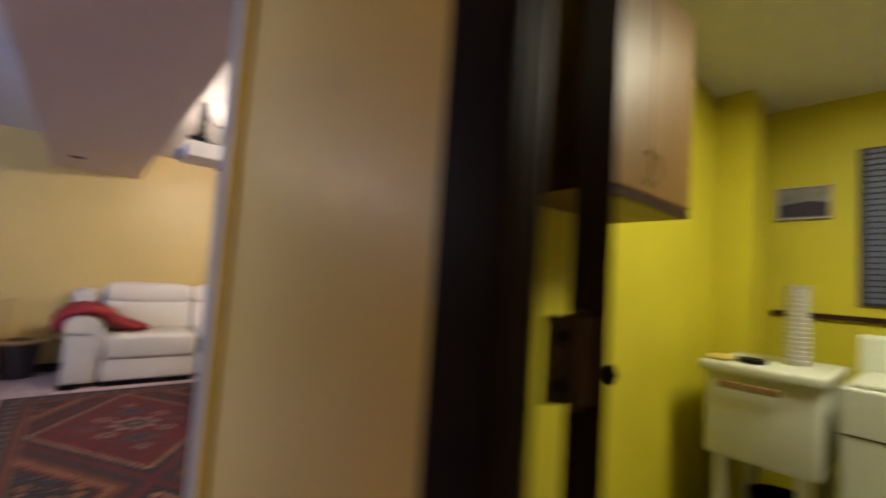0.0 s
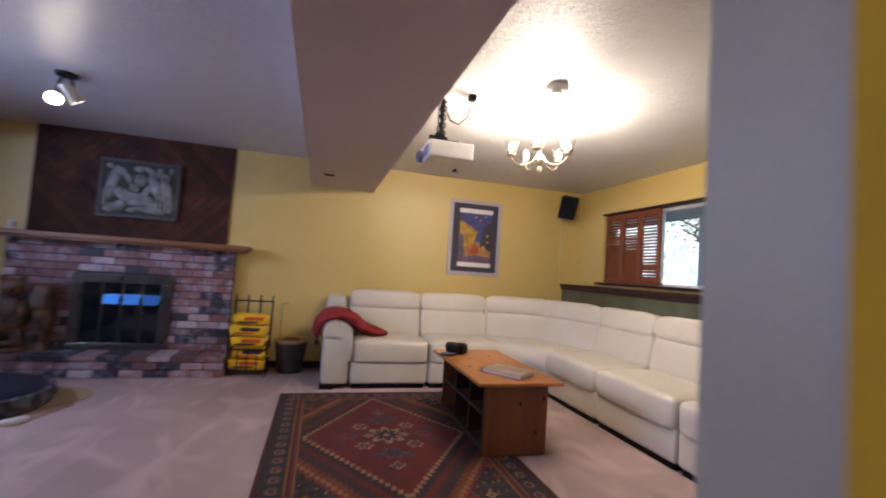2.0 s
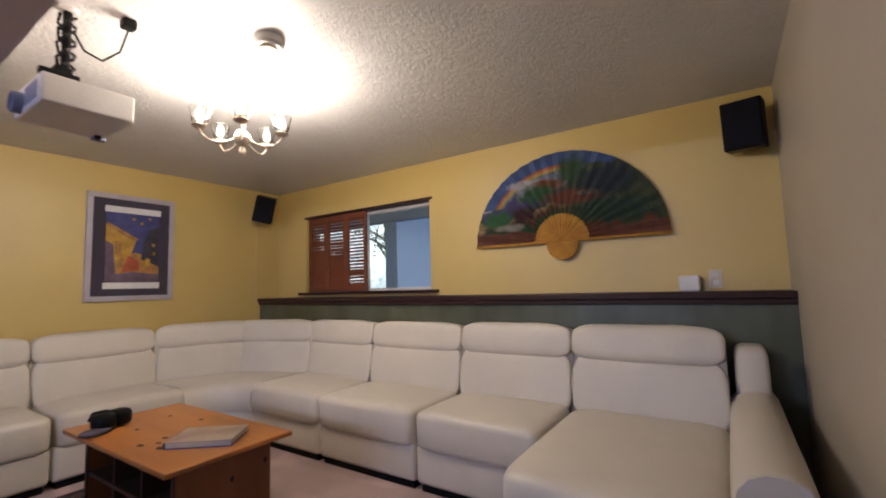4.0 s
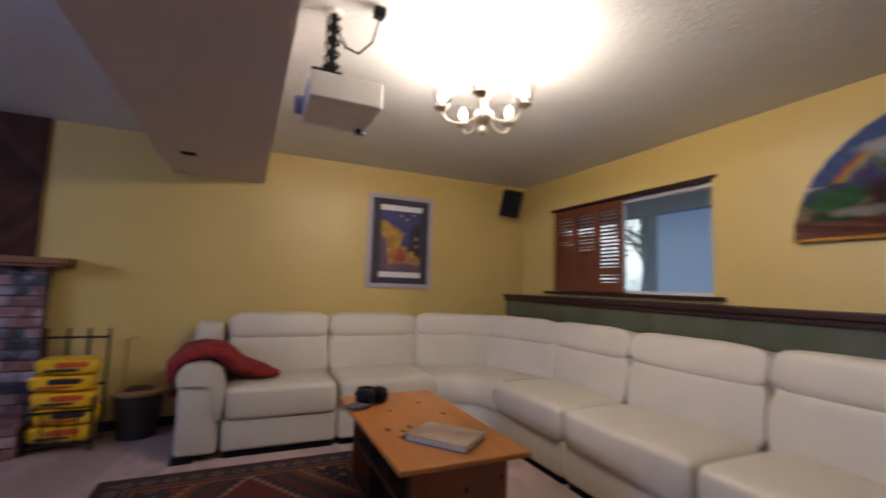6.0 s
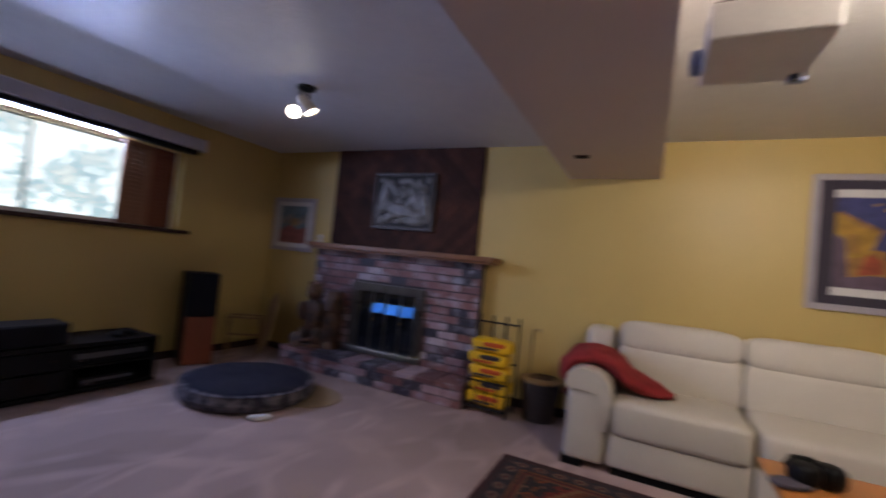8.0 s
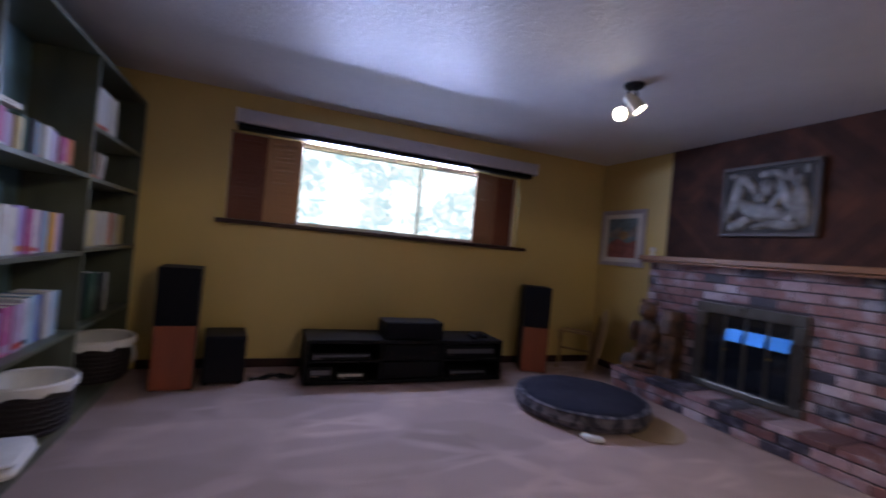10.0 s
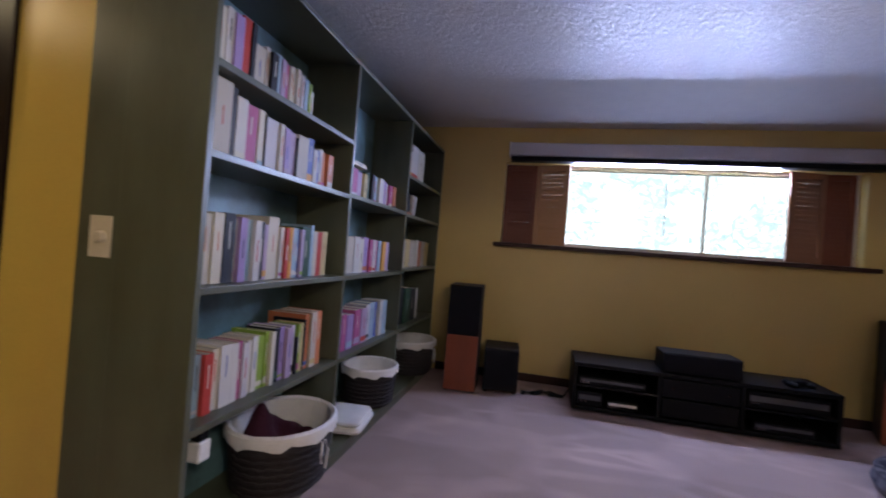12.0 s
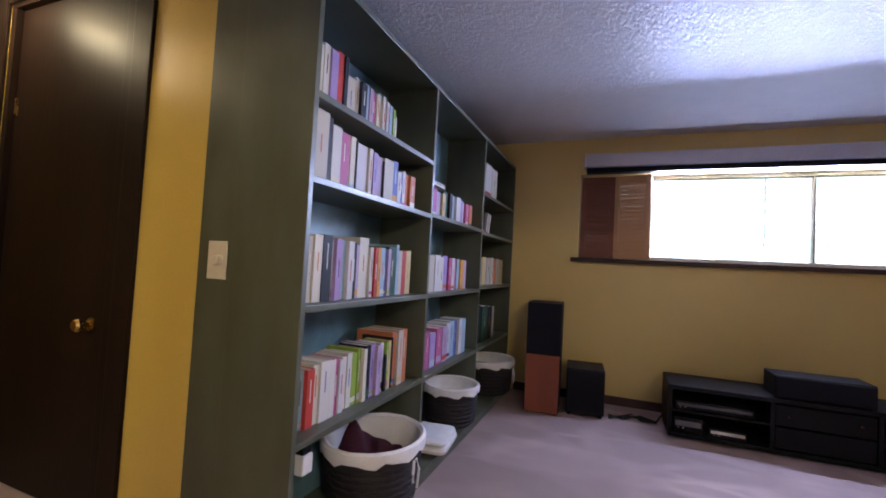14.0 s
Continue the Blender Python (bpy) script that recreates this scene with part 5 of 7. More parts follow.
for k, z in enumerate((0.062, 0.172, 0.284, 0.396, 0.505)):
    b = thing("firelog_bag", "bright yellow wrapped firelog pack with orange and black print", "firelog pack", at(1.245 + 0.19 + rng.uniform(-0.024, 0.024), 6.885, z, rng.uniform(-7, 7)), "yellow firelog packs on the rack")
    part("wrapper", puff(bmesh.new(), (0, 0, 0.055), (0.178, 0.098, 0.056), 0.42, 0.30, 28, 12, 0.022), BAGY, b, smooth=True)
    part("print_band", puff(bmesh.new(), (0.02, -0.012, 0.068), (0.105, 0.0905, 0.022), 0.4, 0.3, 20, 8), BAGR if k % 2 == 0 else BAGK, b, smooth=True)
    part("print_band", puff(bmesh.new(), (-0.03, -0.014, 0.034), (0.11, 0.0885, 0.012), 0.4, 0.3, 20, 8), BAGK if k % 2 == 0 else BAGR, b, smooth=True)
BUCKET = mat("brown_woven_bucket", (0.050, 0.030, 0.022), 0.6, col2=(0.016, 0.011, 0.010), scale=30, bump=0.8, bscale=110, stretch=(1, 1, 2.5))
bin_ = thing("ash_bucket", "dark brown woven bucket with a tan rim by the sofa", "bucket", at(1.83, 7.02))
part("body", lathe(bmesh.new(), [(0.0, 0.0), (0.125, 0.0), (0.165, 0.33), (0.155, 0.33), (0.115, 0.03), (0.0, 0.03)], seg=28), BUCKET, bin_, smooth=True)
part("rim", lathe(bmesh.new(), [(0.153, 0.31), (0.173, 0.315), (0.175, 0.335), (0.153, 0.34)], seg=28), CARDB, bin_, "tan rim", smooth=True)
part("kindling", puff(bmesh.new(), (0, 0, 0.31), (0.125, 0.12, 0.05), 0.8, 0.9, 20, 8, 0.03), mat("split_kindling", (0.13, 0.065, 0.03), 0.8, col2=(0.05, 0.025, 0.015), scale=25, bump=0.6, bscale=60), bin_)
tools = thing("fireplace_tool", "thin pale wire fireplace tool leaning at the wall", "fireplace tool", at(1.70, 7.12))
part("shaft", tube(bmesh.new(), [(0, 0, 0.0), (0.0, 0.02, 0.35), (0.0, 0.04, 0.70)], 0.005, 6), CHROME, tools)
part("hook", tube(bmesh.new(), [(0, 0.04, 0.70), (0.05, 0.04, 0.72), (0.07, 0.04, 0.69)], 0.004, 6), CHROME, tools)

# carved bear figure, one plain mesh
bm = bmesh.new()
puff(bm, (0, 0, 0.02), (0.125, 0.11, 0.022), 0.4, 0.8, 20, 6)
puff(bm, (0, 0.01, 0.27), (0.095, 0.085, 0.19), 0.9, 0.9, 20, 12, 0.01)
puff(bm, (0, -0.01, 0.51), (0.075, 0.075, 0.08), 0.9, 0.9, 18, 10, 0.006)
puff(bm, (0, -0.085, 0.49), (0.036, 0.045, 0.032), 0.9, 0.9, 12, 8)
for s in (-1, 1):
    puff(bm, (s * 0.058, 0.005, 0.585), (0.024, 0.014, 0.026), 0.9, 0.9, 12, 8)
    puff(bm, (s * 0.085, -0.05, 0.33), (0.035, 0.07, 0.09), 0.9, 0.9, 14, 8)
    puff(bm, (s * 0.065, -0.03, 0.10), (0.045, 0.06, 0.09), 0.9, 0.9, 14, 8)
lathe(bm, [(0.0, 0), (0.062, 0.0), (0.062, 0.02), (0.0, 0.02)], (0.0, -0.115, 0.07), 16, 1, 0.4)
for v in bm.verts:
    v.co.x *= 1.18
    v.co.z *= 1.12
solid("carved_bear", bm, BEARW, "dark carved wooden bear standing on the hearth", "statue", at(-0.585, 6.91, 0.198, 12), smooth=True)
stump = thing("log_stump", "rough dark upright log beside the carved bear", "log", at(-0.40, 7.0, 0.198, 12))
bm = lathe(bmesh.new(), [(0.0, 0.0), (0.100, 0.0), (0.096, 0.08), (0.105, 0.16), (0.098, 0.18), (0.108, 0.29), (0.092, 0.38), (0.104, 0.40), (0.095, 0.53), (0.080, 0.60), (0.0, 0.605)], seg=26)
for v in bm.verts:
    v.co += Vector((v.co.x, v.co.y, 0)) * 0.35 * noise.noise(Vector((v.co.x * 16, v.co.y * 16, v.co.z * 6)))
part("bark", bm, BEARW, stump)
slab = thing("wood_slice", "round pale cut wood slice leaning before the bear", "wood slice", pose(-0.66, 6.785, 0.275, 76, 0, 14))
part("cut_face", lathe(bmesh.new(), [(0.0, 0.0), (0.066, 0.0), (0.068, 0.012), (0.0, 0.014)], seg=26), CARDB, slab, "pale ringed cut face")
part("bark_ring", lathe(bmesh.new(), [(0.066, -0.002), (0.076, 0.0), (0.076, 0.016), (0.066, 0.018)], seg=26), BEARW, slab, "dark bark edge", smooth=True)
fig = lathe(bmesh.new(), [(0.0, 0), (0.03, 0), (0.028, 0.02), (0.02, 0.03), (0.026, 0.05), (0.03, 0.065), (0.02, 0.085), (0.0, 0.09)], seg=14)
solid("white_ornament", fig, WHITEP, "small white ornament on the mantel shelf", "ornament", at(-0.74, 7.06, 1.30), smooth=True)


# ---- pictures ----
def picture(name, label, m, w, h, fr, mats, patches, bars=(), f=0.045):
    """A framed picture hanging in its own xz plane, facing -y."""
    t = thing(name, label, "picture", m)
    for x0, x1, z0, z1 in ((-w / 2, w / 2, h / 2 - f, h / 2), (-w / 2, w / 2, -h / 2, -h / 2 + f), (-w / 2, -w / 2 + f, -h / 2 + f, h / 2 - f), (w / 2 - f, w / 2, -h / 2 + f, h / 2 - f)):
        part("frame_bar", boxm(x0, x1, -0.024, 0.0, z0, z1, 0.004), fr, t)
    part("mat_board", boxm(-w / 2 + f, w / 2 - f, -0.010, -0.002, -h / 2 + f, h / 2 - f), mats, t)
    for k, (poly, mm) in enumerate(patches):
        part("print_patch", prism(bmesh.new(), poly, "y", -0.0125 - 0.0012 * k, -0.0108), mm, t)
    for x0, x1, z0, z1 in bars:
        part("caption_bar", boxm(x0, x1, -0.013, -0.0105, z0, z1), PAPER, t)
    return t


cafe = make_painting("night_blue", [(0.05, 0.055, 0.20)])[0], make_painting("awning_yellow", [(0.50, 0.28, 0.035)])[0], make_painting("terrace_orange", [(0.42, 0.20, 0.05)])[0], make_painting("street_violet", [(0.14, 0.09, 0.14)])[0], make_painting("dark_house", [(0.035, 0.03, 0.05)])[0], make_painting("chair_red", [(0.42, 0.08, 0.03)])[0]
picture("cafe_poster", "framed poster of a yellow cafe terrace under blue night", at(3.905, YN - 0.002, 1.627), 0.69, 0.945, FRAMEW, MATDARK, [
    ([(-0.205, -0.31), (0.215, -0.31), (0.215, 0.31), (-0.205, 0.31)], cafe[0]),
    ([(-0.205, -0.31), (0.215, -0.31), (0.215, -0.10), (0.02, -0.04), (-0.205, -0.12)], cafe[2]),
    ([(0.07, -0.10), (0.215, -0.16), (0.215, 0.22), (0.13, 0.17), (0.09, 0.05)], cafe[4]),
    ([(-0.205, -0.12), (-0.02, -0.09), (0.03, 0.08), (-0.05, 0.10), (-0.205, 0.20)], cafe[1]),
    ([(-0.205, -0.31), (-0.12, -0.31), (-0.15, 0.02), (-0.205, 0.06)], cafe[3]),
    ([(-0.08, -0.22), (0.06, -0.20), (0.04, -0.11), (-0.03, -0.07)], cafe[5]),
    ([(-0.205, 0.20), (-0.19, 0.215), (0.04, 0.085), (0.025, 0.06)], cafe[2]),
    ([(-0.205, -0.31), (0.215, -0.31), (0.215, -0.235), (0.0, -0.215), (-0.205, -0.25)], cafe[3]),
    ([(0.10, -0.16), (0.14, -0.16), (0.14, -0.10), (0.12, -0.085), (0.10, -0.10)], cafe[1]),
    ([(0.155, 0.02), (0.175, 0.02), (0.175, 0.05), (0.155, 0.05)], cafe[1]),
    ([(0.16, -0.06), (0.18, -0.06), (0.18, -0.03), (0.16, -0.03)], cafe[1]),
    ([(-0.13, -0.06), (-0.09, -0.07), (-0.09, 0.05), (-0.13, 0.06)], cafe[2]),
    ([(0.05, 0.22), (0.07, 0.215), (0.075, 0.235), (0.055, 0.24)], cafe[1]),
    ([(-0.01, 0.255), (0.008, 0.25), (0.01, 0.268), (-0.008, 0.27)], cafe[1]),
    ([(0.12, 0.27), (0.138, 0.265), (0.14, 0.283), (0.122, 0.285)], cafe[1]),
], [(-0.215, 0.225, 0.31, 0.365), (-0.215, 0.225, -0.365, -0.31)])
sea = make_painting("teal_water", [(0.17, 0.24, 0.28)])[0], make_painting("coral_shapes", [(0.33, 0.12, 0.11)])[0], make_painting("grey_hill", [(0.26, 0.25, 0.24)])[0], make_painting("ochre_disc", [(0.36, 0.24, 0.12)])[0]
picture("landscape_print", "white-framed print in teal and coral beside the fireplace", at(-1.285, YN - 0.002, 1.488), 0.635, 0.63, FRAMEW, PAPER, [
    ([(-0.21, -0.22), (0.21, -0.22), (0.21, 0.22), (-0.21, 0.22)], sea[0]),
    ([(-0.21, -0.22), (0.21, -0.22), (0.21, -0.02), (0.08, -0.06), (-0.06, 0.0), (-0.21, -0.08)], sea[1]),
    ([(-0.21, 0.05), (-0.05, 0.13), (0.06, 0.06), (0.21, 0.14), (0.21, 0.02), (-0.21, 0.0)], sea[2]),
    ([(0.02 + 0.07 * math.cos(k * 0.5236), 0.03 + 0.05 * math.sin(k * 0.5236)) for k in range(12)], sea[3]),
])
# painted wall fan
fan = thing("wall_fan", "large folding paper fan painted with woods and a rainbow", "wall fan", at(XE - 0.03, 3.74, 1.515))
bm = bmesh.new()
R, n = 0.73, 44
ring = {}
for k in range(n + 1):
    a = math.pi * k / n
    off = 0.006 if k % 2 else -0.006
    for j, f in enumerate((0.24, 0.5, 0.75, 1.0)):
        ring[k, j] = bm.verts.new((off, R * f * math.cos(a), 0.685 * f * math.sin(a)))
for k in range(n):
    for j in range(3):
        bm.faces.new((ring[k, j], ring[k + 1, j], ring[k + 1, j + 1], ring[k, j + 1]))
bmesh.ops.solidify(bm, geom=bm.faces[:], thickness=0.003)
part("painted_paper", bm, FANPAPER, fan)
for k in range(15):
    a = math.pi * k / 14
    part("rib", boxm(-0.010, -0.006, 0.0, 0.21, -0.009, 0.009, 0.001, 1), TAN, fan, at=Matrix.Translation((0.0005 * k, 0, 0)) @ Matrix.Rotation(a, 4, "X"))
for a in (0, math.pi):
    part("guard_stick", boxm(-0.014, -0.008, 0.0, R, -0.010, 0.010, 0.002, 1), TAN, fan, at=Matrix.Rotation(a, 4, "X"))
for k in range(24):
    a, b = math.pi * k / 24 + 0.006, math.pi * (k + 1) / 24 - 0.006
    q = [(r * math.cos(c), r * math.sin(c)) for r, c in ((0.02, a), (0.20, a), (0.213, (a + b) / 2), (0.20, b), (0.02, b))]
    part("heart_rib", prism(bmesh.new(), q, "x", -0.024 - 0.003 * (k % 2), -0.016), TAN, fan, "pale tan bamboo stick of the fan")
part("handle_disc", lathe(bmesh.new(), [(0.0, 0), (0.115, 0.0), (0.12, 0.004), (0.0, 0.006)], seg=28), TAN, fan, at=pose(-0.012, 0, -0.020, 0, -90, 0))
therm = thing("wall_sensor", "white plastic sensor box standing on the ledge", "sensor", at(XE - 0.045, 2.93, 1.125))
part("body", boxm(-0.045, 0.04, -0.06, 0.06, 0.0, 0.10, 0.012, 3), WHITEP, therm)
part("foot", boxm(-0.03, 0.03, -0.05, 0.05, -0.001, 0.006), BLACK, therm)
outl = thing("wall_outlet", "ivory wall outlet plate above the ledge", "outlet", at(XE, 2.79, 1.20))
part("plate", boxm(-0.006, 0, -0.036, 0.036, -0.057, 0.057, 0.003), IVORY, outl)
for z in (-0.022, 0.022):
    part("socket", boxm(-0.009, -0.005, -0.016, 0.016, z - 0.014, z + 0.014, 0.004), WHITEP, outl)


# ---- loudspeakers and media ----
def wall_speaker(name, m, label, reach=0.20):
    t = thing(name, label, "speaker", m, "black surround speakers near the ceiling")
    part("cabinet", boxm(-0.10, 0.10, -0.085, 0.085, -0.14, 0.14, 0.008), BLACK, t)
    part("grille", boxm(-0.092, 0.092, -0.098, -0.085, -0.132, 0.132, 0.006), GRILLE, t)
    part("bracket", tube(bmesh.new(), [(0, 0.085, 0), (0, 0.14, 0.0), (0.0, reach, 0.03)], 0.012, 8), BLACK, t)
    return t


wall_speaker("surround_speaker", pose(5.09, 6.98, 2.115, 18, 12, -36), "small black speaker on a bracket in the corner", 0.30)
wall_speaker("surround_speaker", pose(5.26, 2.58, 2.09, 8, 0, -100), "small black speaker on a bracket over the ledge")
cord = solid("speaker_wire", tube(bmesh.new(), [(5.13, 7.185, 2.0), (5.128, 7.19, 1.6), (5.132, 7.188, 1.13)], 0.003, 6), IVORY, "thin pale speaker wire down the corner", "wire")


def tower(name, m, label, h=0.875):
    t = thing(name, label, "speaker", m, "tower speakers beside the media stand")
    part("cabinet", boxm(-0.33, -0.012, -0.135, 0.135, 0.01, h, 0.006), BLACK, t)
    part("lower_baffle", boxm(-0.012, 0.0, -0.130, 0.130, 0.012, h * 0.53, 0.004), CHERRY, t, "reddish cherry veneer front")
    part("grille", boxm(-0.012, 0.004, -0.130, 0.130, h * 0.535, h - 0.006, 0.005), GRILLE, t)
    for x in (-0.30, -0.03):
        for y in (-0.11, 0.11):
            part("foot", lathe(bmesh.new(), [(0.012, 0.0), (0.014, 0.012)], (x, y, 0), 10), BLACK, t)
    return t


tower("tower_speaker", at(-1.05, 2.95, 0, 4), "tall tower speaker with cherry front and black grille")
tower("tower_speaker", at(-1.24, 6.11, 0, -24), "tall tower speaker with cherry front in the dim corner")
sub = thing("subwoofer", "cubic black subwoofer on the carpet", "subwoofer", at(-1.15, 3.275, 0, 5))
part("cabinet", boxm(-0.36, -0.01, -0.145, 0.145, 0.02, 0.37, 0.008), BLACK, sub)
part("grille", boxm(-0.01, 0.006, -0.137, 0.137, 0.03, 0.362, 0.006), GRILLE, sub)
for x in (-0.32, -0.05):
    for y in (-0.12, 0.12):
        part("foot", lathe(bmesh.new(), [(0.016, 0.0), (0.016, 0.022)], (x, y, 0), 10), BLACK, sub)
st = thing("media_stand", "low black media stand with open bays", "media stand", at(-1.03, 3.845))
part("top_board", boxm(-0.44, 0.0, 0, 1.76, 0.345, 0.375, 0.004), BLACK, st)
part("bottom_board", boxm(-0.44, 0.0, 0, 1.76, 0.015, 0.045, 0.004), BLACK, st)
part("back_board", boxm(-0.44, -0.43, 0, 1.76, 0.045, 0.345), BLACK, st)
for y in (0, 0.60, 1.15, 1.735):
    part("upright", boxm(-0.43, -0.004, y, y + 0.025, 0.045, 0.345, 0.002), BLACK, st)
part("shelf", boxm(-0.42, -0.01, 0.025, 0.60, 0.19, 0.205, 0.002), BLACK, st)
part("shelf", boxm(-0.42, -0.01, 1.175, 1.735, 0.19, 0.205, 0.002), BLACK, st)
part("drawer_front", boxm(-0.40, -0.006, 0.63, 1.145, 0.20, 0.335, 0.006), BLACK, st)
part("drawer_front", boxm(-0.40, -0.006, 0.63, 1.145, 0.055, 0.19, 0.006), BLACK, st)
for y in (0.70, 1.07):
    part("handle", lathe(bmesh.new(), [(0.006, 0.0), (0.010, 0.012), (0.0, 0.016)], seg=10), DARKTRIM, st, at=pose(-0.006, y, 0.27, 0, 90, 0))


DIMTRIM = mat("dull_grey_trim", (0.10, 0.10, 0.11), 0.4, 0.5)


def device(name, label, y0, y1, z0, z1, x0=-0.36, x1=-0.035, light=None, cat="player"):
    t = thing(name, label, cat, at(-1.03, 3.845))
    part("case", boxm(x0, x1, y0, y1, z0, z1, 0.004), BLACK, t)
    part("front_trim", boxm(x1, x1 + 0.004, y0 + 0.01, y1 - 0.01, z0 + 0.4 * (z1 - z0), z0 + 0.75 * (z1 - z0), 0.001), light or DIMTRIM, t)
    for k in range(2):
        part("button", lathe(bmesh.new(), [(0.008, 0.0), (0.007, 0.008)], seg=10), CHROME, t, at=pose(x1, y0 + 0.03 + 0.03 * k, z0 + 0.3 * (z1 - z0), 0, 90, 0))
    return t


device("disc_player", "slim black disc player with a grey front strip", 0.05, 0.52, 0.207, 0.265)
device("game_console", "grey and white game console on the stand", 0.26, 0.48, 0.047, 0.105, light=WHITEP)
device("tuner", "black hi-fi tuner with silver buttons", 0.04, 0.22, 0.047, 0.15)
device("av_receiver", "black receiver with a silver trim line", 1.20, 1.70, 0.207, 0.32)
device("cable_box", "black cable box on the lower shelf", 1.25, 1.62, 0.047, 0.11)
ctr = thing("center_speaker", "wide black centre speaker on the media stand", "speaker", at(-1.06, 4.475, 0.377))
part("cabinet", boxm(-0.25, -0.012, 0, 0.53, 0, 0.145, 0.006), BLACK, ctr)
part("grille", boxm(-0.012, 0.004, 0.006, 0.524, 0.006, 0.139, 0.005), GRILLE, ctr)
pad = thing("game_controller", "black game controller lying on the media stand", "controller", at(-1.17, 5.38, 0.377, 20))
part("body", puff(bmesh.new(), (0, 0, 0.022), (0.045, 0.085, 0.022), 0.6, 0.6, 20, 8), BLACK, pad, smooth=True)
for y in (-0.07, 0.07):
    part("grip", puff(bmesh.new(), (0.045, y, 0.018), (0.045, 0.022, 0.018), 0.8, 0.8, 14, 8), BLACK, pad, smooth=True)
bm = bmesh.new()
rng = random.Random(9)
for k in range(4):
    tube(bm, [(-1.30 + 0.03 * k, 3.45, 0.012), (-1.24 - 0.02 * k, 3.56 + 0.02 * k, 0.012 + 0.01 * k), (-1.33 + 0.04 * k, 3.68, 0.03), (-1.28 + 0.01 * k, 3.79, 0.02), (-1.36, 3.838, 0.06)], 0.006, 6)
solid("cable_tangle", bm, BLACK, "tangle of black cables on the carpet", "cables", smooth=True)
bed = thing("dog_bed", "round navy fleece pet bed with a patterned rim", "pet bed", at(-0.26, 5.89))
part("side_band", lathe(bmesh.new(), [(0.42, 0.0), (0.49, 0.02), (0.515, 0.07), (0.50, 0.12), (0.44, 0.135)], seg=48), BEDSIDE, bed, "grey and black patterned side", smooth=True)
part("piping", lathe(bmesh.new(), [(0.488, 0.112), (0.505, 0.118), (0.505, 0.130), (0.488, 0.134)], seg=48), BEDSIDE, bed, smooth=True)
part("cushion", puff(bmesh.new(), (0, 0, 0.115), (0.475, 0.475, 0.06), 0.75, 1.0, 48, 14, 0.025), NAVY, bed, smooth=True)
toy = solid("dog_toy", puff(puff(bmesh.new(), (0, 0, 0.02), (0.06, 0.025, 0.02), 0.8, 0.8, 14, 8), (0.05, 0.03, 0.018), (0.04, 0.03, 0.018), 0.8, 0.8, 14, 8), PAPER, "small white chew toy beside the pet bed", "toy", at(0.22, 5.56, 0, 30), smooth=True)
solid("floor_mat", lathe(bmesh.new(), [(0.0, 0.002), (0.30, 0.002), (0.30, 0.010), (0.0, 0.012)], seg=36, sx=1.0, sy=0.9), mat("tan_mat", (0.34, 0.24, 0.15), 0.95, bump=0.5, bscale=150), "round tan mat under the edge of the pet bed", "mat", at(0.10, 6.16, 0))
tr = thing("tray_table", "small bare wooden folding tray stand in the corner", "stand", at(-1.36, 6.72, 0, 40))
for s in (-1, 1):
    for k in (-1, 1):
        part("leg", tube(bmesh.new(), [(s * 0.16, -0.10 * k, 0.0), (s * 0.16, 0.10 * k, 0.42)], 0.010, 8), CARDB, tr)
part("cross_rail", boxm(-0.16, 0.16, -0.008, 0.008, 0.20, 0.222, 0.003), CARDB, tr)
part("cross_rail", boxm(-0.16, 0.16, 0.09, 0.106, 0.40, 0.422, 0.003), CARDB, tr)
part("cross_rail", boxm(-0.16, 0.16, -0.106, -0.09, 0.40, 0.422, 0.003), CARDB, tr)

rt = thing("round_tabletop", "round tan wooden tabletop leaning in the corner", "tabletop", pose(-1.20, 6.90, 0.0, 0, 0, -38))
part("disc", lathe(bmesh.new(), [(0.0, -0.009), (0.335, -0.009), (0.345, -0.004), (0.345, 0.004), (0.335, 0.009), (0.0, 0.009)], seg=40), CARDB, rt, at=pose(0, 0.0, 0.352, 80, 0, 0))
for x in (-0.19, 0.19):
    part("batten", boxm(x - 0.02, x + 0.02, -0.23, 0.23, 0.0095, 0.030, 0.003), CARDB, rt, at=pose(0, 0.0, 0.352, 80, 0, 0))

# ---- ceiling things ----
VENTB = mat("blue_grey_vent", (0.17, 0.20, 0.32), 0.4)
pj = thing("projector", "white ceiling projector on a black bracket", "projector", at(2.825, 4.91, 1.915))
part("body", boxm(-0.148, 0.148, -0.165, 0.165, 0.0, 0.110, 0.007, 2), WHITEP, pj)
part("lens", lathe(bmesh.new(), [(0.042, 0), (0.042, 0.03), (0.034, 0.034), (0.030, 0.02)], seg=20), VENTB, pj, "bluish lens ring", at=pose(-0.148, 0.07, 0.045, 0, -90, 0))
part("side_vent", boxm(-0.1505, -0.147, -0.12, 0.02, 0.022, 0.09), VENTB, pj, "blue-grey side vent")
for k in range(4):
    part("end_slot", boxm(0.1475, 0.1495, -0.14 + 0.012 * k, -0.134 + 0.012 * k, 0.02, 0.095), VENTB, pj)
part("swing_bar", boxm(-0.135, -0.01, -0.075, -0.045, 0.137, 0.165, 0.004), BLACK, pj)
part("port_lug", boxm(0.10, 0.15, 0.13, 0.16, -0.016, 0.0, 0.004), VENTB, pj)
part("mount_plate", boxm(-0.10, 0.06, -0.10, 0.02, 0.115, 0.135, 0.003), BLACK, pj)
part("knuckle", boxm(-0.09, -0.03, -0.07, -0.01, 0.135, 0.19, 0.006), BLACK, pj)
part("pole", tube(bmesh.new(), [(-0.05, -0.04, 0.19), (-0.05, -0.04, 0.435)], 0.016, 10), BLACK, pj)
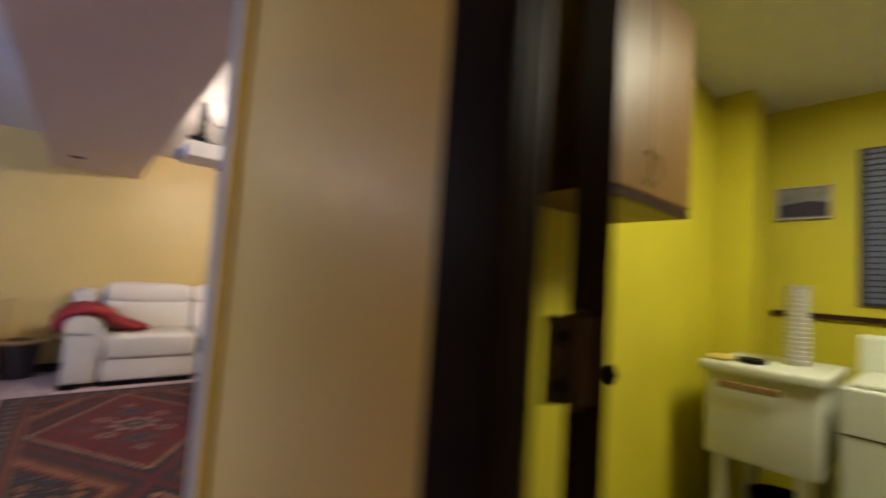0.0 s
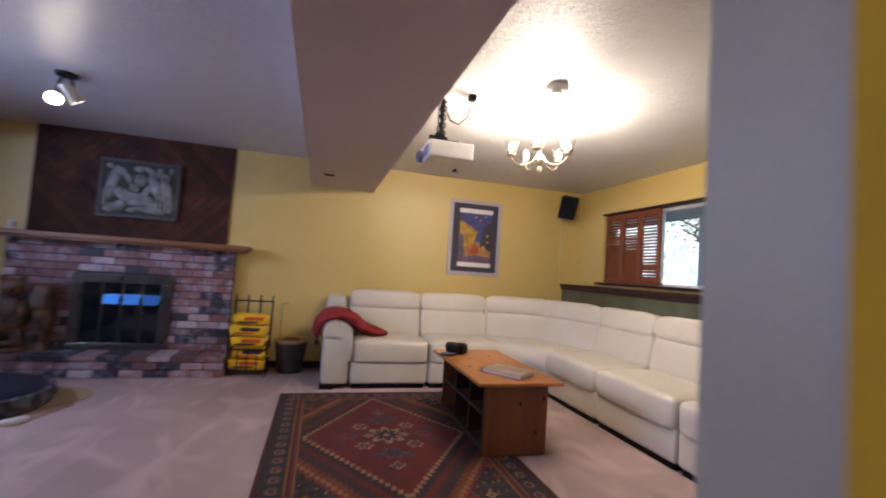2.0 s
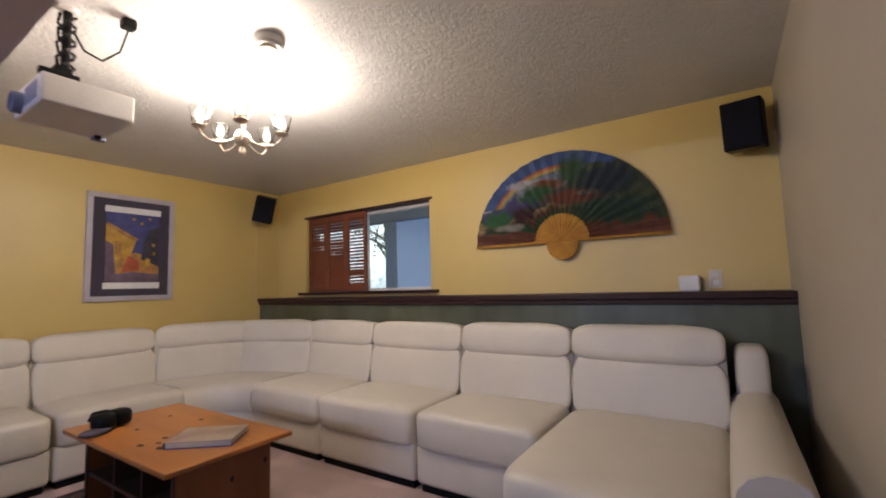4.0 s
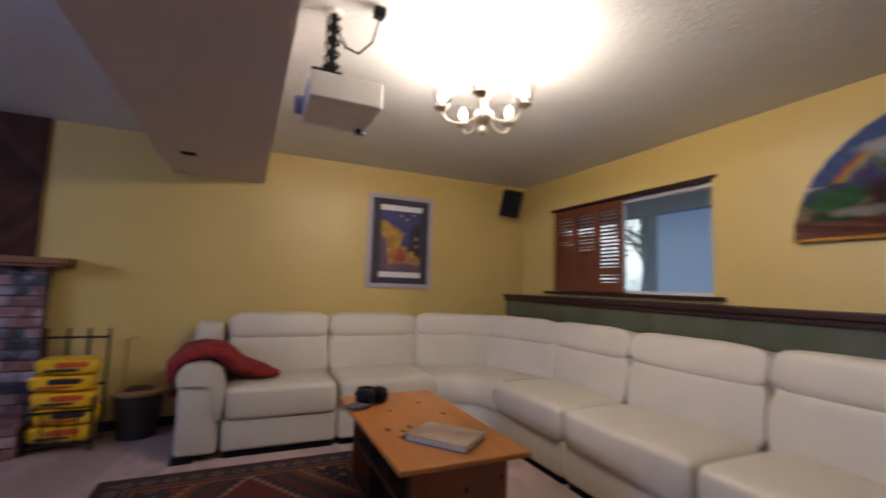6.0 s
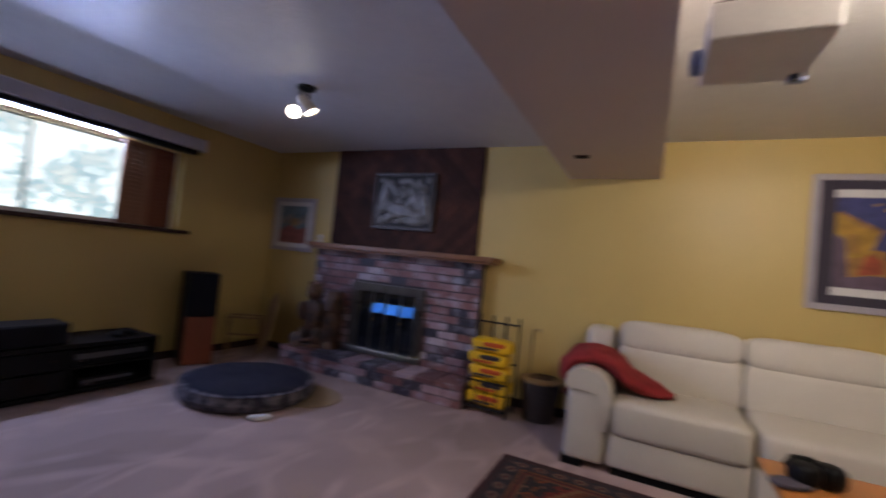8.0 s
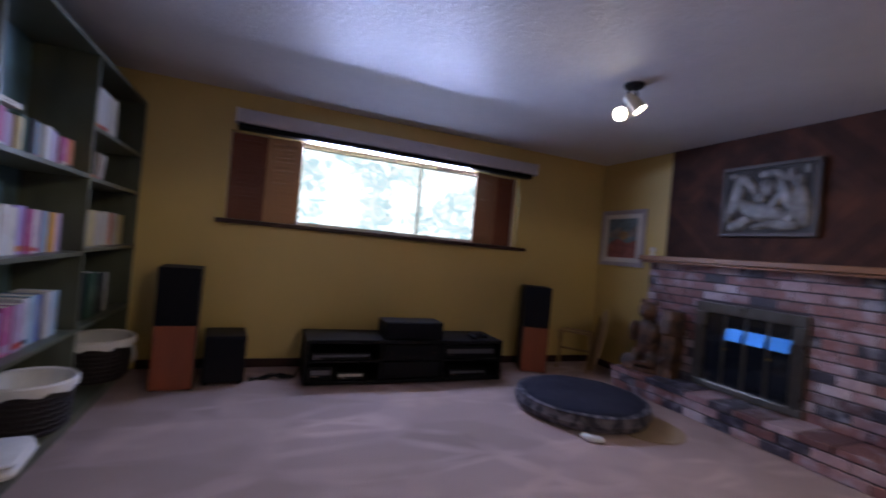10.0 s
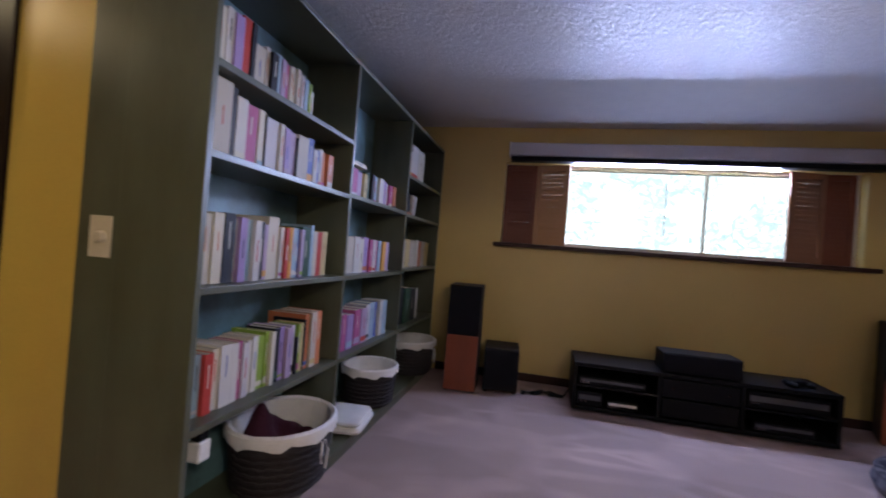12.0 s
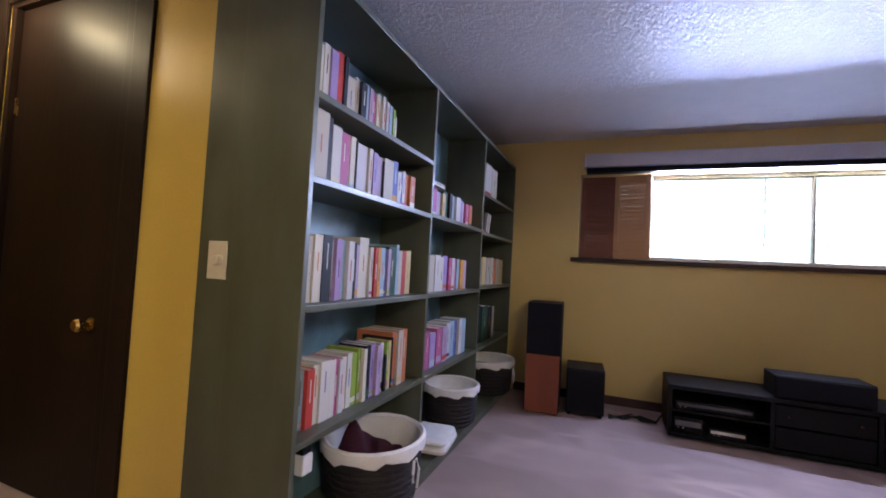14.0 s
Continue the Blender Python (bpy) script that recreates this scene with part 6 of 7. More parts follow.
part("ceiling_plate", lathe(bmesh.new(), [(0.032, 0.43), (0.034, 0.445)], (-0.05, -0.04, 0), 18), WHITEP, pj)
part("foot", lathe(bmesh.new(), [(0.012, -0.018), (0.014, 0.0)], (0.115, 0.12, 0), 10), BLACK, pj)
for k in range(3):
    part("cable", tube(bmesh.new(), [(-0.05 + 0.03 * math.cos(a * 1.1 + k * 2), -0.04 + 0.03 * math.sin(a * 1.1 + k * 2), 0.14 + 0.03 * a) for a in range(10)], 0.006, 6), BLACK, pj, smooth=True)
part("cable_loop", tube(bmesh.new(), [(-0.03, -0.04, 0.36), (0.0, -0.07, 0.28), (0.05, -0.10, 0.25), (0.10, -0.13, 0.30), (0.12, -0.15, 0.40)], 0.005, 6), BLACK, pj, smooth=True)
part("plug", boxm(0.095, 0.145, -0.175, -0.125, 0.405, 0.445, 0.006), BLACK, pj)

ch = thing("chandelier", "five-armed chandelier with lit frosted candle bulbs", "chandelier", at(CHAND[0], CHAND[1], -0.06))
part("canopy", lathe(bmesh.new(), [(0.0, 2.42), (0.065, 2.42), (0.06, 2.405), (0.02, 2.385), (0.0, 2.385)], seg=24), PEWTER, ch, smooth=True)
part("stem", lathe(bmesh.new(), [(0.008, 2.39), (0.008, 2.24), (0.02, 2.225), (0.028, 2.19), (0.014, 2.15), (0.012, 2.11), (0.032, 2.085), (0.045, 2.06), (0.03, 2.03), (0.012, 2.015), (0.02, 1.995), (0.014, 1.975), (0.0, 1.965)], seg=20), PEWTER, ch, smooth=True)
part("vase", lathe(bmesh.new(), [(0.015, 2.232), (0.026, 2.222), (0.034, 2.195), (0.026, 2.165), (0.016, 2.148)], seg=20), COPPER, ch, "reddish copper vase on the stem", smooth=True)
for k in range(5):
    a = radians(20 + 72 * k)
    c, s = math.cos(a), math.sin(a)
    pts = [(r * c, r * s, z) for r, z in ((0.03, 2.06), (0.07, 2.035), (0.115, 2.02), (0.16, 2.025), (0.19, 2.05), (0.20, 2.075))]
    part("arm", tube(bmesh.new(), pts, 0.004, 8), PEWTER, ch, smooth=True)
    cupp = part("cup", lathe(bmesh.new(), [(0.0, 2.07), (0.022, 2.072), (0.036, 2.085), (0.034, 2.088), (0.013, 2.086), (0.012, 2.115), (0.0, 2.115)], (0.20 * c, 0.20 * s, 0), 16), PEWTER, ch, smooth=True)
    bulb = part("bulb", lathe(bmesh.new(), [(0.0, 2.115), (0.011, 2.116), (0.018, 2.135), (0.016, 2.155), (0.006, 2.178), (0.0, 2.183)], (0.20 * c, 0.20 * s, 0), 14), GLOWB, ch, "glowing frosted candle bulb", smooth=True)
    part("glass_shade", lathe(bmesh.new(), [(0.020, 2.09), (0.036, 2.105), (0.040, 2.14), (0.050, 2.175), (0.047, 2.175), (0.037, 2.14), (0.033, 2.107), (0.018, 2.094)], (0.20 * c, 0.20 * s, 0), 18), GLASS, ch, "clear bell-shaped glass shade", smooth=True).visible_shadow = False
sd = thing("smoke_detector", "round white smoke detector on the ceiling", "smoke detector", at(3.375, 4.42, H))
part("housing", lathe(bmesh.new(), [(0.072, 0.0), (0.072, -0.026), (0.060, -0.040), (0.0, -0.044)], seg=28), WHITEP, sd, smooth=True)
part("vent_ring", lathe(bmesh.new(), [(0.044, -0.042), (0.040, -0.054), (0.0, -0.056)], seg=24), IVORY, sd, smooth=True)
sp = thing("ceiling_spotlight", "two-headed ceiling spotlight with one lamp facing the room", "spotlight", at(0.28, 5.62, H))
part("base_plate", lathe(bmesh.new(), [(0.065, 0.0), (0.062, -0.018), (0.0, -0.022)], seg=24), IRON, sp, smooth=True)
for dx, dy, dz, tgt in ((-0.03, -0.042, -0.19, (0.8, -3.1, -1.25)), (0.068, -0.042, -0.165, (1.0, 0.9, -1.6))):
    d = Vector(tgt).normalized()
    q = d.to_track_quat("Z", "Y").to_matrix().to_4x4()
    part("swivel", tube(bmesh.new(), [(dx * 0.3, dy * 0.3, -0.01), (dx * 0.8, dy * 0.8, -0.07), (dx, dy, dz + 0.03)], 0.008, 8), IRON, sp)
    hd = part("head", lathe(bmesh.new(), [(0.0, -0.09), (0.032, -0.085), (0.038, -0.05), (0.046, 0.03), (0.048, 0.045), (0.043, 0.045), (0.040, 0.03)], seg=22), IVORY, sp, smooth=True, at=Matrix.Translation((dx, dy, dz)) @ q)
    ln = part("lamp_face", lathe(bmesh.new(), [(0.0, 0.030), (0.041, 0.030), (0.041, 0.034), (0.0, 0.040)], seg=20), SPOTB, sp, "glowing spotlight lens", at=Matrix.Translation((dx, dy, dz)) @ q)

# ---- bookcase ----
SX, SY0, SY1 = (1.345, 0.335, -0.62, XW + 0.012), 2.212, 2.53
case = tagged(new("bookcase"), "wall-wide built-in dark green bookcase, partly filled", "bookcase", "", "")
T = 0.024
part("end_panel", boxm(SX[0] - T, SX[0], SY0, SY1, 0.0, 2.12, 0.002), GREEN, case)
part("end_panel", boxm(SX[3] - T / 2, SX[3] + T / 2, SY0, SY1, 0.0, 2.12, 0.002), GREEN, case)
for k in (1, 2):
    part("divider", boxm(SX[k] - T / 2, SX[k] + T / 2, SY0, SY1 - 0.002, 0.075, 2.096, 0.002), GREEN, case)
part("top_board", boxm(SX[3] + T / 2, SX[0] - T, SY0, SY1, 2.096, 2.12, 0.002), GREEN, case)
part("bottom_board", boxm(SX[3] + T / 2, SX[0] - T, SY0, SY1 + 0.055, 0.05, 0.075, 0.002), GREEN, case)
part("plinth", boxm(SX[3] + T / 2, SX[0] - T, SY0, SY1 + 0.045, 0.0, 0.05), GREEN, case)
# mottled paint of the back, its teal carrying the blue window light
back = mat("mottled_bluelit_back", (0.125, 0.235, 0.265), 0.42, col2=(0.05, 0.088, 0.095), scale=5, amount=0.35, bump=0.08, bscale=60)
part("back_panel", boxm(SX[3] + T / 2, SX[0] - T, SY0 - 0.001, SY0 + 0.010, 0.075, 2.096), back, case, "mottled painted back, blue daylight put in as teal")
SHELF = {0: (0.525, 0.972, 1.405, 1.692), 1: (0.525, 0.972, 1.415), 2: (0.525, 0.99, 1.405, 1.70)}
for bay, zs in SHELF.items():
    a, b = SX[bay + 1] + T / 2, SX[bay] - (T if bay == 0 else T / 2)
    for z in zs:
        part("shelf", boxm(a, b, SY0 + 0.012, SY1 - 0.001, z - T, z, 0.002), GREEN, case)

# ---- books ----
SPINES = [(0.62, 0.60, 0.58), (0.55, 0.50, 0.42), (0.45, 0.05, 0.04), (0.014, 0.014, 0.020), (0.08, 0.12, 0.36), (0.42, 0.10, 0.24), (0.24, 0.36, 0.06), (0.34, 0.24, 0.48), (0.60, 0.30, 0.06), (0.30, 0.42, 0.52), (0.52, 0.42, 0.20), (0.66, 0.62, 0.52), (0.035, 0.085, 0.055), (0.50, 0.16, 0.07), (0.40, 0.30, 0.44), (0.58, 0.56, 0.60)]
SPINEM = [mat("book_cloth", tuple(x * (0.82 if sum(c) > 1.4 else 1.0) for x in c), 0.5, col2=tuple(x * 0.8 for x in c), scale=9, bump=0.1, bscale=200) for c in SPINES]
for cloth in SPINEM:
    cloth.node_tree.nodes["Principled BSDF"].inputs["Specular IOR Level"].default_value = 0.2
INK = mat("dark_title_ink", (0.03, 0.03, 0.04), 0.5)
FOIL = mat("pale_title_ink", (0.62, 0.58, 0.50), 0.5)
KIND = ["white", "cream", "red", "black", "blue", "magenta", "lime green", "lilac", "orange", "pale blue", "mustard", "ivory", "dark green", "rust", "mauve", "pale grey"]


def book(x, z, w, h, d, k, rng, lean=0.0, lying=False, y=None):
    """An upright paperback: x is its edge nearest the hall, the spine faces the room."""
    nm = KIND[k]
    lab = f"{nm} paperback lying flat on other books" if lying else f"{'tall' if h > 0.215 else 'slim' if w < 0.02 else 'upright'} {nm} paperback standing on a bookcase shelf"
    yf = (SY1 - 0.055 if y is None else y)
    m = pose(x, yf, z, 0, 0, 0) @ (pose(0, 0, 0, 0, 90, 0) if lying else pose(0, 0, 0, 0, lean, 0))
    t = thing("book", lab, "book", m, "books in the green bookcase")
    bm = bmesh.new()
    c = 0.0015
    block(bm, -w, 0, -c, 0, 0, h)
    block(bm, -w, -w + c, -d, -c, 0, h)
    block(bm, -c, 0, -d, -c, 0, h)
    part("cover", bm, SPINEM[k], t)
    part("page_block", boxm(-w + c, -c, -d + 0.004, -c, 0.003, h - 0.003), PAGES, t)
    dark = sum(SPINES[k]) < 0.9
    if w > 0.012 and rng.random() < 0.6:
        a, tw = rng.uniform(0.3, 0.5) * h, min(0.15 * w, 0.0024)
        part("title_bar", boxm(-w / 2 - tw, -w / 2 + tw, 0.0002, 0.0008, a, a + h * rng.uniform(0.25, 0.42)), FOIL if dark else rng.choice((INK, SPINEM[2], SPINEM[4], SPINEM[13])), t)
    if rng.random() < 0.35:
        part("spine_band", boxm(-w + 0.0005, -0.0005, 0.0001, 0.0007, h * 0.06, h * rng.uniform(0.10, 0.22)), SPINEM[rng.randrange(len(SPINEM))], t)
    return t


CODE = "WCRKBMLVOPYIGTAE"


def shelf_row(z, x0, x1, row, seed, depth=0.15):
    """One shelf from x0 down to x1: each word is a colour letter, a relative width and the height in centimetres."""
    rng = random.Random(seed)
    words = [(CODE.index(w[0]), *[float(v) for v in w[1:].split("/")]) for w in row.split()]
    unit = (x0 - x1) / sum(w[1] for w in words)
    x = x0
    for k, rel, tall in words:
        w = rel * unit
        book(x, z + 0.001, w - rng.uniform(0.0008, 0.0035), tall / 100 + rng.uniform(-0.003, 0.003), depth + rng.uniform(-0.02, 0.02), k, rng, y=SY1 - 0.05 - rng.uniform(0, 0.022))
        x -= w


B0 = SX[0] - T - 0.012
shelf_row(1.692, B0, 1.09, "W3/22 I4/20.5 W3/21 V4/21 R4/22.5 K2/22", 21)
shelf_row(1.692, 1.07, 0.66, "C8/17 W3/18.5 K5/17 P4/18 A4/17.5 M4/17.5 I3/17.5 C3/18 W3/18 E3/16.5 K3/16 P4/16.5 L3/16 W4/13.5", 22)
shelf_row(1.405, B0, 0.45, "L4/24 C9/25.5 K3/24.5 W6/22.5 M8/22 I4/22 K1/21 E9/21 W3/20.5 V4/19.5 A6/19.5 K1/18 C9/19.5 B5/20.5 W4/16.5 B3/17 I3/18 T5/17.5 T6/17", 42)
shelf_row(0.972, B0, 0.43, "W3/24 C6/23.5 I5/24.5 K6/24.5 E3/23 V4/23.5 P5/23.5 W4/23 K4/23 A3/22.5 I8/25.5 W3/22 R3/22 O3/22 P4/22.5 B3/22 A3/22 G8/23 P3/24.5 C4/22 R5/22 Y6/22", 43)
shelf_row(0.525, B0, 0.60, "T4/21 K3/14 P4/21 R5/21 I4/21.5 W7/22 W4/22 M3/22 E4/21 I4/21.5 W4/22 L5/22 L3/23 I3/22.5 K5/23.5 V5/23 A5/22.5 E4/22.5 K2/17 L3/22.5 Y3/23", 44)
shelf_row(0.525, 0.595, 0.44, "K1/24 T4/26 C5/26.5 T5/27", 45, 0.19)
C0 = SX[1] - 0.03
shelf_row(1.415, C0, -0.50, "V4/16 K2/17 M5/16.5 A4/15 Y3/15 G5/17 K3/17 P5/17 W5/17 V4/16.5 W3/16 M4/15.5 T4/15.5", 25)
rng = random.Random(7)
book(SX[1] - 0.30, 1.415 + 0.182, 0.022, 0.20, 0.15, 11, rng, lying=True)
shelf_row(0.972, C0, -0.47, "K5/20.5 C6/21 W5/22 I3/21 V5/22 M3/21 W3/21 M4/20.5 P3/20.5 O4/20.5 A5/20.5", 26)
shelf_row(0.525, C0, -0.49, "K4/19 V4/20 M4/21 V6/20 K2/19 M6/21.5 A6/22 E5/23 P6/23.5 B4/23.5 W4/24 P6/24", 27)
shelf_row(1.70, SX[2] - 0.03, -1.16, "W4/20 C3/21 W7/27 I7/26.5", 28)
shelf_row(1.405, SX[2] - 0.05, -0.86, "K8/17 K3/17", 29)
for k, (c, x) in enumerate(((1, -0.89), (0, -0.95))):
    book(x, 1.407, 0.035, 0.18, 0.15, c, rng, lean=-13 - 3 * k)
shelf_row(0.99, SX[2] - 0.03, -1.50, "Y5/23 C4/22 Y6/22.5 A3/21 C6/22 I4/23 T4/22 C7/22.5 Y6/22", 30)
shelf_row(0.525, SX[2] - 0.04, -1.30, "K9/30 G6/29 K6/28 W3/27", 31, 0.2)


# ---- baskets and things on the bottom board ----
def basket(name, x, y, rx, ry, h, label, fill=None, ties=True):
    t = thing(name, label, "basket", at(x, y, 0.076), "lined wicker baskets under the shelves")
    bm = lathe(bmesh.new(), [(0.0, 0.0), (0.80, 0.0), (0.86, 0.10), (0.93, 0.6), (1.0, 1.0), (0.95, 1.0), (0.88, 0.6), (0.78, 0.06), (0.0, 0.06)], seg=36)
    for v in bm.verts:
        v.co.x *= rx
        v.co.y *= ry
        v.co.z *= h
    part("body", bm, WICKER, t, smooth=True)
    for k in range(7):
        f = 0.1 + 0.11 * k
        part("weave_ring", tube(bmesh.new(), [((rx * (0.862 + 0.125 * f) + 0.002) * math.cos(a), (ry * (0.862 + 0.125 * f) + 0.002) * math.sin(a), h * f + 0.004 * math.sin(a * 18 + k * 3.1)) for a in [2 * math.pi * i / 48 for i in range(49)]], 0.006, 5), WICKER, t)
    bm = lathe(bmesh.new(), [(1.045, 0.86), (1.06, 0.93), (1.055, 1.03), (1.0, 1.065), (0.93, 1.03), (0.88, 0.70), (0.80, 0.25)], seg=40)
    bm.faces.ensure_lookup_table()
    lid = [f for f in bm.faces if len(f.verts) > 4 and f.verts[0].co.z > 0.5]
    bmesh.ops.delete(bm, geom=lid, context="FACES_ONLY")
    for v in bm.verts:
        a = math.atan2(v.co.y, v.co.x)
        z = v.co.z
        if z < 0.88 and math.hypot(v.co.x, v.co.y) > 1.0:
            z += 0.035 * math.sin(a * 9) + 0.02 * math.sin(a * 17 + 1)
        v.co = Vector((v.co.x * rx * (1 + 0.012 * math.sin(a * 13)), v.co.y * ry, z * h))
    part("liner", bm, LINEN, t, "white cloth liner folded over the rim", smooth=True)
    if ties:
        for s in (-1, 1):
            part("tie", tube(bmesh.new(), [(rx * 0.20 + 0.01 * s, ry * 1.07, h * 0.84), (rx * 0.20 + 0.03 * s, ry * 1.10, h * 0.66), (rx * 0.20 + 0.02 * s, ry * 1.09, h * (0.45 + 0.07 * s))], 0.006, 6), LINEN, t)
    if fill:
        bm = bmesh.new()
        rings = []
        for j in range(15):
            f = (j + 0.15) / 14.15
            ring = []
            for i in range(44):
                a = 2 * math.pi * i / 44
                u, v = f * math.cos(a), f * math.sin(a)
                fold = noise.noise(Vector((u * 2.6, v * 2.6, 3.0)))
                z = 0.60 + 0.52 * math.exp(-((u - 0.12) ** 2 / 0.16 + (v + 0.52) ** 2 / 0.10)) + 0.20 * math.exp(-((u + 0.45) ** 2 / 0.10 + (v + 0.15) ** 2 / 0.30)) + 0.16 * fold - 0.12 * f ** 6
                ring.append(bm.verts.new((u * rx * 0.86, v * ry * 0.86, h * z)))
            rings.append(ring)
        bm.faces.new(rings[0])
        for p, q in zip(rings, rings[1:]):
            for i in range(44):
                n = (i + 1) % 44
                bm.faces.new((p[i], q[i], q[n], p[n]))
        bmesh.ops.solidify(bm, geom=bm.faces[:], thickness=0.008)
        part("folded_blanket", bm, fill, t, "maroon knitted blanket", smooth=True)
    return t


basket("wicker_basket", 0.72, 2.475, 0.245, 0.215, 0.27, "dark wicker basket with white liner holding a maroon blanket", MAROON)
basket("wicker_basket", -0.33, 2.45, 0.19, 0.185, 0.25, "small dark wicker basket with a smooth white liner", None, False)
basket("wicker_basket", -1.20, 2.48, 0.23, 0.20, 0.27, "dark wicker basket with white liner and hanging ties")
cl = thing("folded_cushion", "thin white folded pad on the bottom board", "pad", at(0.08, 2.475, 0.077, 6))
part("pad", puff(bmesh.new(), (0, 0, 0.026), (0.165, 0.145, 0.026), 0.5, 0.3, 24, 8, 0.006), LINEN, cl, smooth=True)
part("pad", puff(bmesh.new(), (0.01, 0.0, 0.063), (0.155, 0.138, 0.016), 0.5, 0.3, 24, 8, 0.006), LINEN, cl, smooth=True)
ad = thing("power_adapter", "white power adapter plugged in under the lowest bookshelf", "adapter", at(1.19, 2.455, 0.4))
part("plate", boxm(-0.035, 0.035, -0.02, 0.02, 0.088, 0.100, 0.003), BLACK, ad, "black socket under the shelf")
part("plug", boxm(-0.022, 0.022, -0.018, 0.018, 0.035, 0.088, 0.004), BLACK, ad, "black plug")
part("adapter_body", boxm(-0.028, 0.028, -0.024, 0.024, -0.035, 0.035, 0.006), WHITEP, ad)

# ---- hall: switch and dark door ----
sw = thing("dimmer_switch", "ivory dimmer plate with a round knob", "light switch", at(1.34, 2.148, 1.105))
part("plate", boxm(0, 0.006, -0.045, 0.045, -0.068, 0.068, 0.003), IVORY, sw)
part("dimmer_knob", lathe(bmesh.new(), [(0.019, 0.0), (0.018, 0.016), (0.014, 0.020), (0.0, 0.020)], seg=20), IVORY, sw, at=pose(0.006, 0.012, 0.0, 0, 90, 0))
d1 = tagged(new("door_1"), "closed espresso brown flush door in the hall", "door", "", "structure")
part("leaf", boxm(1.275, 1.312, 0.665, 1.528, 0.008, 2.29, 0.002), DOORWOOD, d1)
for y0, y1 in ((0.505, 0.62), (1.60, 1.715)):
    part("casing", boxm(1.34, 1.356, y0, y1, 0, 2.355, 0.004), DOORWOOD, d1)
part("casing", boxm(1.34, 1.356, 0.62, 1.60, 2.315, 2.355, 0.004), DOORWOOD, d1)
part("jamb", boxm(1.22, 1.34, 1.530, 1.60, 0, 2.295, 0.002), DOORWOOD, d1)
part("jamb", boxm(1.22, 1.34, 0.62, 0.662, 0, 2.295, 0.002), DOORWOOD, d1)
part("jamb", boxm(1.22, 1.34, 0.62, 1.60, 2.295, 2.335, 0.002), DOORWOOD, d1)
kn = part("door_knob", lathe(bmesh.new(), [(0.028, 0.0), (0.028, 0.006), (0.011, 0.010), (0.011, 0.035), (0.024, 0.042), (0.027, 0.056), (0.020, 0.066), (0.0, 0.068)], seg=22), BRASS, d1, "worn brass door knob", smooth=True, at=pose(1.312, 1.412, 0.80, 0, 90, 0))
part("strike_plate", boxm(1.311, 1.3145, 1.496, 1.527, 0.765, 0.840), BRASS, d1)
for z in (0.25, 1.80):
    part("hinge", boxm(1.311, 1.315, 0.652, 0.690, z - 0.045, z + 0.045, 0.001), BRASS, d1)

# ---- laundry doorway and room ----
d2 = tagged(new("door_2"), "open espresso brown laundry door on brown hinges", "door", "", "structure")
part("casing", boxm(2.394, 2.41, 1.545, 1.615, 0, 2.12, 0.005), DOORWOOD, d2)
part("casing", boxm(2.394, 2.41, 0.665, 0.735, 0, 2.12, 0.005), DOORWOOD, d2)
part("casing", boxm(2.394, 2.41, 0.735, 1.545, 2.05, 2.12, 0.005), DOORWOOD, d2)
part("jamb", boxm(2.41, 2.434, 1.545, 1.622, 0, 2.06, 0.002), DOORWOOD, d2)
part("jamb", boxm(2.41, 2.53, 0.72, 0.745, 0, 2.06, 0.002), DOORWOOD, d2)
part("door_stop", boxm(2.434, 2.446, 1.575, 1.622, 0, 2.05, 0.002), DOORWOOD, d2)
leaf = pose(2.545, 1.574, 0, 0, 0, 31.7)
part("leaf", boxm(0.018, 0.78, -0.018, 0.018, 0.008, 2.04, 0.002), DOORWOOD, d2, at=leaf)
HINGE = mat("brown_hinge", (0.055, 0.032, 0.022), 0.45, 0.4, rvar=0.05)
for z in (0.26, 1.12, 1.86):
    hg = part("hinge", prism(bmesh.new(), [(2.526, 1.606), (2.531, 1.611), (2.568, 1.581), (2.563, 1.575)], "z", z - 0.04, z + 0.04), HINGE, d2, "dark brown butt hinge")
    part("pin", tube(bmesh.new(), [(2.545, 1.588, z - 0.045), (2.545, 1.588, z + 0.045)], 0.006, 8), HINGE, hg)
    for dz in (-0.022, 0.022):
        part("screw", lathe(bmesh.new(), [(0.007, 0.0), (0.006, 0.003), (0.0, 0.003)], seg=10), BLACK, hg, at=pose(2.537, 1.594, z + dz, 90, 0, -39))
for s in (-1, 1):
    part("door_knob", lathe(bmesh.new(), [(0.026, 0.0), (0.026, 0.006), (0.010, 0.010), (0.010, 0.032), (0.022, 0.038), (0.025, 0.052), (0.0, 0.062)], seg=20), BLACK, d2, "dark door knob", smooth=True, at=leaf @ pose(0.715, s * 0.018, 0.985, -s * 90, 0, 0))
structure("wall_laundry_north", boxm(2.532, XE - 0.002, 2.258, 2.268, 0, H), LAUNDRY, "lime yellow laundry wall", "wall")
structure("wall_laundry_east", boxm(XE - 0.012, XE - 0.002, -0.88, 2.258, 0, H), LAUNDRY, "lime yellow laundry wall", "wall")
structure("wall_laundry_west", boxm(2.532, 2.542, 1.64, 2.258, 0, H), LAUNDRY, "lime yellow laundry wall", "wall")
structure("floor_laundry", boxm(2.53, XE - 0.002, -0.88, 2.258, 0.0, 0.006), mat("laundry_vinyl", (0.30, 0.29, 0.25), 0.4, scale=8), "pale vinyl laundry floor", "floor")
structure("laundry_pipe_chase", boxm(4.98, 5.22, 2.08, 2.258, 0, H), LAUNDRY, "boxed yellow pipe chase", "chase")
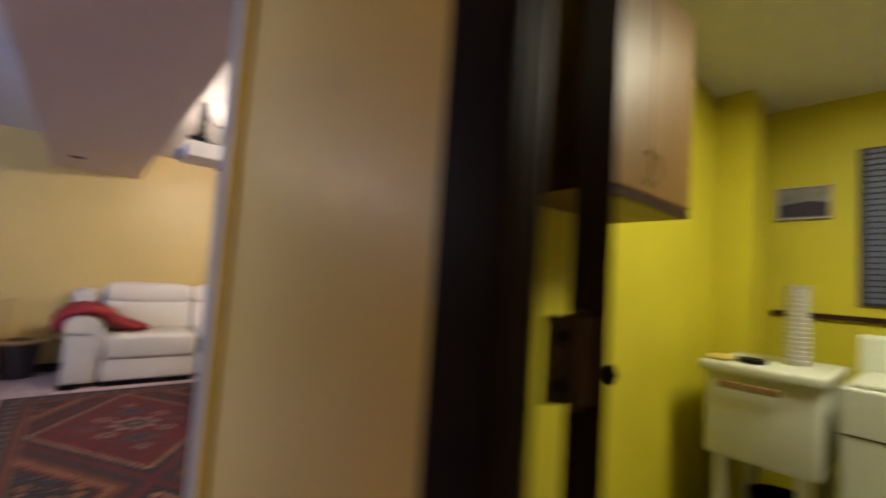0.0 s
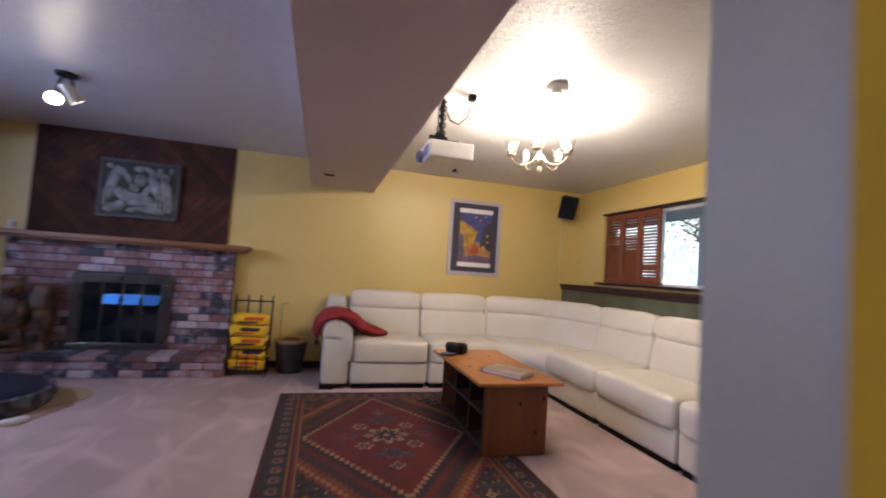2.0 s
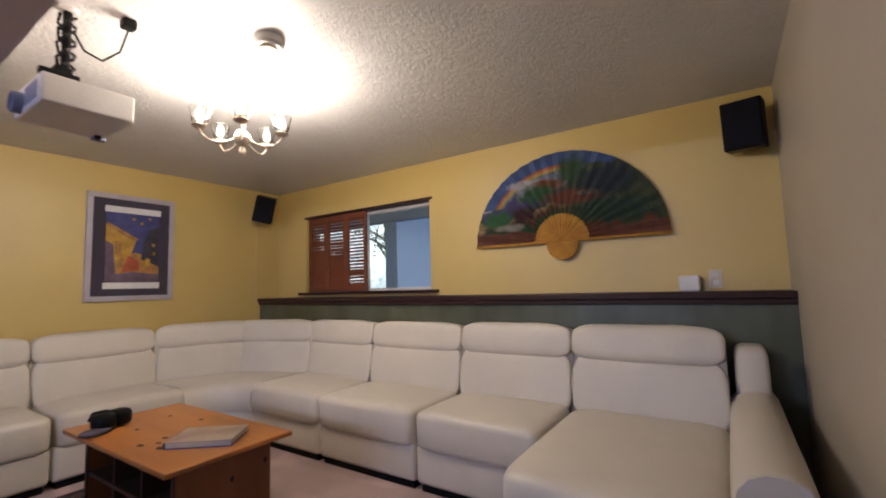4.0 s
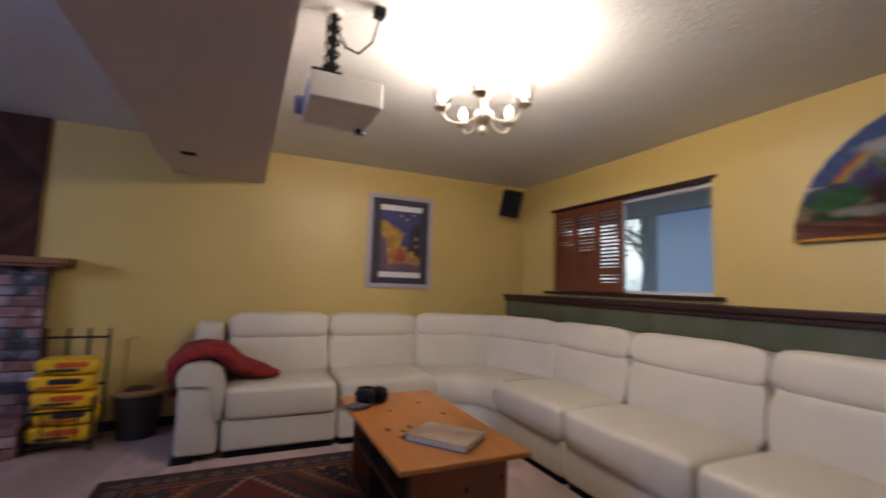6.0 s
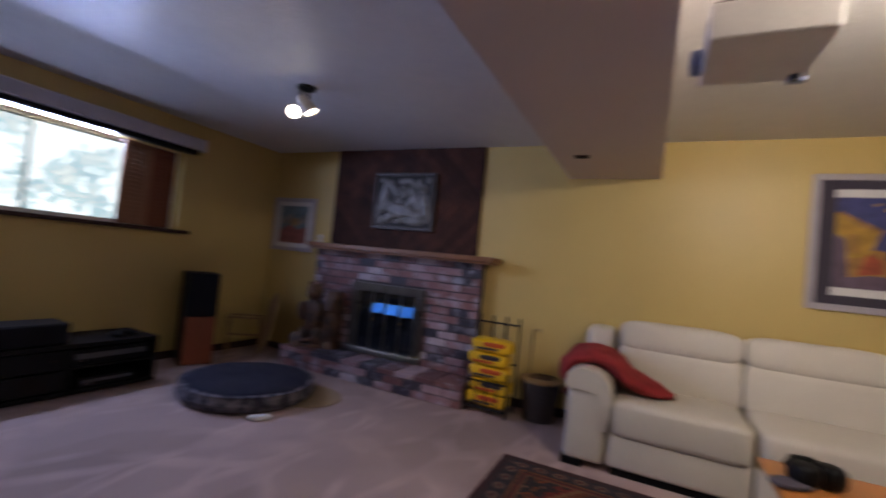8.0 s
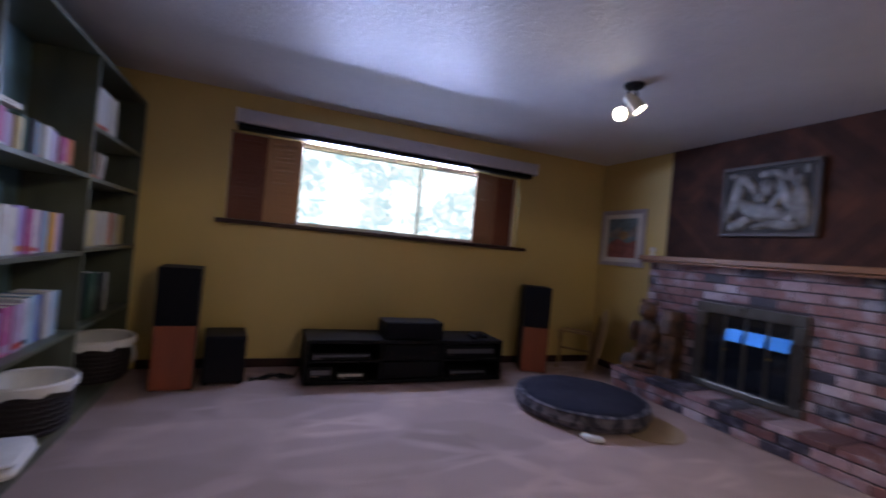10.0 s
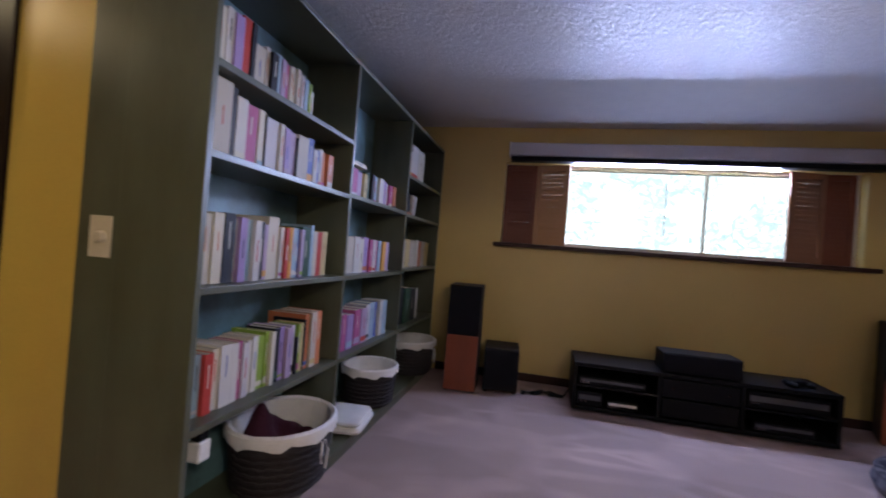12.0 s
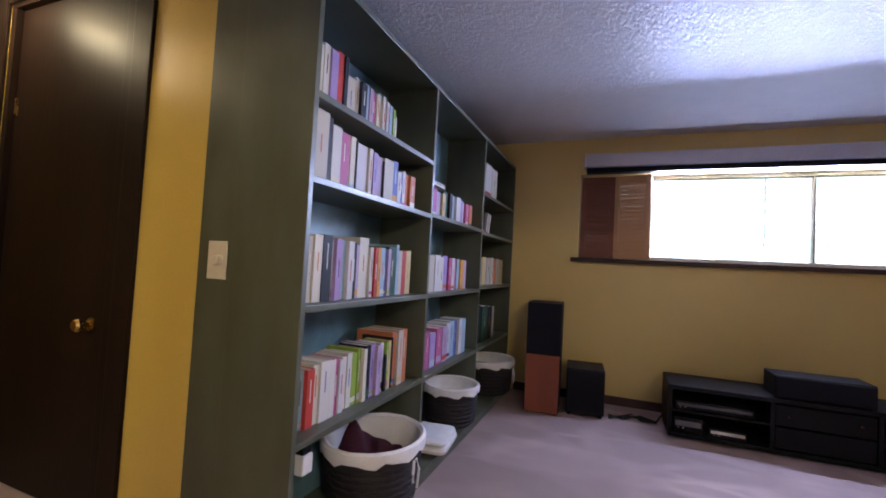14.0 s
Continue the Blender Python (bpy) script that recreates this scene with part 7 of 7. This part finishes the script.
structure("trim_laundry_rail", boxm(XE - 0.035, XE - 0.012, -0.88, 2.08, 1.105, 1.135, 0.003), DARKTRIM, "thin dark shelf rail", "rail")
lamp_l = thing("laundry_ceiling_lamp", "flat white ceiling lamp in the laundry", "ceiling lamp", at(4.1, 1.2, H))
part("fixture", boxm(-0.28, 0.28, -0.28, 0.28, -0.03, 0.0, 0.01), WHITEP, lamp_l)
hl = thing("hall_ceiling_lamp", "small round glass ceiling lamp in the hall", "ceiling lamp", at(1.6, 0.80, H))
part("base", lathe(bmesh.new(), [(0.0, 0.0), (0.09, 0.0), (0.085, -0.02), (0.0, -0.02)], seg=24), BRASS, hl)
cab = thing("wall_cabinet", "honey wooden wall cabinet with two doors", "cabinet", at(3.19, 1.96, 1.452))
CABW = mat("honey_birch", (0.22, 0.115, 0.020), 0.45, col2=(0.13, 0.065, 0.012), scale=5, stretch=(1, 1, 0.15))
part("carcass", boxm(0, 0.62, 0.02, 0.295, 0.0, 0.72, 0.003), CABW, cab)
for k in (0, 1):
    dr = part("cabinet_door", boxm(0.004 + 0.309 * k, 0.307 + 0.309 * k, 0.0, 0.02, 0.03, 0.716, 0.004), CABW, cab)
    part("handle", tube(bmesh.new(), [(0.275 + 0.06 * k, 0.0, 0.06), (0.275 + 0.06 * k, -0.02, 0.08), (0.275 + 0.06 * k, -0.02, 0.14), (0.275 + 0.06 * k, 0.0, 0.16)], 0.004, 6), CHROME, dr)
part("bottom_rail", boxm(0.0, 0.62, 0.005, 0.02, 0.0, 0.028, 0.002), DARKTRIM, cab)
# utility sink on legs
snk = thing("utility_sink", "cream enamel laundry tub on splayed legs", "laundry sink", at(4.40, 1.70))
bm = bmesh.new()
block(bm, 0.0, 0.55, 0.0, 0.40, 0.50, 0.90, 0.02, 3)
part("tub", bm, ENAMEL, snk, smooth=True)
part("rim", boxm(-0.02, 0.57, -0.015, 0.42, 0.86, 0.905, 0.012, 3), ENAMEL, snk, smooth=True)
part("front_ledge", boxm(-0.028, -0.018, 0.12, 0.34, 0.80, 0.83, 0.004), CARDB, snk)
for x in (0.04, 0.47):
    for y in (0.03, 0.32):
        part("leg", boxm(x, x + 0.05, y, y + 0.05, 0.006, 0.50, 0.006), ENAMEL, snk)
stack = thing("cup_stack", "tall stack of white ribbed cups by the sink", "cups", at(4.72, 1.83, 0.905))
for k in range(17):
    part("cup", lathe(bmesh.new(), [(0.038, 0.0), (0.046, 0.018), (0.052, 0.022), (0.038, 0.023)], (0.002 * math.sin(k), 0, 0.021 * k), 16), WHITEP, stack)
soap = thing("soap_dish", "dark soap dish on the sink rim", "dish", at(4.52, 1.95, 0.905))
part("dish", lathe(bmesh.new(), [(0.0, 0.0), (0.05, 0.0), (0.06, 0.02), (0.05, 0.02), (0.04, 0.008), (0.0, 0.008)], seg=20), BLACK, soap)
rag = solid("folded_rag", puff(bmesh.new(), (0, 0, 0.012), (0.06, 0.05, 0.012), 0.6, 0.5, 18, 6, 0.006), mat("yellow_cloth", (0.60, 0.48, 0.10), 0.9), "folded yellow cloth on the sink", "cloth", at(4.47, 2.06, 0.905), smooth=True)
wash = thing("washing_machine", "white top-loading washing machine beside the sink", "washer", at(4.46, 0.985))
part("body", boxm(0, 0.66, 0, 0.67, 0.006, 0.88, 0.012, 3), ENAMEL, wash)
part("lid", boxm(0.02, 0.50, 0.03, 0.64, 0.88, 0.90, 0.008), ENAMEL, wash)
part("console", boxm(0.53, 0.66, 0.0, 0.67, 0.88, 1.06, 0.015), ENAMEL, wash)
part("panel_seam", boxm(-0.002, 0.0, 0.0, 0.67, 0.70, 0.706), BLACK, wash)
tr2 = thing("trash_can", "black bin under the laundry tub", "bin", at(4.66, 1.86, 0.006))
part("bucket", lathe(bmesh.new(), [(0.0, 0.0), (0.10, 0.0), (0.13, 0.32), (0.12, 0.32), (0.09, 0.01), (0.0, 0.01)], seg=24), BLACK, tr2, smooth=True)
picture("laundry_print", "small grey landscape print on the laundry wall", pose(XE - 0.012, 1.936, 1.772, 0, 0, -90), 0.25, 0.195, FRAMEW, PAPER, [([(-0.115, -0.088), (0.115, -0.088), (0.115, 0.088), (-0.115, 0.088)], sea[2]), ([(-0.115, -0.08), (0.115, -0.08), (0.115, -0.005), (0.03, 0.012), (-0.115, -0.01)], cafe[4])], f=0.010)
win3 = thing("laundry_blind", "closed dark blind over the laundry window", "blind", at(XE - 0.03, 1.09, 1.20))
part("frame", boxm(0.0, 0.018, -0.02, 0.61, -0.01, 0.85, 0.004), MATDARK, win3)
for k in range(27):
    part("slat", boxm(-0.012, 0.0, 0.0, 0.58, 0.01 + 0.031 * k, 0.032 + 0.031 * k), mat("blind_slat", (0.13, 0.15, 0.24), 0.3) if k == 0 else bpy.data.materials["blind_slat"], win3)

# ---- brickwork, laid last ----
brick_rows(chim, BX0, BX1, BY, BY + 0.02, 0.195, 14, 0.0757, 0.198, (DX0 + 0.01, DX1 - 0.01, DZ0, DZ1 - 0.02), 5)
brick_rows(hearth, BX0 - 0.04, BX1 + 0.04, 6.74, 6.76, 0.004, 2, 0.074, 0.198, None, 6)
rng = random.Random(12)
x = BX0 - 0.04
while x < BX1 + 0.02:
    brick(hearth, x, min(x + 0.19, BX1 + 0.04), 6.735, BY - 0.003, 0.152, 0.197, rng)
    x += 0.2
for r in range(2):
    brick(hearth, BX1 + 0.025, BX1 + 0.043, 6.77, 6.92, 0.004 + 0.074 * r, 0.068 + 0.074 * r, rng)
    brick(hearth, BX1 + 0.025, BX1 + 0.043, 6.93, 7.08, 0.004 + 0.074 * r, 0.068 + 0.074 * r, rng)
